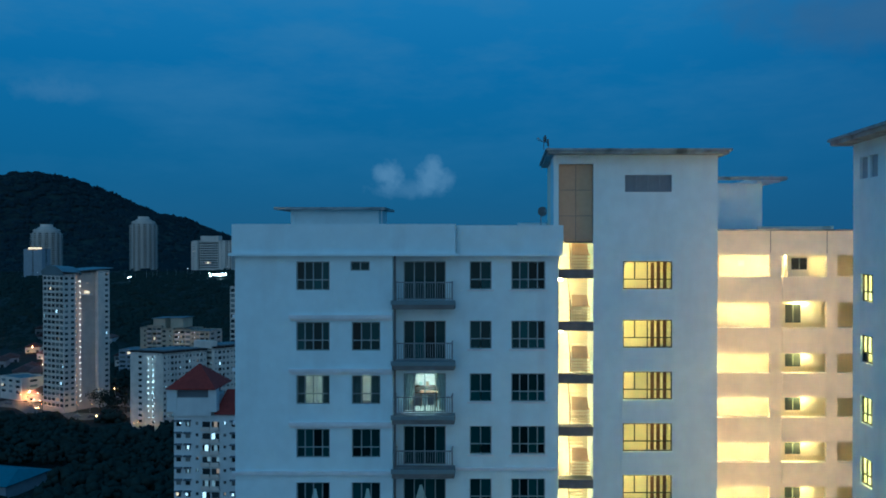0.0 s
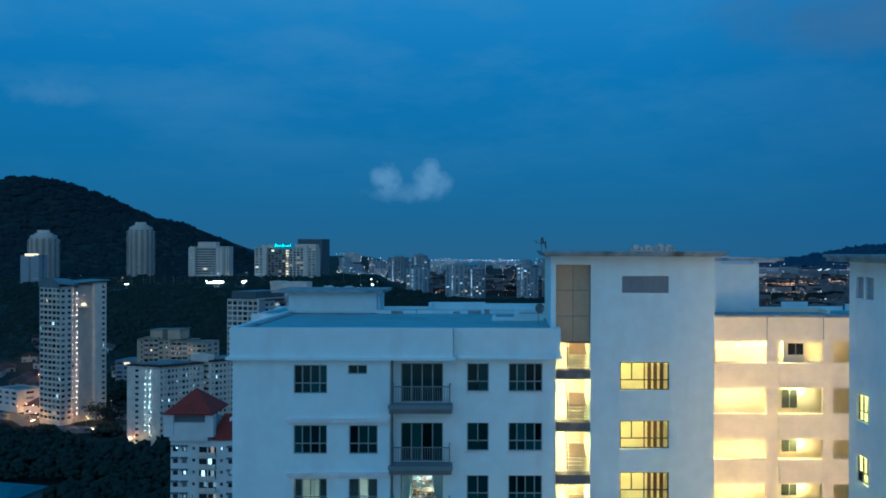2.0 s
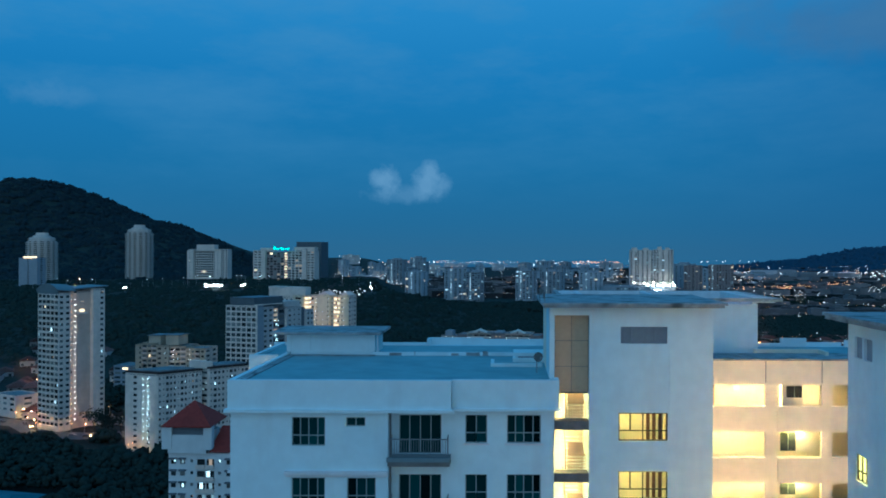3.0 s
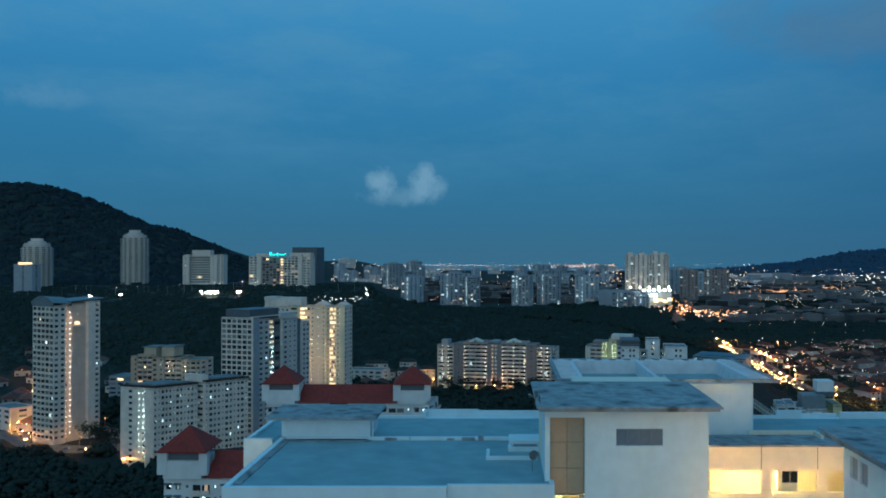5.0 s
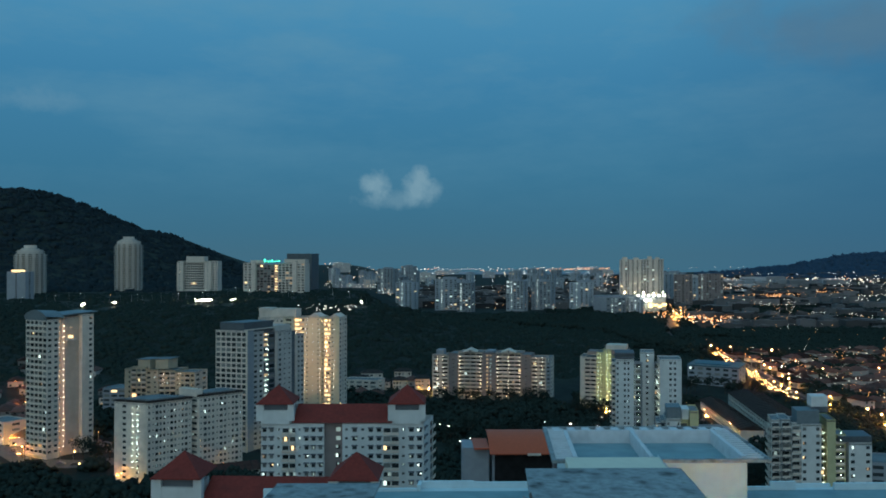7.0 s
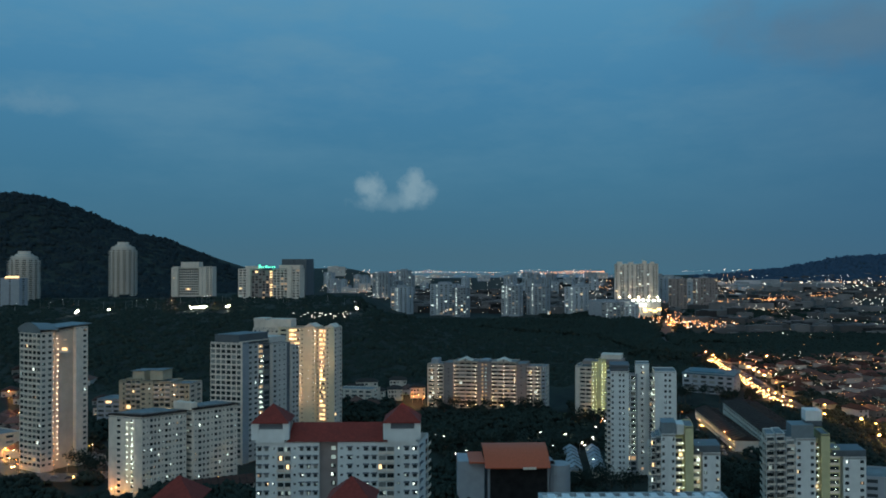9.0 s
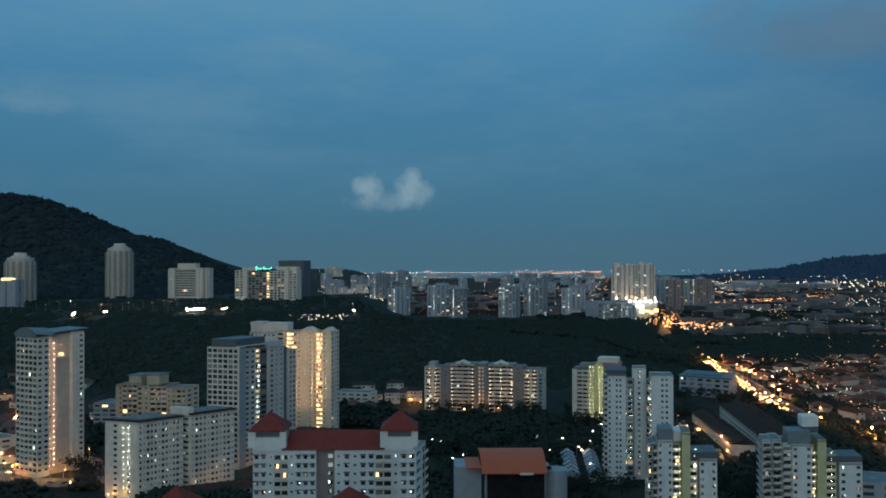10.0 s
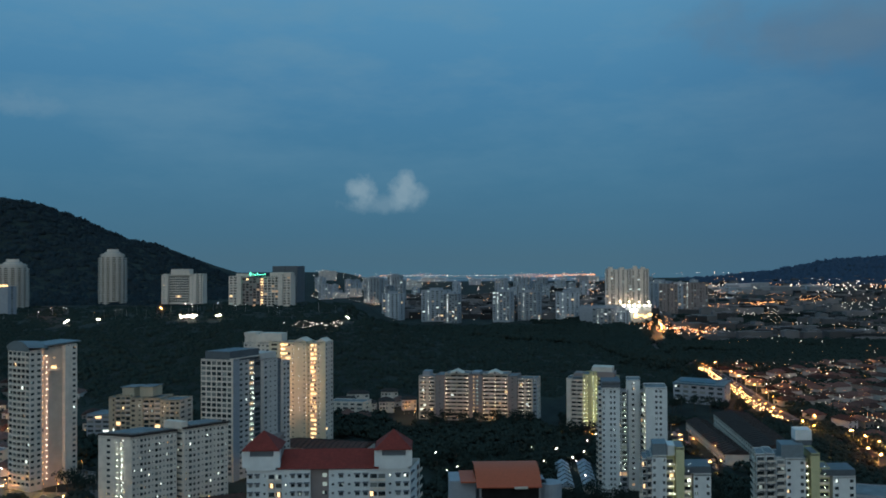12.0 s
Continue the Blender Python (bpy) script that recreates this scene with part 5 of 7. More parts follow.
sl = tower("slab_block", "long weathered white slab block with rows of small windows", (-116.6, 409), (-98.2, 424), (-11.6, 6), 34.8, [(0, 1, 0, 0, "sWwwsWwswWs", "far_wall")],
           left=".w", fh=2.9, lights=(0.03, 0.10), lip=0.9, boxes=[(-0.02, 0.12, 0.1, 1.0, 0, 3.6, "far_wall"), (0.2, 0.9, 0.1, 0.9, 0.9, 1.5, "far_roof")])
# beige block with stepped roof rooms, and the grey row beside it
be = tower("beige_block", "beige stepped apartment block behind the slab block", (-188.4, 500), (-145.3, 500), (4, 14), 35.6,
           [(0, 0.09, 0, 0.6, ".w", "far_beige"), (0.09, 0.30, -1.0, 1.6, "bWb", "far_beige"), (0.30, 0.48, 0.2, 0.2, "ws", "far_beige"), (0.48, 0.72, -1.0, -0.4, "bWb", "far_beige"), (0.72, 1, 0, -1.6, "swbw", "far_beige")],
           right="ww", lights=(0.02, 0.05), zmin=22, boxes=[(0.15, 0.32, 0.2, 0.9, 0, 5.8, "far_beige"), (0.40, 0.58, 0.2, 0.9, 0, 6.0, "far_beige"), (0.13, 0.34, 0.15, 0.95, 5.8, 6.1, "far_roof"), (0.38, 0.60, 0.15, 0.95, 6.0, 6.3, "far_roof")])
side_lamps(be, (-188.4, 500), (-145.3, 500), (0.56, 0.79), 24, 33, 3.0, "bulb_dim", 1.2)
tower("grey_row", "dim grey row of flats behind the slab block", (-226, 560), (-172, 556), (4, 16), 14.5, [(0, 0.3, 0, 0, "WWW", "far_grey"), (0.3, 0.62, -1.5, 1.5, "bbb", "far_grey"), (0.62, 1, 0, 0, "WWWW", "far_grey")], fh=3.1, lights=(0.02, 0.05), zmin=99)
# gridded tower: white window grid in front, stepped grey side with lit corridor ends
GA, GB = (-103.4, 456), (-77.0, 494)
gt = tower("tower_block", "white gridded apartment tower with a dark glazed roof storey", GA, GB, (-19.0, 6.0), 62.4,
           [(0, 0.12, 0, 1.2, ".", "far_grey"), (0.12, 0.30, -0.9, 0, "ww", "far_mid"), (0.30, 0.40, -1.6, 0, "C", "far_dark"), (0.40, 0.53, -2.2, -1.2, "g", "far_dark"), (0.53, 0.78, -0.4, -1.0, "wss", "far_mid"),
            (0.78, 0.87, -1.6, -2.0, ".", "far_dark"), (0.87, 1, 0, -3.6, "ww", "far_mid")],
           left="gggggg", fh=2.95, lights=(0.004, 0.01), zmin=8, boxes=[(0.02, 0.50, 0.12, 0.9, -0.4, 5.6, "far_slate"), (0.02, 0.50, 0.05, 0.12, 1.2, 1.6, "far_wall"), (0.52, 0.80, 0.1, 0.8, -1.0, 2.4, "far_mid")])
side_lamps(gt, GA, GB, (0.335, 0.37), 8, 60, 2.95, "bulb_cool", -0.9)
part("corner_fin", Geo().prism([(-103.9, 455.8), (-103.1, 455.5), (-102.8, 456.2), (-103.6, 456.5)], BASE, 64.0), M["far_wall"], gt)
g = Geo().box(-98.0, -80.0, 470.0, 492.0, BASE, 16.0)
part("podium", g, M["far_pink"], gt)
# cream tower with two glowing stair columns and little gables
CA, CB = (-118.8, 556), (-60.5, 540)
e2 = tower("tower_block", "tall cream apartment tower with warm lit galleries", CA, CB, (3.7, 12), 64.2,
           [(0, 0.32, -1.0, -1.0, "ws.wsw", "far_wall"), (0.32, 0.45, 0, 0, "w", "cream"), (0.45, 0.63, -1.3, 0, "LLs", "cream"), (0.63, 0.77, 0.4, 0.6, "..s", "cream"), (0.77, 0.89, -1.3, 0, "sLL", "cream"), (0.89, 1, 0.4, 0.6, "s.", "cream")],
           right="wsw", fh=2.95, lights=(0.02, 0.02), zmin=16, boxes=[(0.0, 0.30, 0.2, 1, -1, 4.4, "far_wall"), (0.20, 0.46, 0.15, 0.8, 0, 5.4, "far_wall"), (0.0, 0.14, 0.15, 1, 3.5, 5.6, "far_wall")])
side_lamps(e2, CA, CB, (0.47, 0.58, 0.83), 14, 62.5, 2.95, "bulb", -0.4, 0.07)
# wash lamps added clear of the wall to light the cream front evenly
side_lamps(e2, CA, CB, (0.55, 0.62, 0.70, 0.78, 0.86, 0.95), 14, 62.5, 2.95, "bulb_dim", 2.4, 0.08)
for u0, u1 in ((0.63, 0.77), (0.89, 1.0)):
    x0, x1, ym = CA[0] + 58.3 * u0, CA[0] + 58.3 * u1, CA[1] - 16 * (u0 + u1) / 2
    e = Geo()
    e.v += [(x0, ym - 0.6, 64.8), (x1, ym - 1.2, 64.8), ((x0 + x1) / 2, ym - 0.9, 67.2), (x0 + 3, ym + 9, 64.8), (x1 + 3, ym + 9, 64.8), ((x0 + x1) / 2 + 3, ym + 9, 67.2)]
    e.f += [(0, 1, 2), (1, 4, 5, 2), (4, 3, 5), (3, 0, 2, 5)]
    part("gable", e, M["far_wall"], e2)
# four-bay block in the trees: two gabled balcony bays between brown piers, low wings at both ends
HA, HB = (1.3, 627), (92.0, 612)
hb = tower("hillside_block", "four-bay brown and white hillside block with rows of balconies", HA, HB, (5, 16), 28.6,
           [(0.0, 0.145, -3.0, 0, "bb", "far_sand"), (0.145, 0.225, 0, 1.6, ".s.", "far_pink"), (0.225, 0.43, -1.6, 2.8, "bbbb", "far_sand"), (0.43, 0.545, 0.4, 2.6, ".lm.", "far_pink"), (0.545, 0.755, -1.6, 2.8, "bbbb", "far_sand"),
            (0.755, 0.837, 0, 1.6, ".s.", "far_pink"), (0.837, 0.96, -3.0, -0.6, "bb", "far_sand"), (0.96, 1.0, -4.5, -0.6, "w", "far_grey")],
           right="ww", fh=2.95, lights=(0.05, 0.05), zmin=-1, boxes=[(0.03, 0.09, 0.2, 0.7, 0, 3.8, "far_grey"), (0.455, 0.52, 0.1, 0.7, 2.6, 4.0, "far_grey")])
side_lamps(hb, HA, HB, (0.05, 0.10, 0.24, 0.415, 0.56, 0.65, 0.74, 0.88, 0.93), -2, 27.5, 2.95, "bulb_gallery", 0.1, 0.17)
for u0, u1 in ((0.235, 0.42), (0.555, 0.745)):
    p0, p1 = (HA[0] + 90.7 * u0, HA[1] - 15 * u0), (HA[0] + 90.7 * u1, HA[1] - 15 * u1)
    mx, my = (p0[0] + p1[0]) / 2, (p0[1] + p1[1]) / 2
    e = Geo()
    e.v += [(p0[0] + 3, p0[1] - 0.6, 31.4), (p1[0] - 3, p1[1] - 0.6, 31.4), (mx, my - 0.6, 33.8), (p0[0] + 5, p0[1] + 12, 31.4), (p1[0] - 1, p1[1] + 12, 31.4), (mx + 2, my + 12, 33.8)]
    e.f += [(0, 1, 2), (1, 4, 5, 2), (4, 3, 5), (3, 0, 2, 5)]
    gb = part("gable", e, M["far_wall"], hb)
    part("gable_vent", Geo().box(mx - 0.7, mx + 0.7, my - 0.75, my - 0.62, 31.6, 32.7), M["far_dark"], gb)
# pale yellow block, lit green-white along its stair
YA, YB = (107.4, 574), (141.0, 563)
yb = tower("yellow_block", "pale yellow apartment block lit green-white along its stair", YA, YB, (6, 16), 33.6,
           [(0, 0.09, 0, 0.6, ".", "far_wall"), (0.09, 0.32, -1.0, 0, "bb", "far_wall"), (0.32, 0.46, -2.0, 3.8, "cs", "far_yellow"), (0.46, 0.62, 0, 6.2, ".c.", "far_yellow"), (0.62, 1.0, -1.2, 1.6, "bbb", "far_yellow")],
           left="ws", fh=2.9, lights=(0.02, 0.06), zmin=-1, boxes=[(0.14, 0.32, 0.1, 0.8, 1.6, 4.2, "far_pink"), (0.5, 0.9, 0.2, 0.9, 5.6, 8.8, "far_wall"), (0.60, 0.95, 0.0, 0.8, 2.0, 5.6, "far_pink")])
side_lamps(yb, YA, YB, (0.36, 0.42, 0.54, 0.60), -1, 36, 2.9, "bulb_lime", 0.6, 0.13)
# three slim shafts with lit landings between them
sa_ = tower("slim_tower", "slim pale apartment tower with paired windows and a dark roof slab", (95.3, 419), (106.4, 418), (3, 15), 52.2, [(0, 0.16, -1.0, -1.5, "b", "far_white"), (0.16, 1, 0, 0, "w.ww.", "far_white")],
            left="wb", fh=2.85, lights=(0.03, 0.08), zmin=4, group="slim towers", boxes=[(0.12, 1.02, -0.04, 0.9, 0.5, 1.1, "far_dark"), (0.15, 0.98, 0.02, 0.85, -0.4, 2.6, "far_slate"), (0.12, 1.02, -0.04, 0.9, 2.6, 3.4, "far_dark")])
tower("slim_tower", "slim pale green-grey stair shaft with one window a storey", (112.8, 430), (120.2, 429.5), (3, 12), 54.6, [(0, 1, 0, 0, ".w.", "far_white")], left="w", fh=2.85, lights=(0.03, 0.16), zmin=4, group="slim towers")
tower("slim_tower", "slim pale apartment tower with paired windows and storey ledges", (120.4, 420), (131.7, 419), (3, 15), 52.0, [(0, 1, 0, 0, "..ww.", "far_white")], left="wb", fh=2.85, lights=(0.03, 0.10), zmin=4, group="slim towers")
lk = tower("link_block", "open lit landings between the slim towers", (104.5, 428), (122.5, 427), (2, 4), 49.5, [(0.10, 0.46, 0, 0, "gg", "far_grey"), (0.84, 1.0, 0, 0, "g", "far_grey")], fh=2.85, lights=(0.10, 0.22), zmin=4)
side_lamps(lk, (104.5, 428), (122.5, 427), (0.22, 0.38, 0.95), 6, 47, 2.85, "bulb_cool", 0.8)
# stepped flats of the near valley: drying balconies, a plain face, a lit stair beside a tall shaft, a lower wing
for (A, B, top, segs, lamps_u, boxes) in (
        ((89.0, 313), (115.8, 313), 42.8,
         [(0, 0.06, -2.4, -1.8, "b", "far_white"), (0.06, 0.12, -1.2, -1.0, "b", "far_white"), (0.12, 0.335, 0, 0, "w.w", "far_white"), (0.335, 0.48, -3.0, -1.0, "b", "far_yellow"), (0.48, 0.605, -0.6, 2.8, ".", "far_yellow"),
          (0.605, 0.74, -3.0, -6.0, "b", "far_yellow"), (0.74, 1.0, -0.6, -7.6, "w.w", "far_white")],
         (0.40, 0.46, 0.68), [(0.13, 0.34, 0.05, 0.7, -0.4, 4.2, "pale_roof"), (0.36, 0.47, 0.2, 0.8, -1, 3.0, "far_white"), (0.62, 1.0, 0.08, 0.9, -7.6, -5.0, "far_slate")]),
        ((140.1, 325), (180.3, 325), 38.0,
         [(0, 0.09, -3.2, 1.2, "b", "far_white"), (0.09, 0.18, -2.0, 1.6, "b", "far_white"), (0.18, 0.27, -0.8, 0.4, "b", "far_white"), (0.27, 0.475, 0, 0, "w.w", "far_white"), (0.475, 0.54, -3.0, -1.0, "b", "far_yellow"), (0.54, 0.63, -0.6, 1.6, ".", "far_yellow"),
          (0.63, 0.765, -3.0, -5.0, "b", "far_yellow"), (0.765, 1.0, -0.6, -7.8, "w.w", "far_white")],
         (0.51, 0.69), [(0.23, 0.46, 0.05, 0.7, -0.4, 5.2, "pale_roof"), (0.40, 0.57, 0.3, 0.8, 4.0, 6.2, "far_slate"), (0.40, 0.57, 0.3, 0.8, 6.2, 10.4, "far_white"), (0.66, 1.0, 0.08, 0.9, -7.8, -5.4, "far_slate")])):
    fl = tower("walk_up_flats", "pale stepped flats with drying balconies and roof tanks", A, B, (3, 14), top, segs, left="bb", fh=2.9, lights=(0.03, 0.10), zmin=8, group="stepped flats", boxes=boxes)
    side_lamps(fl, A, B, lamps_u, 8, top - 4, 2.9, "bulb_cool", -1.2)
    for i in range(9):
        z = top - 1.9 - 2.9 * i
        for u in (0.03, 0.09, 0.15, 0.22) if A[0] > 120 else (0.03, 0.09):
            part("drying_rack", Geo().box(A[0] + (B[0] - A[0]) * u - 0.9, A[0] + (B[0] - A[0]) * u + 0.9, A[1] + 0.6, A[1] + 0.75, z - 0.5, z), M["far_slate"], fl)
block("low_annexe", "low dark flat-roofed annexe beside the stepped flats", (183.5, 335), (215, 325), (219, 343), 20.0, "WWWW", "w", fh=3.0, mat="far_grey", lights=(0.0, 0.04), zmin=99)


def red_roof_flats(m, label, lights):
    """A long white block with a red tiled roof between two hipped pavilions. Local x runs along the front."""
    b = thing("red_roof_flats", label, "building", m)
    L = 53.0
    top = 51.6
    g = Geo()
    low, z_ = {}, 30.0
    face(b, g, True, (0, 0), (20.5, 0), BASE, top, 2.87, "wwsbbswww", lights, low, z_)
    face(b, g, True, (26.5, 0), (L, 0), BASE, top, 2.87, "swswwbbsww", lights, low, z_)
    g3 = Geo()
    face(b, g3, False, (20.5, 1.6), (26.5, 1.6), BASE, top, 2.87, ".c", lights, low, z_)
    g.wall((20.5, 0), (20.5, 1.6), BASE, top, []).wall((26.5, 1.6), (26.5, 0), BASE, top, [])
    face(b, g, True, (L, 0), (L + 3, 14), BASE, top, 2.87, "w.b", lights, low, z_)
    for key, geo in low.items():
        part("window_panes", geo, M[key], b, kind="stuff")
    g.wall((L + 3, 14), (3, 14), BASE, top, []).wall((3, 14), (0, 0), BASE, top, [])
    part("wall", g, M["far_white"], b)
    part("recess_wall", g3, M["far_pink"], b)
    r = Geo()
    k = 10.0
    r.v += [(k, -0.6, top + 0.3), (L - k, -0.6, top + 0.3), (L - k + 1, 7, top + 5.2), (k + 1, 7, top + 5.2), (k + 3, 14.6, top + 0.3), (L - k + 3, 14.6, top + 0.3)]
    r.f += [(0, 1, 2, 3), (3, 2, 5, 4), (0, 3, 4), (1, 5, 2)]
    part("tiled_roof", r, M["red"], b, "red tiled pitched roof")
    for x in (0.6, L - 9.6):
        pav = part("pavilion", Geo().box(x - 0.6, x + 8.8, -0.7, 9.5, top, top + 4.4).box(x - 2.0, x + 0.4, -0.9, 1.0, top + 1.0, top + 6.6).box(x + 8.2, x + 10.2, -0.9, 1.2, top + 1.0, top + 6.6), M["far_white"], b)
        part("pavilion_roof", Geo().hip(x - 2.0, x + 10.2, -1.6, 11.2, top + 6.7, top + 12.0), M["red"], pav, "red tiled hipped roof")
        part("pavilion_eave", Geo().box(x + 0.2, x + 8.0, 0.1, 9.0, top + 4.4, top + 6.7), M["far_dark"], pav)
    return b


red_roof_flats(pose(-55.0, 263.5, 0.0, 0, 0, -0.5), "white flats with a red tiled roof and hipped corner pavilions", (0.05, 0.17))
red_roof_flats(pose(-65.6, 195.8, -5.3, 0, 0, -2.5), "white flats with a red tiled roof, below the near roof edge", (0.08, 0.36))

# hall with an orange roof
hall = thing("hall", "hall with a broad orange metal roof and a dark open front", "building")
part("wall", Geo().box(28.5, 56, 366, 386, BASE, 17.0).box(15, 27, 368, 384, BASE, 18.5).box(56.5, 60, 370, 384, BASE, 16.5), M["far_grey"], hall)
part("round_tank", Geo().prism([(62 + 5.2 * math.cos(i * math.tau / 20), 372 + 5.2 * math.sin(i * math.tau / 20)) for i in range(20)], BASE, 16.5), M["far_grey"], hall, "grey round drum")
# near-black box painted in for the shade inside the open front
part("shaded_front", Geo().box(29.5, 55.5, 364.6, 365.6, BASE, 16.0), M["open_dark"], hall)
r = Geo()
n = 14
for i in range(n + 1):
    u = i / n
    y, z = 361.5 + 24 * u, 17.2 + 6.2 * math.sin(u * math.pi * 0.62)
    r.v += [(27.0 - 0.4 * u, y, z), (56.5 + 0.6 * u, y, z), (27.0, y, z - 0.4), (56.5, y, z - 0.4)]
r.f = [f for i in range(n) for f in ((4 * i, 4 * i + 1, 4 * i + 5, 4 * i + 4), (4 * i + 2, 4 * i + 6, 4 * i + 7, 4 * i + 3), (4 * i, 4 * i + 4, 4 * i + 6, 4 * i + 2), (4 * i + 1, 4 * i + 3, 4 * i + 7, 4 * i + 5))]
r.quad((27, 361.5, 16.8), (56.5, 361.5, 16.8), (56.5, 361.5, 17.2), (27, 361.5, 17.2))
part("metal_roof", r, M["orange"], hall, "curved orange metal roof")
part("side_roof", Geo().box(20, 26.9, 364, 384, 18.5, 19.1), M["orange"], hall)
part("sign_board", Geo().box(44, 50, 361.2, 361.4, 16.4, 17.4), M["far_wall"], hall)


def round_tower(cx, cy, r, base, top, label, terrace=False):
    b = thing("round_tower", label, "building", group="round towers")
    n, fh = 14, 3.3
    storeys = int((top - base) / fh)
    ring = [(cx + r * math.cos(i * math.tau / n), cy + r * math.sin(i * math.tau / n)) for i in range(n)]
    for k in range(storeys):
        z = base + k * fh
        q = 1.0 if k < storeys - 3 else 0.86 if k < storeys - 1 else 0.6
        pts = [(cx + (x - cx) * q, cy + (y - cy) * q) for x, y in ring]
        part("storey_band", Geo().prism([(cx + (x - cx) * 1.07, cy + (y - cy) * 1.07) for x, y in pts], z, z + 1.3), M["far_wall"], b)
        part("storey_wall", Geo().prism([(cx + (x - cx) * 0.97, cy + (y - cy) * 0.97) for x, y in pts], z + 1.3, z + fh), M["far_mid"], b)
    part("roof_drum", Geo().prism([(cx + (x - cx) * 0.42, cy + (y - cy) * 0.42) for x, y in ring], base + storeys * fh, base + storeys * fh + 5), M["far_wall"], b)
    panes = {}
    for k in range(storeys - 3):
        for i in range(n // 2, n):
            t0, t1 = (i + 0.22) * math.tau / n, (i + 0.78) * math.tau / n
            rr = r * 0.985
            z = base + k * fh + 1.6
            a, c = (cx + rr * math.cos(t0), cy + rr * math.sin(t0)), (cx + rr * math.cos(t1), cy + rr * math.sin(t1))
            panes.setdefault("far_glass", Geo()).quad((*a, z), (*c, z), (*c, z + 1.5), (*a, z + 1.5))
    for key, geo in panes.items():
        part("window_panes", geo, M[key], b, kind="stuff")
    return b


round_tower(-690, 1400, 24, 28, 120, "pale round tower on the foot of the wooded hill")
round_tower(-569.4, 1530, 24, 36, 136, "pale round tower on the foot of the wooded hill")
block("slim_tower", "dark slim tower with a lit crown beside the round tower", (-652, 1250), (-622, 1247), (-616, 1262), 80, "..w..", "w", base=20, fh=3.3, mat="far_grey", lights=(0.02, 0.02),
      roof_boxes=[(0.25, 0.75, 0, 0.5, -1.5, 2.6, "warm")])
# two hotels on the ridge
tower("hotel", "white ridge hotel with long window rows and a plain penthouse", (-461.9, 1470), (-386, 1464), (4, 18), 94.6,
      [(0, 0.06, -4, -2, ".", "far_wall"), (0.06, 0.18, 1, 0, "s.", "far_wall"), (0.18, 0.70, -4, -3, "gggggggggg", "far_wall"), (0.70, 0.86, 1, 0, ".s.", "far_wall"), (0.86, 1, -4, 0, "ww", "far_wall")],
      base=40, fh=4.4, lights=(0.05, 0.02), zmin=999, boxes=[(0.24, 0.68, 0.1, 0.9, -3, 8.2, "far_wall")])
ho = tower("hotel", "white ridge hotel with a green lit roof sign", (-303.2, 1312), (-203, 1306), (5, 20), 94.0,
           [(0, 0.08, 0, -1, "W", "far_wall"), (0.08, 0.20, 1.5, -1, "W.", "far_wall"), (0.20, 0.38, -4, -3.5, "ggg", "far_pink"), (0.38, 0.56, -3, -3.5, "ggL", "far_pink"), (0.56, 0.80, -3, -2, "gggg", "far_wall"), (0.80, 0.87, 2, 2.0, ".", "far_wall"), (0.87, 1, -2, -1, "WW", "far_wall")],
           base=42, fh=4.2, lights=(0.07, 0.03), zmin=999, boxes=[(0.66, 1.0, 0.1, 0.8, -1, 4.6, "far_wall"), (0.10, 0.34, 0.2, 0.8, -2, 3.0, "far_wall")])
sx = -268.0
for i, (w_, hh) in enumerate(((2.2, 4.5), (1.0, 2.4), (1.6, 1.8), (1.0, 2.4), (1.8, 3.6), (1.4, 1.8), (1.4, 1.8), (1.8, 1.8), (0.9, 3.4))):
    part("sign_bar", Geo().box(sx, sx + w_, 1304, 1304.6, 94.5, 94.5 + hh), M["green_sign"], ho)
    sx += w_ + 1.5
block("grey_tower", "dark building behind the ridge hotel", (-252, 1420), (-208, 1416), (-200, 1450), 108, "..s..", ".", base=40, fh=3.6, mat="far_slate", lights=(0.0, 0.02))
# the tall twin slab over the lit shopping block
FY = 1700
block("twin_tower", "tall pale twin slab tower over a brightly lit podium", (404, FY), (451, FY - 6), (455, FY + 20), 96, "W.WW.W.W.W", "w", base=-5, fh=3.4, mat="far_wall", lights=(0.02, 0.05),
      roof_boxes=[(0.1, 0.3, 0, 1, 0, 5, "far_wall"), (0.6, 0.8, 0, 1, 0, 4, "far_wall")])
block("twin_tower", "tall pale twin slab tower over a brightly lit podium", (452, FY - 4), (492, FY - 10), (500, FY + 14), 97, "WW.W.WW", "w", base=-5, fh=3.4, mat="far_wall", lights=(0.02, 0.05),
      roof_boxes=[(0.2, 0.4, 0, 1, 0, 6, "far_wall"), (0.6, 0.8, 0, 1, 0, 4, "far_wall")])
block("brown_block", "brown-grey slab block past the twin tower", (545, 1790), (585, 1784), (592, 1805), 62, "wswsw", "w", fh=3.6, mat="far_pink", lights=(0.03, 0.05))
block("brown_block", "brown-grey slab block past the twin tower", (600, 1790), (622, 1786), (660, 1800), 64, "wcsw", "wswsw", fh=3.6, mat="far_pink", lights=(0.06, 0.06))
pod = block("shopping_block", "lit shopping block at the foot of the twin tower", (318, 1560), (455, 1545), (470, 1600), 26, "............", ".", base=-5, fh=5.0, mat="far_grey", lights=(0.1, 0.2))
for i in range(6):
    part("canopy_lamp", Geo().box(398 + i * 10, 401.5 + i * 10, 1537, 1540, 27, 29.5), M["lampwhite"], pod)
for i in range(4):
    part("shop_front", Geo().box(420 + i * 9, 427 + i * 9, 1537, 1540, 5 + 3 * (i % 2), 13 - 2 * (i % 3)), M["shop"], pod)
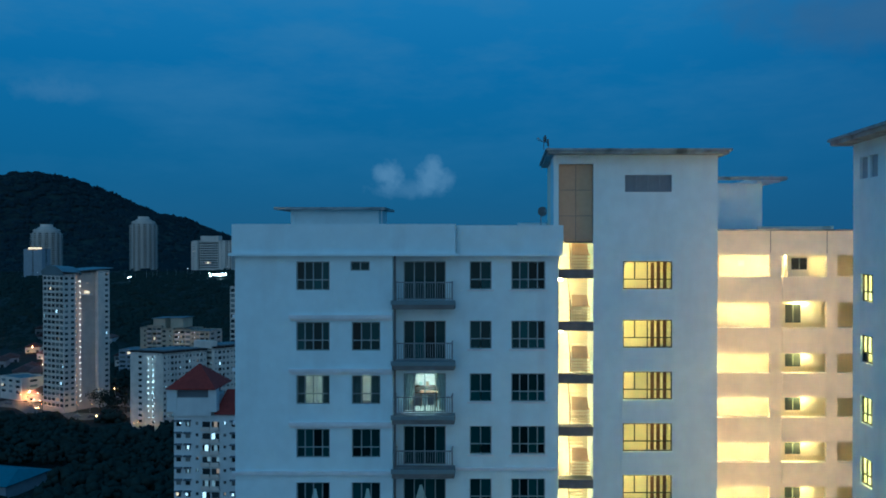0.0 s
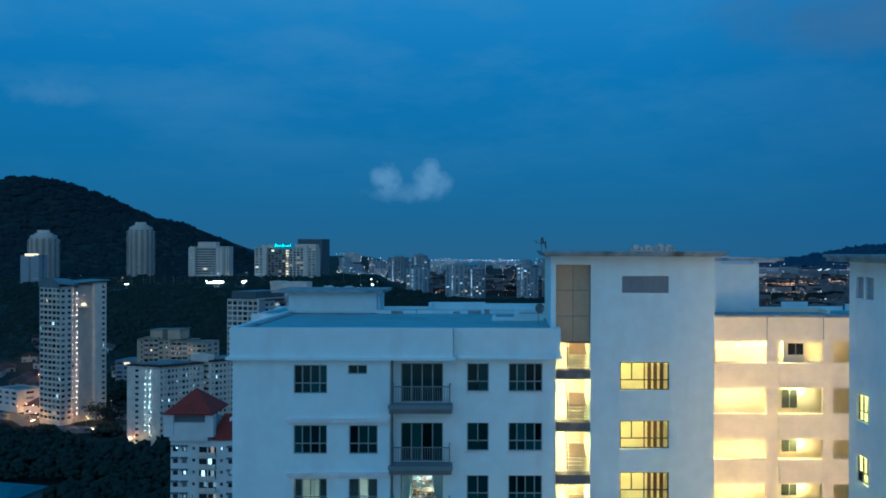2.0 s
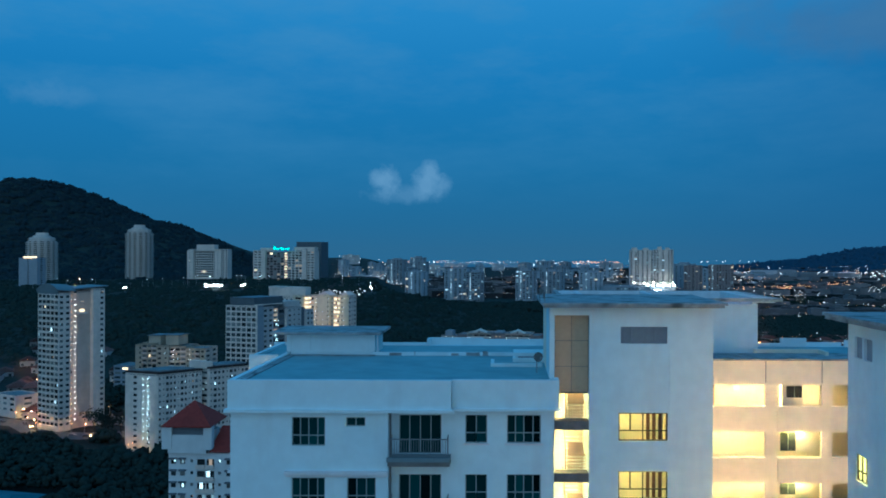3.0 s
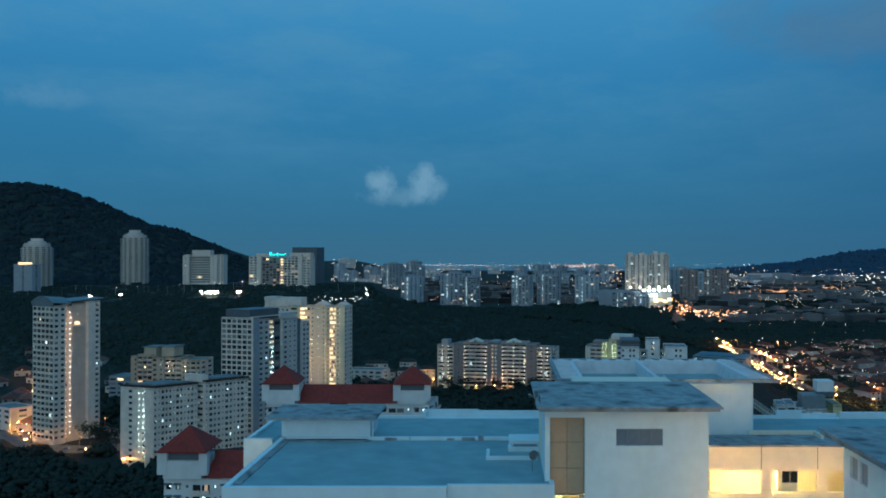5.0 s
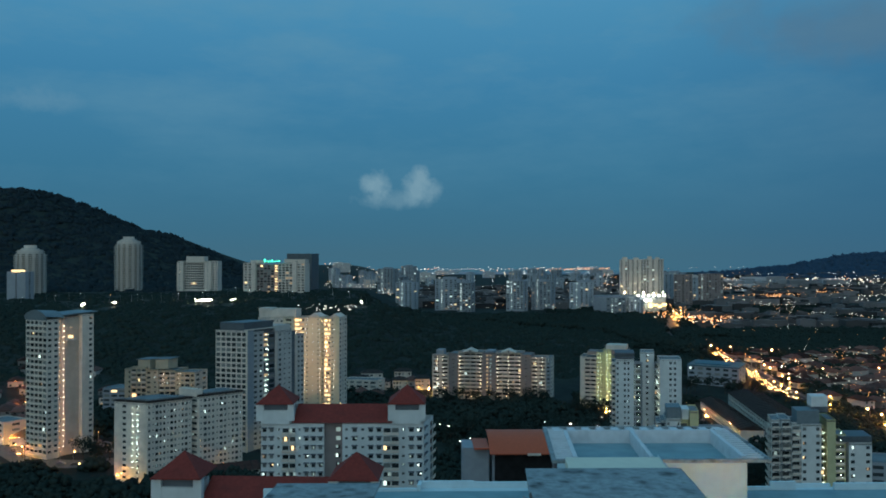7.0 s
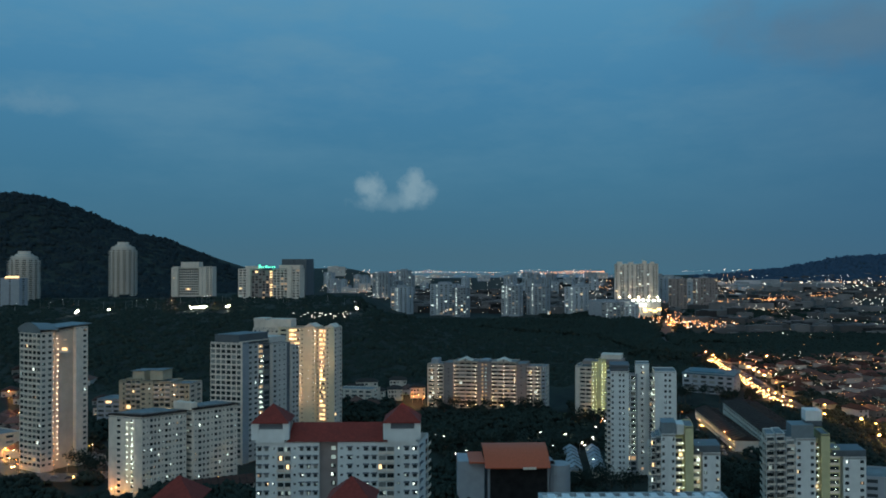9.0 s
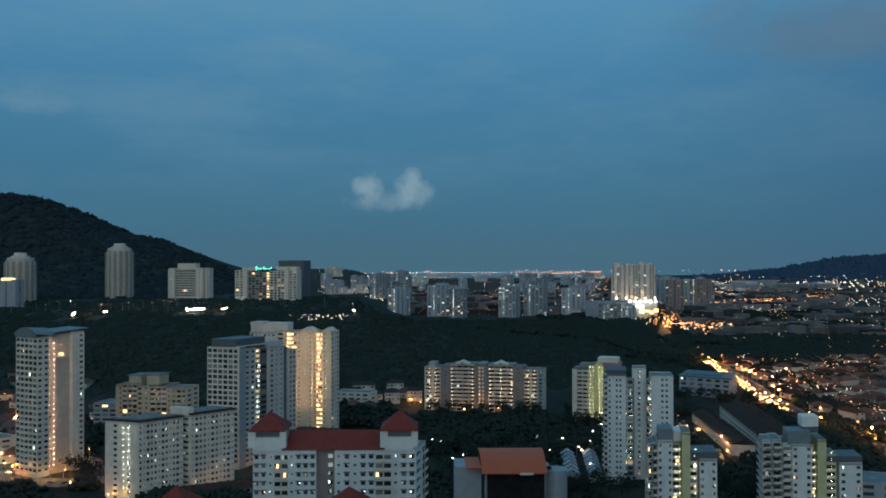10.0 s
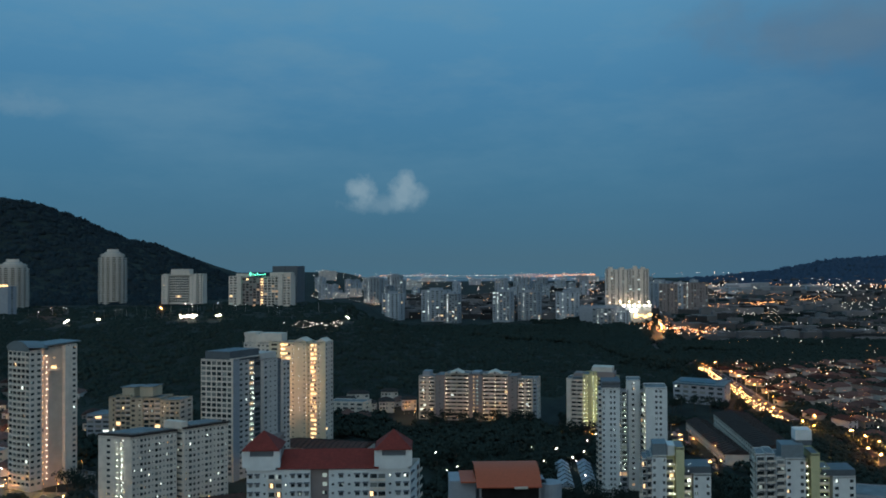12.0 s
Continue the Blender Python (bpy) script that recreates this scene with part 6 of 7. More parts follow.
# lamps added in mid-air before the twin tower to light its lower part
for i in range(5):
    part("roof_lamp", Geo().box(408 + i * 20, 409.6 + i * 20, 1680, 1681, 27, 28.2), M["podium"], pod)
part("lit_sign", Geo().box(402, 425, 1537, 1540, 17, 20), M["lampwhite"], pod)

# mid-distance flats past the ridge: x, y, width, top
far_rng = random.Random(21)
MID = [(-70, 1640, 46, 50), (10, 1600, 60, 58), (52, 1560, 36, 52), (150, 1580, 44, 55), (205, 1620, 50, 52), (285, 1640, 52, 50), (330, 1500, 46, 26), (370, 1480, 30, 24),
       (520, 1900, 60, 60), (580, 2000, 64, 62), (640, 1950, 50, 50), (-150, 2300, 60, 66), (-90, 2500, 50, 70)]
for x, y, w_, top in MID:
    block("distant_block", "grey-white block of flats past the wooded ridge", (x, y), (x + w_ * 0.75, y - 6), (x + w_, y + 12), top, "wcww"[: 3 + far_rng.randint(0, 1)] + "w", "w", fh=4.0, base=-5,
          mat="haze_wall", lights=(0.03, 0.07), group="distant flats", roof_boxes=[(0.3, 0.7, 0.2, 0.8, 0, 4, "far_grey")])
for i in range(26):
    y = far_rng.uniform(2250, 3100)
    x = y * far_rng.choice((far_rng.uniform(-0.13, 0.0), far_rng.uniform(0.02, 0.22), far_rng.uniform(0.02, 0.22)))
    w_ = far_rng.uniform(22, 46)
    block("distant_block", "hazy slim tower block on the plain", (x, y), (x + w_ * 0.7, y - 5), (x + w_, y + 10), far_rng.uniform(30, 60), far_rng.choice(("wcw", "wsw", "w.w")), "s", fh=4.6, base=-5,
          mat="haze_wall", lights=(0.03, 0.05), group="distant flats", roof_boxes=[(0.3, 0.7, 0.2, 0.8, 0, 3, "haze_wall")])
for i in range(70):
    y = far_rng.uniform(2300, 4500)
    x = far_rng.uniform(-0.13, 0.62) * y
    if y > 3000 and x / y > 0.36:
        continue
    h = far_rng.choice([10, 14, 20, 28, 38]) * (0.7 if x / y > 0.3 else 1)
    w_ = far_rng.uniform(25, 90)
    z = ground_z(x, y)
    b = thing("far_block", "hazy distant town block", "building", group="far town blocks")
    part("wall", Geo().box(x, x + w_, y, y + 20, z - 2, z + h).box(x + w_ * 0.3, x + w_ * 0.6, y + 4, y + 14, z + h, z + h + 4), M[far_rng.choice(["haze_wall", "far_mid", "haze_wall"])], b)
    panes = {}
    for k in range(int(h / 5)):
        for j in range(int(w_ / 7)):
            if far_rng.random() < 0.5:
                key = far_rng.choice(["dim_warm", "cool", "dim_warm", "dim_cool", "far_glass", "far_glass", "far_glass", "far_glass", "far_glass"])
                X, Z = x + 3 + j * 7, z + 2 + k * 5
                panes.setdefault(key, Geo()).quad((X, y - 0.3, Z), (X + 2.6, y - 0.3, Z), (X + 2.6, y - 0.3, Z + 1.8), (X, y - 0.3, Z + 1.8))
    for key, geo in panes.items():
        part("window_panes", geo, M[key], b, kind="stuff")


# ---- trees ----
OCTA = np.array([(1, 0, 0), (-1, 0, 0), (0, 1, 0), (0, -1, 0), (0, 0, 1), (0, 0, -1)], float)
OCTA_F = np.array([(0, 2, 4), (2, 1, 4), (1, 3, 4), (3, 0, 4), (2, 0, 5), (1, 2, 5), (3, 1, 5), (0, 3, 5)])


def forest(name, label, spots, mat, clumps=16, grain=0.30, squash=0.75):
    """Many crowns in one mesh, each of small jagged leaf clumps; spots: (x, y, z, radius)."""
    r = np.random.RandomState(len(spots))
    S = np.array(spots)
    n = len(S) * clumps
    c = np.repeat(S, clumps, axis=0)
    d = r.normal(size=(n, 3))
    d /= np.linalg.norm(d, axis=1)[:, None]
    d[:, 2] = np.abs(d[:, 2])
    q = r.uniform(0.35, 1.0, (n, 1)) ** 0.5
    ctr = c[:, :3] + d * q * c[:, 3:4] * np.array([0.95, 0.95, squash])
    size = c[:, 3:4] * grain * r.uniform(0.6, 1.4, (n, 1))
    rot, _ = np.linalg.qr(r.normal(size=(n, 3, 3)))
    shape = OCTA[None] * r.uniform(0.55, 1.35, (n, 6, 1))
    V = (np.einsum("nij,nkj->nki", rot, shape) * size[:, :, None] + ctr[:, None]).reshape(-1, 3)
    F = (OCTA_F[None] + 6 * np.arange(n)[:, None, None]).reshape(-1, 3)
    me = bpy.data.meshes.new(name)
    me.vertices.add(len(V))
    me.vertices.foreach_set("co", V.ravel())
    me.loops.add(F.size)
    me.loops.foreach_set("vertex_index", F.ravel().astype(np.int32))
    me.polygons.add(len(F))
    me.polygons.foreach_set("loop_start", np.arange(0, F.size, 3, dtype=np.int32))
    me.polygons.foreach_set("use_smooth", np.ones(len(F), bool))
    me.update(calc_edges=True)
    me.materials.append(mat)
    return tagged(new(name, me), label, "trees", kind="stuff")


frng = random.Random(5)


def scatter(x0, x1, y0, y1, step, rad, keep):
    spots = []
    y = y0
    while y < y1:
        x = x0
        while x < x1:
            px, py = x + frng.uniform(-0.5, 0.5) * step, y + frng.uniform(-0.5, 0.5) * step
            if abs(px / max(py, 1)) < 0.68 and keep(px, py):
                spots.append((px, py, ground_z(px, py) - rad * 0.45, rad * frng.uniform(0.7, 1.3)))
            x += step
        y += step
    return spots


def ridge_wood(x, y):
    if any(abs(x - fx) < 15 and 965 < y < 1045 for fx in (-290, -282, -249, -436, -398, -87)):
        return False
    if -16 < x < 14 and y < 690:
        return False
    return ground_z(x, y) > -1.5


ROAD = [(270, 330), (282, 480), (281, 594), (288, 662), (301, 753), (322, 902), (306, 965), (318, 1060), (376, 1250), (424, 1400), (470, 1500), (560, 1760)]


def road_x(y):
    return profile([(b, a) for a, b in ROAD], y)


ridge = scatter(-720, 345, 640, 1060, 9.0, 7.0, ridge_wood)
ridge += scatter(-980, 330, 1060, 1420, 19, 9, lambda x, y: ground_z(x, y) > 8 and x < -60)
ridge += [(x, y, z + 6, r_) for x, y, z, r_ in scatter(-60, 400, 1060, 1450, 14, 8, lambda x, y: x < road_x(y) - 20)]
ridge += scatter(60, 420, 990, 1330, 13, 6.5, lambda x, y: x < road_x(y) - 18 and (y > 1060 or x > 300))
ridge += [(x, y, z + 5, r_) for x, y, z, r_ in scatter(290, 720, 912, 1165, 9.5, 6.5, lambda x, y: abs(x - road_x(y)) > 7 and x / y < 0.66 and noise.noise((x * 0.009, y * 0.014, 2.0)) > -0.34)]
ridge += [(x, y, z + 6, r_) for x, y, z, r_ in scatter(230, 420, 908, 1330, 9, 6.5, lambda x, y: road_x(y) - 75 < x < road_x(y) - 13)]
forest("ridge_wood", "dark dense tropical wood on the ridge", ridge, M["leaf"], 13, 0.44, 0.42)
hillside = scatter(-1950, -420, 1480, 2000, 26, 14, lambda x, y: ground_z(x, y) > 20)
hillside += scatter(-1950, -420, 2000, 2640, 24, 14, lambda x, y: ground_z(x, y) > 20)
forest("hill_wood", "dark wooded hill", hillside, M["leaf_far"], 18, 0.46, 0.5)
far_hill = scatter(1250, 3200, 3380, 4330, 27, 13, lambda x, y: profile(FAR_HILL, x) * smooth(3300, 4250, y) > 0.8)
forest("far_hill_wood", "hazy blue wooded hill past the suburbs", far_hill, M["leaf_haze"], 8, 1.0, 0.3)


def near_wood(x, y):
    n = noise.noise((x * 0.012, y * 0.012, 3.0))
    if -22 < x < 14 and 590 < y < 645:
        return False
    if -235 < x < -62 and 230 < y < 392 and y < 392 - 0.02 * abs(x + 150):
        return False
    if 8 < x < 92 and 440 < y < 606:
        return n > -0.45                                        # park in front of the hillside block
    if -24 < x < 22 and 285 < y < 440:
        return n > -0.25 and not (-12 < x < 8 and 320 < y < 372)
    if 22 <= x < 60 and 390 < y < 442:
        return True
    if 240 < x < 278 and 470 < y < 590:
        return n > -0.3 and abs(x - road_x(y)) > 12
    if 60 < x < 86 and 330 < y < 440:
        return n > -0.2
    if 140 < x < 180 and 350 < y < 450:
        return n > -0.3
    if 92 < x < 180 and 450 < y < 640 and not (184 < x):
        return n > 0.0
    if -60 < x < 8 and 480 < y < 640 or -300 < x < -196 and 480 < y < 660 or -196 < x < -60 and 520 < y < 660:
        return n > -0.15                                        # green between the villas
    if 185 < x < 300 and 590 < y < 700:
        return n > -0.1 and abs(x - road_x(y)) > 14 and not (215 < x < 280 and 660 < y < 705) and not (195 < x < 245 and y < 600)
    if 190 < x < 262 and 330 < y < 470:
        return n > -0.35
    if x > 225 and 640 < y < 1700:
        return n > 0.02 and abs(x - road_x(y)) > 15
    if x > 300 and 430 < y <= 640:
        return n > 0.05 and abs(x - road_x(y)) > 15
    return False


wood = scatter(-240, 560, 230, 640, 8.5, 4.6, near_wood)
wood += scatter(190, 1150, 640, 1700, 13, 4.6, near_wood)
wood = [(x, y, z + 4, r_ * 1.3) for x, y, z, r_ in wood]
wood += scatter(230, 700, 520, 1100, 10.5, 4.4, lambda x, y: x > road_x(y) + 14 and noise.noise((x * 0.03, y * 0.03, 6.0)) > -0.16)
wood += [(x, y, z + 5, r_) for x, y, z, r_ in scatter(264, 306, 498, 586, 7, 5.2, lambda x, y: abs(x - road_x(y)) > 3)]
wood += [(x, y, z + 5, r_) for x, y, z, r_ in scatter(225, 330, 330, 620, 8, 5.0, lambda x, y: 11 < abs(x - road_x(y)) < 26 and not (y > 470 and x < 246) and (x < road_x(y) or y < 425))]
wood += [(x, y, z + (7 if y < 396 else 3), r_) for x, y, z, r_ in scatter(-300, -60, 225, 428, 8.5, 7.0, lambda x, y: y < (390 if x > -166 else 424) - 0.02 * abs(x + 150))]
wood = [s for s in wood if not (76 < s[0] < 112 and 398 < s[1] < 482) and not (-94 < s[0] < -26 and 484 < s[1] < 548) and not (-202 < s[0] < -146 and 272 < s[1] < 330) and not (-190 < s[0] < -128 and 380 < s[1] < 420)]
forest("valley_trees", "dark trees between the buildings of the valley", wood, M["leaf"], 32, 0.24, 0.65)


def tree(seed, h, spread):
    """A broad tree: tapered trunk, limbs and a crown of many small leaf clumps."""
    r = random.Random(seed)
    t = thing("tree", "dark broad-leaved tree in the valley", "tree", group="valley trees")
    tr = Geo()
    for i in range(4):
        z0, z1, q0, q1 = h * 0.14 * i, h * 0.14 * (i + 1), 0.32 * (1 - i * 0.18), 0.32 * (0.82 - i * 0.18)
        k = len(tr.v)
        tr.v += [(q0 * math.cos(a * math.tau / 7), q0 * math.sin(a * math.tau / 7), z0) for a in range(7)] + [(q1 * math.cos(a * math.tau / 7), q1 * math.sin(a * math.tau / 7), z1) for a in range(7)]
        tr.f += [(k + a, k + (a + 1) % 7, k + 7 + (a + 1) % 7, k + 7 + a) for a in range(7)]
    tips = []
    for i in range(7):
        a = i * math.tau / 7 + r.random()
        p = (spread * 0.6 * math.cos(a), spread * 0.6 * math.sin(a), h * r.uniform(0.6, 0.85))
        tr.bar((0, 0, h * r.uniform(0.3, 0.5)), p, 0.09, 5)
        tips.append(p)
    part("trunk", tr, M["bark"], t)
    cr = Geo()
    for i in range(420):
        c = r.choice(tips)
        p = [c[0] + r.gauss(0, spread * 0.26), c[1] + r.gauss(0, spread * 0.26), c[2] + r.gauss(0, h * 0.11)]
        s = r.uniform(0.35, 0.75)
        k = len(cr.v)
        cr.v += [tuple(p[j] + r.uniform(-s, s) for j in range(3)) for _ in range(4)]
        cr.f += [(k, k + 1, k + 2), (k, k + 2, k + 3), (k, k + 3, k + 1), (k + 1, k + 3, k + 2)]
    part("crown", cr, M["leaf"], t)
    return t


protos = [tree(i, 11 + i, 4.5 + 0.5 * i) for i in range(4)]
TREES = [(78, 398), (84, 392), (90, 388), (96, 384), (72, 392), (68, 404), (100, 390), (88, 400), (20, 440), (30, 452), (44, 446), (56, 455), (66, 448), (76, 462), (12, 470), (24, 486), (38, 478), (52, 490),
         (10, 600), (22, 596), (34, 598), (46, 594), (60, 596), (74, 592), (84, 596), (100, 548), (108, 552), (116, 548), (124, 551), (132, 556), (150, 372), (158, 380), (146, 390), (164, 395), (152, 404), (168, 372),
         (-176, 428), (-172, 436), (-181, 433), (-186, 436), (-170, 445), (216, 652), (226, 648), (236, 640), (246, 636), (256, 628), (262, 640), (208, 640), (195, 352), (202, 362), (208, 374), (214, 388), (198, 380), (220, 402), (206, 396), (178, 640), (190, 646), (205, 640)]
for i, (x, y) in enumerate(TREES):
    m = pose(x, y, BASE - 0.1, 0, 0, frng.uniform(0, 360))
    if i < 4:
        protos[i].matrix_basis = m
    else:
        copy_thing(protos[i % 4], m)


# ---- roads, lamps and traffic ----
def strip(pts, half, z, lift):
    g = Geo()
    for i, (x, y) in enumerate(pts):
        x0, y0 = pts[max(0, i - 1)]
        x1, y1 = pts[min(len(pts) - 1, i + 1)]
        d = math.hypot(x1 - x0, y1 - y0)
        nx, ny = (y1 - y0) / d, -(x1 - x0) / d
        zz = ground_z(x, y) if z is None else z
        g.v += [(x - nx * half, y - ny * half, zz + lift), (x + nx * half, y + ny * half, zz + lift), (x - nx * half, y - ny * half, zz - 0.5), (x + nx * half, y + ny * half, zz - 0.5)]
    for i in range(len(pts) - 1):
        k = 4 * i
        g.f += [(k, k + 1, k + 5, k + 4), (k + 2, k, k + 4, k + 6), (k + 1, k + 3, k + 7, k + 5)]
    return g


def along(pts, step):
    out = []
    for (x0, y0), (x1, y1) in zip(pts, pts[1:]):
        n = max(1, round(math.hypot(x1 - x0, y1 - y0) / step))
        out += [(x0 + (x1 - x0) * i / n, y0 + (y1 - y0) * i / n, math.degrees(math.atan2(y1 - y0, x1 - x0))) for i in range(n)]
    return out


fine_road = [(x, y) for x, y, _ in along(ROAD, 20)]
tagged(new("road", strip(fine_road, 9, None, 0.12).mesh("road", M["asphalt"])), "lit asphalt main road through the suburbs", "road", kind="structure")
tagged(new("pavement", strip([(x + 11, y) for x, y in fine_road], 1.8, None, 0.24).mesh("pavement", M["low_roof"])), "grey concrete pavement beside the main road", "pavement", kind="structure")
SIDE = [(-262, 470), (-238, 462), (-214, 436), (-190, 432), (-168, 438), (-150, 455), (-128, 470)]
tagged(new("road", strip(SIDE, 8, BASE, 0.12).mesh("road", M["street"])), "asphalt street with parked cars below the pale tower", "road", kind="structure")

LAMP = {}


def street_lamp(x, y, z, turn, mat="sodium", h=9.0, size=1.0):
    key = (mat, round(size, 1), h)
    if key not in LAMP:
        s = round(size, 1)
        LAMP[key] = (Geo().bar((0, 0, 0), (0, 0, h), 0.10, 5).bar((0, 0, h), (1.6, 0, h + 0.4), 0.06, 5).box(1.1, 1.3 + 0.9 * s, -0.3 * s, 0.3 * s, h + 0.28, h + 0.36).mesh("street_lamp", M["steel"]),
                     Geo().box(1.2, 1.2 + 0.9 * s, -0.28 * s, 0.28 * s, h + 0.2, h + 0.27).mesh("lamp_lens", M["lens" if mat == "sodium" else "lens_white"]),
                     Geo().box(1.15, 1.25 + 0.9 * s, -0.34 * s, 0.34 * s, h + 0.37, h + 0.37 + 0.35 * s).mesh("lamp_head", M[mat]))
    a, b, c = LAMP[key]
    ob = tagged(new("street_lamp", a), "steel street lamp with an orange glowing head" if mat == "sodium" else "steel street lamp with a white glowing head", "street lamp", "street lamps")
    ob.matrix_basis = pose(x, y, z, 0, 0, turn)
    part("lamp_lens", b, None, ob)
    part("lamp_head", c, None, ob)
    return ob


def car(x, y, z, turn, on):
    if "car" not in LAMP:
        b = Geo().prism([(-2.1, -0.85), (2.1, -0.85), (2.1, 0.85), (-2.1, 0.85)], 0.3, 0.85, 0.97)
        b.prism([(-1.5, -0.8), (1.0, -0.8), (1.0, 0.8), (-1.5, 0.8)], 0.85, 1.42, 0.78)
        for wx in (-1.3, 1.3):
            for wy_ in (-0.82, 0.82):
                b.bar((wx, wy_ - 0.1, 0.3), (wx, wy_ + 0.1, 0.3), 0.3, 8)
        LAMP["car"] = b.mesh("car", M["carpaint"])
        LAMP["head"] = Geo().box(-0.05, 0.2, -0.24, 0.24, -0.15, 0.25).mesh("headlight", M["carlight"])
    ob = tagged(new("car", LAMP["car"]), "small car with glowing headlights on the road" if on else "dark parked car beside the road", "car", "traffic" if on else "parked cars")
    ob.matrix_basis = pose(x, y, z, 0, 0, turn)
    if on:
        for s in (-0.6, 0.6):
            part("headlight", LAMP["head"], None, ob, m=pose(2.1, s, 0.62))
    return ob


lrng = random.Random(11)
for x, y, a in along(ROAD[0:6], 17):
    side = 10 if lrng.random() < 0.5 else -10
    r = math.radians(a - 90)
    street_lamp(x + side * math.cos(r), y + side * math.sin(r), ground_z(x, y), a + (90 if side > 0 else -90))
for x, y, a in along(ROAD[2:6], 5.6):
    r = math.radians(a - 90)
    for o in (-6.4, -3.2, 0.4):
        if lrng.random() < 0.8:
            s = lrng.uniform(-2, 2)
            car(x + o * math.cos(r) - s * math.sin(r), y + o * math.sin(r) + s * math.cos(r), ground_z(x, y) + 0.12, a + 180, True)
    if lrng.random() < 0.4:
        car(x + 5 * math.cos(r), y + 5 * math.sin(r), ground_z(x, y) + 0.12, a, False)
for x, y, a in along(ROAD[8:11], 45):
    street_lamp(x + 9, y, ground_z(x, y), a + 90, size=1.6)
for x, y, a in along(SIDE, 8):
    if lrng.random() < 0.7:
        car(x + 2, y - 2, BASE + 0.12, a, lrng.random() < 0.3)
for x, y, mat in ((-232, 455, "sodium"), (-226, 449, "sodium"), (-219, 438, "sodium"), (-199, 437, "sodium"), (-193, 439, "sodium"), (-165, 431, "sodium"), (-162, 428, "lampwhite"), (-160, 433, "sodium"),
                  (-152, 391, "sodium"), (-150, 393, "sodium"), (-246, 470, "sodium"), (-238, 470, "lampwhite")):
    street_lamp(x, y, BASE, lrng.uniform(0, 360), mat, 5.0, 0.4)
for x, y in ((-2, 640), (2, 646), (6, 638), (-6, 650), (-10, 644), (0, 632), (50, 606), (56, 604), (44, 607), (62, 607), (30, 606), (167, 444), (172, 470), (108, 548), (116, 552), (124, 556), (120, 545)):
    street_lamp(x, y, ground_z(x, y), lrng.uniform(0, 360), "sodium", 5.0, 0.5)
for x, y in ((72, 505), (86, 500), (16, 452), (22, 460), (13, 495), (95, 470), (8, 500), (150, 530), (-60, 470), (-70, 440), (-85, 440)):
    street_lamp(x, y, ground_z(x, y), lrng.uniform(0, 360), "lampwhite", 6.0, 0.5)


M["flood"] = material("floodlight_glass", (1, 1, 0.9), emit=60.0, emit_color=(1.0, 0.95, 0.74), grain=0, bump=0)


def flood_mast(x, y, z, h, w_):
    m_ = tagged(new("floodlight_mast", Geo().bar((0, 0, 0), (0, 0, h), 0.3, 6).mesh("floodlight_mast", M["steel"])), "tall steel mast with bright white floodlights", "floodlight", "floodlights")
    m_.matrix_basis = pose(x, y, z)
    n = max(2, round(w_ / 2.6))
    for i in range(n):
        part("floodlight", Geo().box(-0.5, 0.5, -0.5, 0.4, -0.42, 0.42), M["flood"], m_, m=pose((i - (n - 1) / 2) * 2.6 + lrng.uniform(-0.8, 0.8), 0, h + lrng.uniform(-1.8, 1.6)))
    return m_


for x, z, w_ in ((-288, 42.5, 20), (-281, 40, 14), (-249, 42.5, 7), (-438, 35, 6), (-436, 37.5, 4), (-398, 38.5, 5), (-86, 47, 5)):
    gz = ground_z(x, 1020)
    flood_mast(x, 1020, gz - 1, max(6, z - gz + 1), w_)
# low lamps strewn along the ridge
for i in range(46):
    x = lrng.uniform(-680, -80)
    y = lrng.uniform(1080, 1200)
    street_lamp(x, y, ground_z(x, y) + 3, lrng.uniform(0, 360), lrng.choice(("lampwhite", "lampwhite", "lampwhite", "sodium")), 9.0, lrng.choice((0.2, 0.3, 0.5)))


# ---- low houses ----
def house(seed):
    r = random.Random(seed)
    w_, d, h = r.uniform(9, 12), r.uniform(12, 16), r.uniform(3.6, 6.8)
    b = thing("house", "low suburban house with a brown tiled roof", "house", group="suburban houses")
    g = Geo().wall((0, 0), (w_, 0), 0, h, [(1.2, 3.0, 0.9, 2.3), (w_ - 3.4, w_ - 1.4, 0.1, 2.3)] + ([(1.2, 3.0, 4.0, 5.4), (w_ - 3.2, w_ - 1.4, 4.0, 5.4)] if h > 5.8 else []))
    g.wall((w_, 0), (w_, d), 0, h, []).wall((w_, d), (0, d), 0, h, []).wall((0, d), (0, 0), 0, h, [])
    part("wall", g, M["house_wall"], b)
    part("window_panes", Geo().box(0.6, w_ - 0.6, 0.3, 0.34, 0.2, h - 0.4), M["far_glass"], b)
    part("roof", Geo().hip(-0.7, w_ + 0.7, -0.7, d + 0.7, h, h + 2.9, 0.45), M["brownroof"], b)
    return b


houses = [house(i) for i in range(5)]
hr = random.Random(3)
count = 0
HANGLE = 20
ca, sa = math.cos(math.radians(HANGLE)), math.sin(math.radians(HANGLE))
used_protos = 0
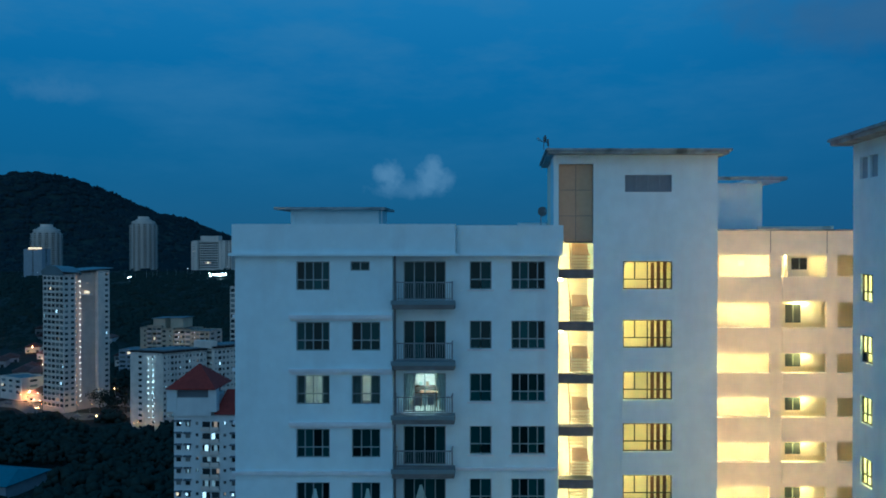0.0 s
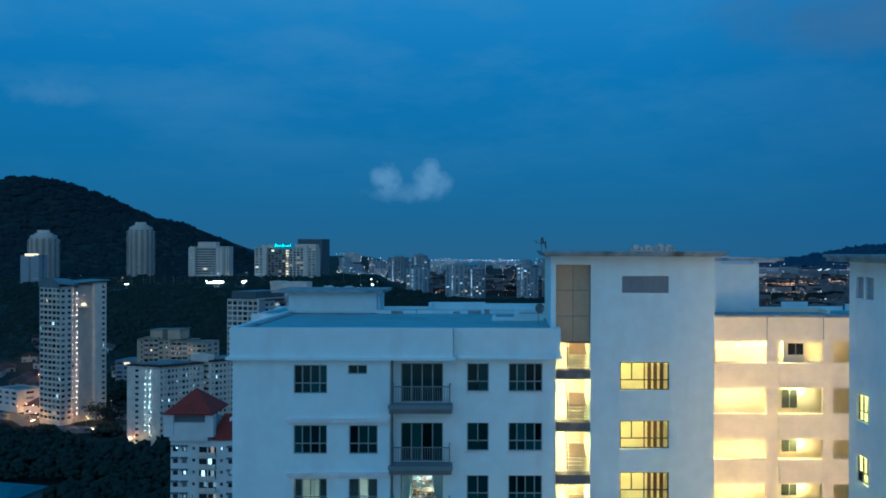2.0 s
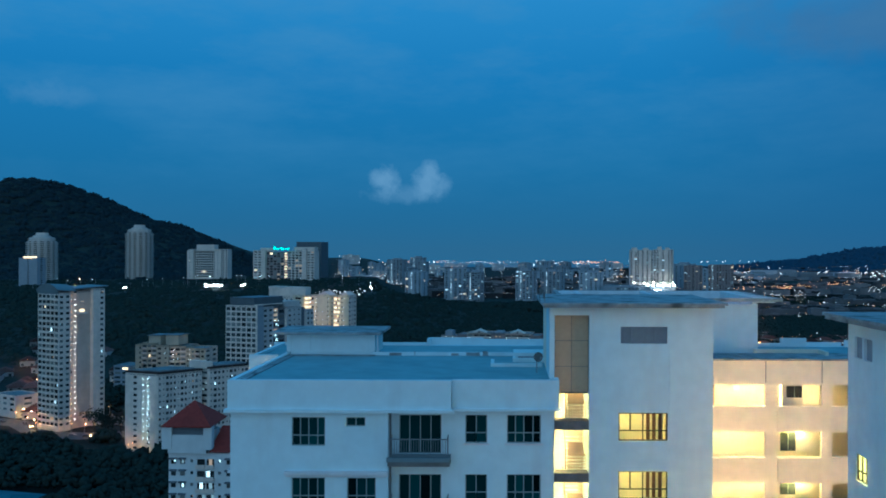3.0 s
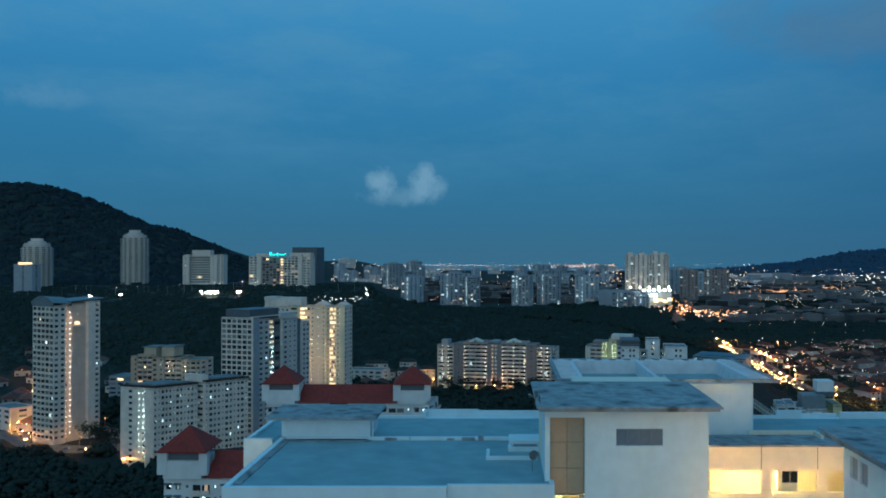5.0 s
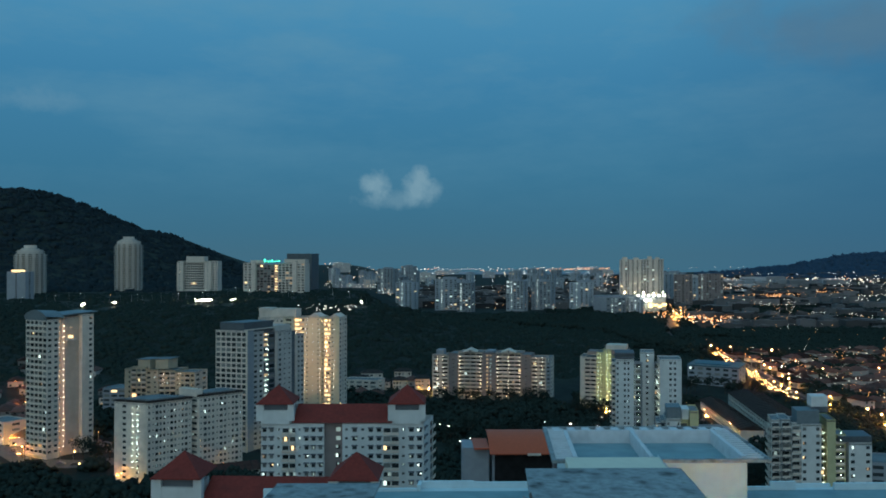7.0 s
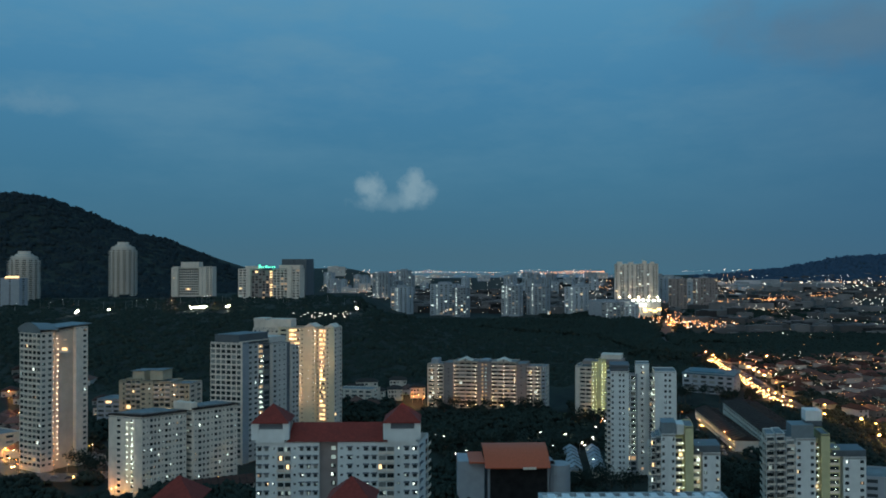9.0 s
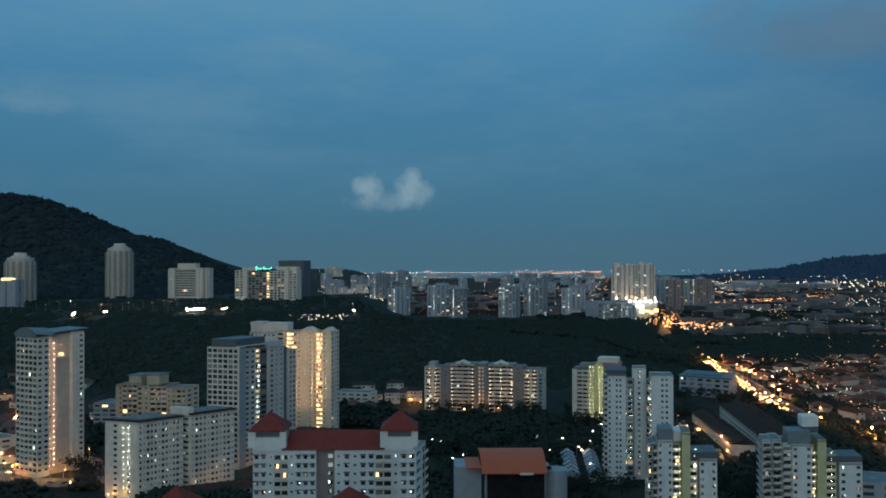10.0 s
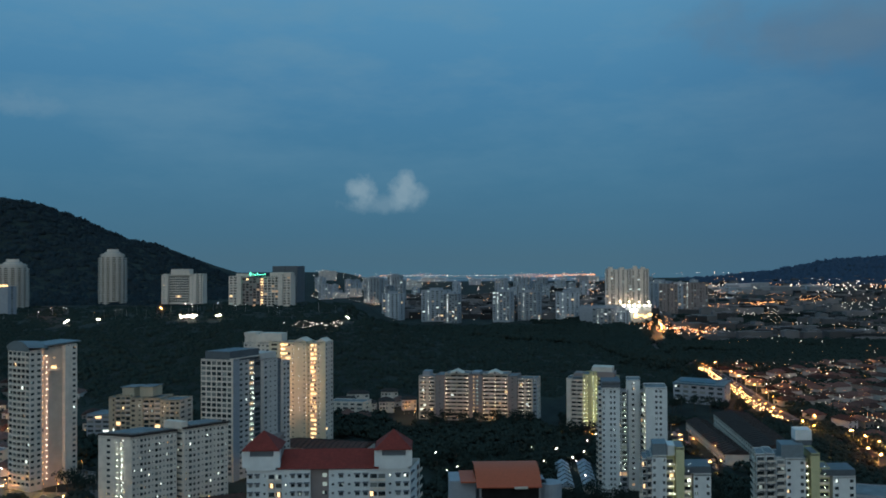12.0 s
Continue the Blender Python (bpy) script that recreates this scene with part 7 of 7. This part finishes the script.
for row in range(40):
    for col in range(40):
        u, v = col * 17.5 + hr.uniform(-1.5, 1.5), row * 24 + (7 if row % 2 else 0)
        x, y = 318 + u * ca - v * sa * 0.2, 500 + v * ca * 1.02 + u * sa * 0.6
        if not (0.32 < x / y < 0.68) or y > 915 or x < road_x(y) + 24 or count >= 250:
            continue
        if noise.noise((x * 0.012, y * 0.012, 3.0)) > 0.24 or hr.random() < 0.12 or (930 < y and x / y < 0.5):
            continue
        m = pose(x, y, ground_z(x, y) - 0.1, 0, 0, HANGLE + hr.choice((0, 0, 90, 180)) + hr.uniform(-4, 4))
        if used_protos < 5:
            houses[used_protos].matrix_basis = m
            used_protos += 1
        else:
            copy_thing(houses[hr.randrange(5)], m)
        count += 1
# villas and low buildings between the towers
for x, y, a in ((-58, 628, 5), (-47, 622, 5), (-72, 640, 0), (-30, 668, 8), (-18, 672, 8), (-250, 480, 30), (-268, 520, 20), (-281, 545, 20), (-300, 560, 10), (-320, 640, 12), (-262, 640, 12), (-244, 620, 12), (-232, 612, 12),
                (-300, 700, 0), (-220, 590, 5), (-208, 560, 5), (-340, 690, 5), (-262, 580, 15), (-360, 730, 0), (-240, 540, 15)):
    copy_thing(houses[int(abs(x)) % 5], pose(x, y, ground_z(x, y) - 0.1, 0, 0, a))
# white houses and lanes past the pale tower
for i in range(22):
    y = 470 + 13 * i + hr.uniform(-4, 4)
    x = -y * hr.uniform(0.485, 0.60)
    if -236 < x and y < 500:
        continue
    copy_thing(houses[i % 5], pose(x, y, ground_z(x, y) - 0.1, 0, 0, 20 + hr.uniform(-10, 10)))
    if i % 2:
        street_lamp(x + 9, y - 6, ground_z(x, y), hr.uniform(0, 360), "sodium" if i % 4 else "lampwhite", 6.0, 0.6)
for i in range(85):
    y = lrng.uniform(480, 1300)
    x = y * lrng.uniform(0.36, 0.66)
    if x > road_x(y) + 15 and not 915 < y < 1150:
        street_lamp(x, y, ground_z(x, y), lrng.uniform(0, 360), lrng.choice(("sodium", "sodium", "lampwhite")), 7.0, lrng.choice((0.2, 0.3, 0.4, 0.5)))


def terrace(name, label, A, B, depth, h, roofmat, bays):
    """A long row under one pitched roof; the front runs from A to B."""
    length = math.hypot(B[0] - A[0], B[1] - A[1])
    b = thing(name, label, "building", pose(A[0], A[1], BASE, 0, 0, math.degrees(math.atan2(B[1] - A[1], B[0] - A[0]))))
    bw = length / bays
    g = Geo().wall((0, 0), (length, 0), 0, h, [(i * bw + 0.2 * bw, i * bw + 0.8 * bw, z, z + 1.5) for i in range(bays) for z in ((0.9, 4.0, 7.0) if h > 9 else (0.9, 4.0)) if z + 1.5 < h])
    g.wall((length, 0), (length, depth), 0, h, []).wall((length, depth), (0, depth), 0, h, []).wall((0, depth), (0, 0), 0, h, [])
    part("wall", g, M["far_wall"], b)
    part("window_panes", Geo().box(0.3, length - 0.3, 0.25, 0.3, 0.5, h - 0.3), M["far_glass"], b)
    r = Geo()
    r.v += [(-0.6, -1, h), (length + 0.6, -1, h), (length + 0.6, depth / 2, h + 2.6), (-0.6, depth / 2, h + 2.6), (-0.6, depth + 1, h), (length + 0.6, depth + 1, h)]
    r.f += [(0, 1, 2, 3), (3, 2, 5, 4), (0, 3, 4), (1, 5, 2)]
    part("roof", r, M[roofmat], b)
    for i in range(bays + 1):
        q = Geo()
        x = min(max(i * bw, 0.2), length - 0.2)
        q.v += [(x + sx, y, z + dz) for sx in (-0.12, 0.12) for dz in (-0.3, 0.35) for y, z in ((-1.1, h), (depth / 2, h + 2.6), (depth + 1.1, h))]
        q.f += [(0, 1, 4, 3), (1, 2, 5, 4), (6, 9, 10, 7), (7, 10, 11, 8), (3, 4, 10, 9), (4, 5, 11, 10), (0, 3, 9, 6), (2, 8, 11, 5)]
        part("party_wall", q, M["dark_roof"], b)
    return b


terrace("shop_terrace", "long white shop terrace with a dark pitched roof", (220, 590), (205, 480), 24, 10.0, "dark_roof", 22)
terrace("shop_terrace", "long terrace with a dark brown roof and lit car park", (196, 580), (186, 480), 14, 6.5, "dark_roof", 20)
terrace("red_terrace", "row of low houses with red-brown party roofs", (-84, 512), (-34, 498), 26, 6.5, "brownroof", 14)
terrace("red_terrace", "row of low houses with red-brown party roofs", (-122, 384), (-84, 400), 14, 6.0, "brownroof", 12)
for x0, x1 in ((82.5, 88.5), (95.0, 101.5)):
    terrace("long_shed", "pale long shed roof beside the slim towers", (x0, 424), (x1, 474), 6, 4.0, "far_grey", 6)
for x, y in ((91, 440), (92, 478), (104, 492), (112, 520), (88, 500), (120, 542), (76, 470)):
    street_lamp(x, y, BASE, lrng.uniform(0, 360), "lampwhite", 6.0, 0.5)
block("school", "pale four-storey school block with a flat roof", (222, 690), (258, 668), (276, 700), 12, "WWWWWW", "ww", fh=4.0, mat="far_grey", lights=(0.0, 0.04), eave="blue", roof_boxes=[(0.1, 0.8, 0.2, 0.8, 0, 1.0, "blue")])
block("white_house_block", "white low apartment house beside the pale tower", (-268, 486), (-250, 476), (-240, 486), 8.5, "WwW", "w", fh=3.2, lights=(0.1, 0.1))
block("white_house_block", "white low apartment house in the trees", (-70, 640), (-42, 634), (-36, 646), 8.0, "WwWwW", "w", fh=3.2, lights=(0.02, 0.08))
for x, y, w_, a, top in ((-236, 578, 26, 8, 5.5), (-214, 590, 24, 8, 5.0), (-66, 655, 16, -6, 5.5), (-46, 648, 13, -6, 4.5), (-30, 652, 12, 4, 4.8), (-12, 660, 12, 4, 4.5), (-58, 676, 18, 0, 5.0), (-30, 684, 14, 0, 5.0)):
    c_, s_ = math.cos(math.radians(a)), math.sin(math.radians(a))
    z0 = ground_z(x, y)
    vb = block("villa", "white two-storey villa with a dark hipped roof among trees", (x, y), (x + w_ * c_, y + w_ * s_), (x + w_ * c_ - 9 * s_, y + w_ * s_ + 9 * c_), z0 + top + 4.5, "wWw.w", "w", base=z0 - 1, fh=3.2, lights=(0.06, 0.05), group="villas")
    vr = Geo().hip(-0.6, w_ + 0.6, -0.6, 9.6, 0, 2.4, 0.5)
    part("hipped_roof", vr, M["dark_roof"], vb, m=pose(x, y, z0 + top + 4.4, 0, 0, a))
for x, y in ((-214, 478), (-204, 486), (-222, 488), (-232, 496), (-246, 502), (-258, 516), (-196, 480), (-150, 448), (-142, 456), (-134, 462), (-130, 389), (-121, 395), (-112, 402), (-103, 408), (-93, 458), (-86, 470), (-78, 480)):
    street_lamp(x, y, BASE, lrng.uniform(0, 360), "sodium", 6.0, 0.4)
yard = strip([(-275, 530), (-240, 500), (-200, 478), (-150, 452), (-120, 470)], 9, BASE, 0.08)
tagged(new("pavement", yard.mesh("pavement", M["street"])), "orange lit forecourt paving beside the pale tower", "pavement", kind="structure")
for i in range(26):
    u = lrng.random()
    car(-272 + 74 * u + lrng.uniform(-5, 5), 528 - 50 * u + lrng.uniform(-5, 5), BASE + 0.1, lrng.choice((-35, 145, 55)), lrng.random() < 0.35)
shed = thing("blue_shed", "shed with a pale blue metal sheet roof", "shed", pose(-192, 300, BASE, 0, 0, -14))
part("wall", Geo().box(0, 34, 0, 22, 0, 5), M["far_grey"], shed)
part("sheet_roof", Geo().hip(-1, 35, -1, 23, 5, 8, 0.7), M["blue"], shed)
drive = strip([(-6, 322), (0, 345), (-2, 368)], 7, BASE, 0.08)
tagged(new("pavement", drive.mesh("pavement", M["street"])), "lit forecourt paving beside the red-roofed flats", "pavement", kind="structure")
for i in range(9):
    car(-4 + (i % 3) * 3.2, 326 + 5.5 * (i // 3), BASE + 0.1, lrng.choice((80, 260)), i % 4 == 0)
for x, y in ((-9, 332), (5, 352), (-7, 366)):
    street_lamp(x, y, BASE, lrng.uniform(0, 360), "lampwhite", 6.0, 0.6)
# car park lights by the terrace
for i in range(34):
    x, y = lrng.uniform(172, 190), lrng.uniform(470, 590)
    car(x, y, BASE + 0.02, lrng.choice((95, 275)), lrng.random() < 0.25)
for x, y in ((180, 565), (184, 540), (178, 520), (186, 500), (176, 585), (182, 480)):
    street_lamp(x, y, BASE, 0, "sodium", 7.0, 0.3)

# ---- the far town on the plain: low roofs and strewn lights, too many to count ----
tr_ = random.Random(9)
low, lamps_o, lamps_w = Geo(), Geo(), Geo()
for i in range(900):
    y = 1150 + 2600 * tr_.random() ** 1.3
    x = y * tr_.uniform(0.10, 0.64)
    if x < 360 and y < 1700 or abs(x - road_x(y)) < 16 and y < 1760:
        continue
    if noise.noise((x * 0.004, y * 0.004, 8.0)) > 0.18 and y < 2600:
        continue
    z = ground_z(x, y)
    w_, d, h = tr_.uniform(12, 60), tr_.uniform(10, 20), tr_.choice((5, 6, 8, 8, 12, 15))
    low.box(x, x + w_, y, y + d, z - 1, z + h)
    low.box(x + w_ * 0.2, x + w_ * 0.5, y + 2, y + d - 2, z + h, z + h + 1.5)
for i in range(420):
    y = tr_.uniform(1640, 2500)
    x = y * tr_.uniform(-0.04, 0.24)
    z = ground_z(x, y)
    w_, d, h = tr_.uniform(14, 50), tr_.uniform(10, 18), tr_.choice((6, 8, 10, 14, 18))
    low.box(x, x + w_, y, y + d, z - 1, z + h)
    low.box(x + w_ * 0.2, x + w_ * 0.5, y + 2, y + d - 2, z + h, z + h + 1.5)
tagged(new("low_rooftops", low.mesh("low_rooftops", M["low_roof"])), "hazy low rooftops of the suburbs on the plain", "buildings", kind="stuff")


pale = Geo()
for i in range(60):
    y = tr_.uniform(2700, 3250)
    x = y * tr_.uniform(0.31, 0.50)
    w_ = tr_.uniform(30, 110)
    pale.box(x, x + w_, y, y + 25, ground_z(x, y) - 1, ground_z(x, y) + tr_.choice((10, 12, 16, 24)))
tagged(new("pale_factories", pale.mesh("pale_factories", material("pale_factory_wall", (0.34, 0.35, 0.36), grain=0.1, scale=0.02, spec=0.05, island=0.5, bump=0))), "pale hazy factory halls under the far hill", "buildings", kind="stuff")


def spark(g, x, y, z, s):
    g.box(x - s, x + s, y - s, y + s, z, z + 1.4 * s)


for i in range(2300):
    y = 1120 + 3000 * tr_.random() ** 1.2
    x = y * tr_.uniform(0.20, 0.62)
    if x < 380 and y < 1700:
        continue
    if ground_z(x, y) > 12:
        continue
    s = 0.00026 * y * tr_.uniform(0.5, 1.25)
    if noise.noise((x * 0.006, y * 0.004, 4.0)) < -0.05:
        continue
    hot = noise.noise((x * 0.003, y * 0.003, 1.0)) + 0.35 * (abs(x - road_x(y)) < 70)
    spark(lamps_o if tr_.random() < 0.45 + hot else lamps_w, x, y, ground_z(x, y) + tr_.uniform(7, 13), s)
for i in range(520):
    y = tr_.uniform(1500, 2600)
    x = y * tr_.uniform(-0.13, 0.26)
    spark(lamps_w if tr_.random() < 0.6 else lamps_o, x, y, ground_z(x, y) + tr_.uniform(6, 20), 0.00026 * y * tr_.uniform(0.4, 1.1))
for i in range(330):
    y = tr_.uniform(1900, 4500)
    x = y * tr_.uniform(-0.17, 0.27)
    s = 0.00028 * y * tr_.uniform(0.5, 1.2)
    spark(lamps_w if tr_.random() < 0.75 else lamps_o, x, y, ground_z(x, y) + tr_.uniform(6, 20), s)
# the junction by the shopping block
for i in range(130):
    x, y = tr_.gauss(436, 30), tr_.gauss(1300, 70)
    spark(lamps_o if i % 5 else lamps_w, x, y, ground_z(x, y) + tr_.uniform(6, 12), tr_.uniform(0.3, 0.8))
# an orange lit avenue further out
for i in range(150):
    u = tr_.random()
    y = 1900 + 260 * u + tr_.gauss(0, 20)
    spark(lamps_o, y * (0.35 + 0.17 * u), y, ground_z(600, y) + tr_.uniform(6, 12), tr_.uniform(0.5, 1.1))
# two lit bridges over the strait, one behind the other
deck = Geo()
for i in range(30):
    u = i / 29
    x, y, z = -590 + 700 * u, 3800, 9 + 7 * u
    if not 0.41 < u < 0.50:
        spark(lamps_w if i % 9 else lamps_o, x, y, z, 1.35 * tr_.uniform(0.8, 1.15))
    deck.box(x - 12, x + 12, y + 2, y + 10, z - 4, z - 2.5)
for i in range(84):
    u = i / 83
    x, y, z = -760 + 1830 * u, 4840, 9 + 12 * u + 4 * math.sin(math.pi * min(1, u * 1.4)) ** 2
    hot = 0.30 < u < 0.42 or u > 0.86
    if tr_.random() < (0.98 if u > 0.3 else 0.4):
        spark(lamps_o if u > 0.72 or tr_.random() < 0.25 else lamps_w, x, y, z, (2.4 if hot else 1.7) * tr_.uniform(0.75, 1.15))
    if u > 0.72:
        spark(lamps_o if i % 3 else lamps_w, x + 4, y - 30, z - 13 + 11 * (u - 0.72) / 0.28, 2.2 * tr_.uniform(0.8, 1.2))
    deck.box(x - 11, x + 11, y + 3, y + 15, z - 4, z - 2.5)
tagged(new("bridge_deck", deck.mesh("bridge_deck", M["haze_wall"])), "long low concrete bridges across the strait", "bridge", kind="structure")
for i in range(70):
    u = tr_.random()
    spark(lamps_o if tr_.random() < 0.3 else lamps_w, -700 + 2900 * u, 4860, 26 + tr_.uniform(-4, 5), 1.3 * tr_.uniform(0.5, 1.1))
# rows of lights under the far hill
for i in range(150):
    x = tr_.uniform(1150, 2300)
    spark(lamps_w if tr_.random() < 0.7 else lamps_o, x, 3250 + tr_.uniform(-250, 60), ground_z(x, 3200) + tr_.uniform(5, 14), 1.3 * tr_.uniform(0.5, 1.3))
# lights in the gardens and lanes of the near suburb
for i in range(1500):
    y = 470 + 800 * tr_.random()
    x = y * tr_.uniform(0.34, 0.66)
    if x < road_x(y) + 14 or noise.noise((x * 0.01, y * 0.01, 6.0)) < -0.12 or (915 < y < 1170 and tr_.random() < 0.85):
        continue
    spark(lamps_o if tr_.random() < 0.6 else lamps_w, x, y, ground_z(x, y) + tr_.uniform(4.5, 9), tr_.uniform(0.08, 0.26) * (0.5 + y / 1600))
# white lights of a housing lane on the near side of the ridge
for i in range(26):
    spark(lamps_w, tr_.uniform(-150, -84), 912 + tr_.uniform(-6, 6), 46.5 + tr_.gauss(0, 2.0), tr_.uniform(0.2, 0.5))
far_o = material("far_sodium_lights", (1, 0.5, 0.2), emit=3.8, emit_color=(1.0, 0.40, 0.15), grain=0, bump=0)
far_w = material("far_white_lights", (1, 1, 0.9), emit=4.5, emit_color=(1.0, 0.88, 0.72), grain=0, bump=0)
tagged(new("orange_town_lights", lamps_o.mesh("orange_town_lights", far_o)), "strewn orange street lights of the far town", "lights", kind="stuff")
tagged(new("white_town_lights", lamps_w.mesh("white_town_lights", far_w)), "strewn white street lights of the far town", "lights", kind="stuff")
sea = Geo().box(-2600, 1250, 4250, 4890, -8, 1.5)
tagged(new("water", sea.mesh("water", material("grey_sea", (0.05, 0.09, 0.12), rough=0.35, grain=0.1, scale=0.01, bump=0, spec=0.5))), "grey-blue sea strait beyond the town", "water", kind="structure")
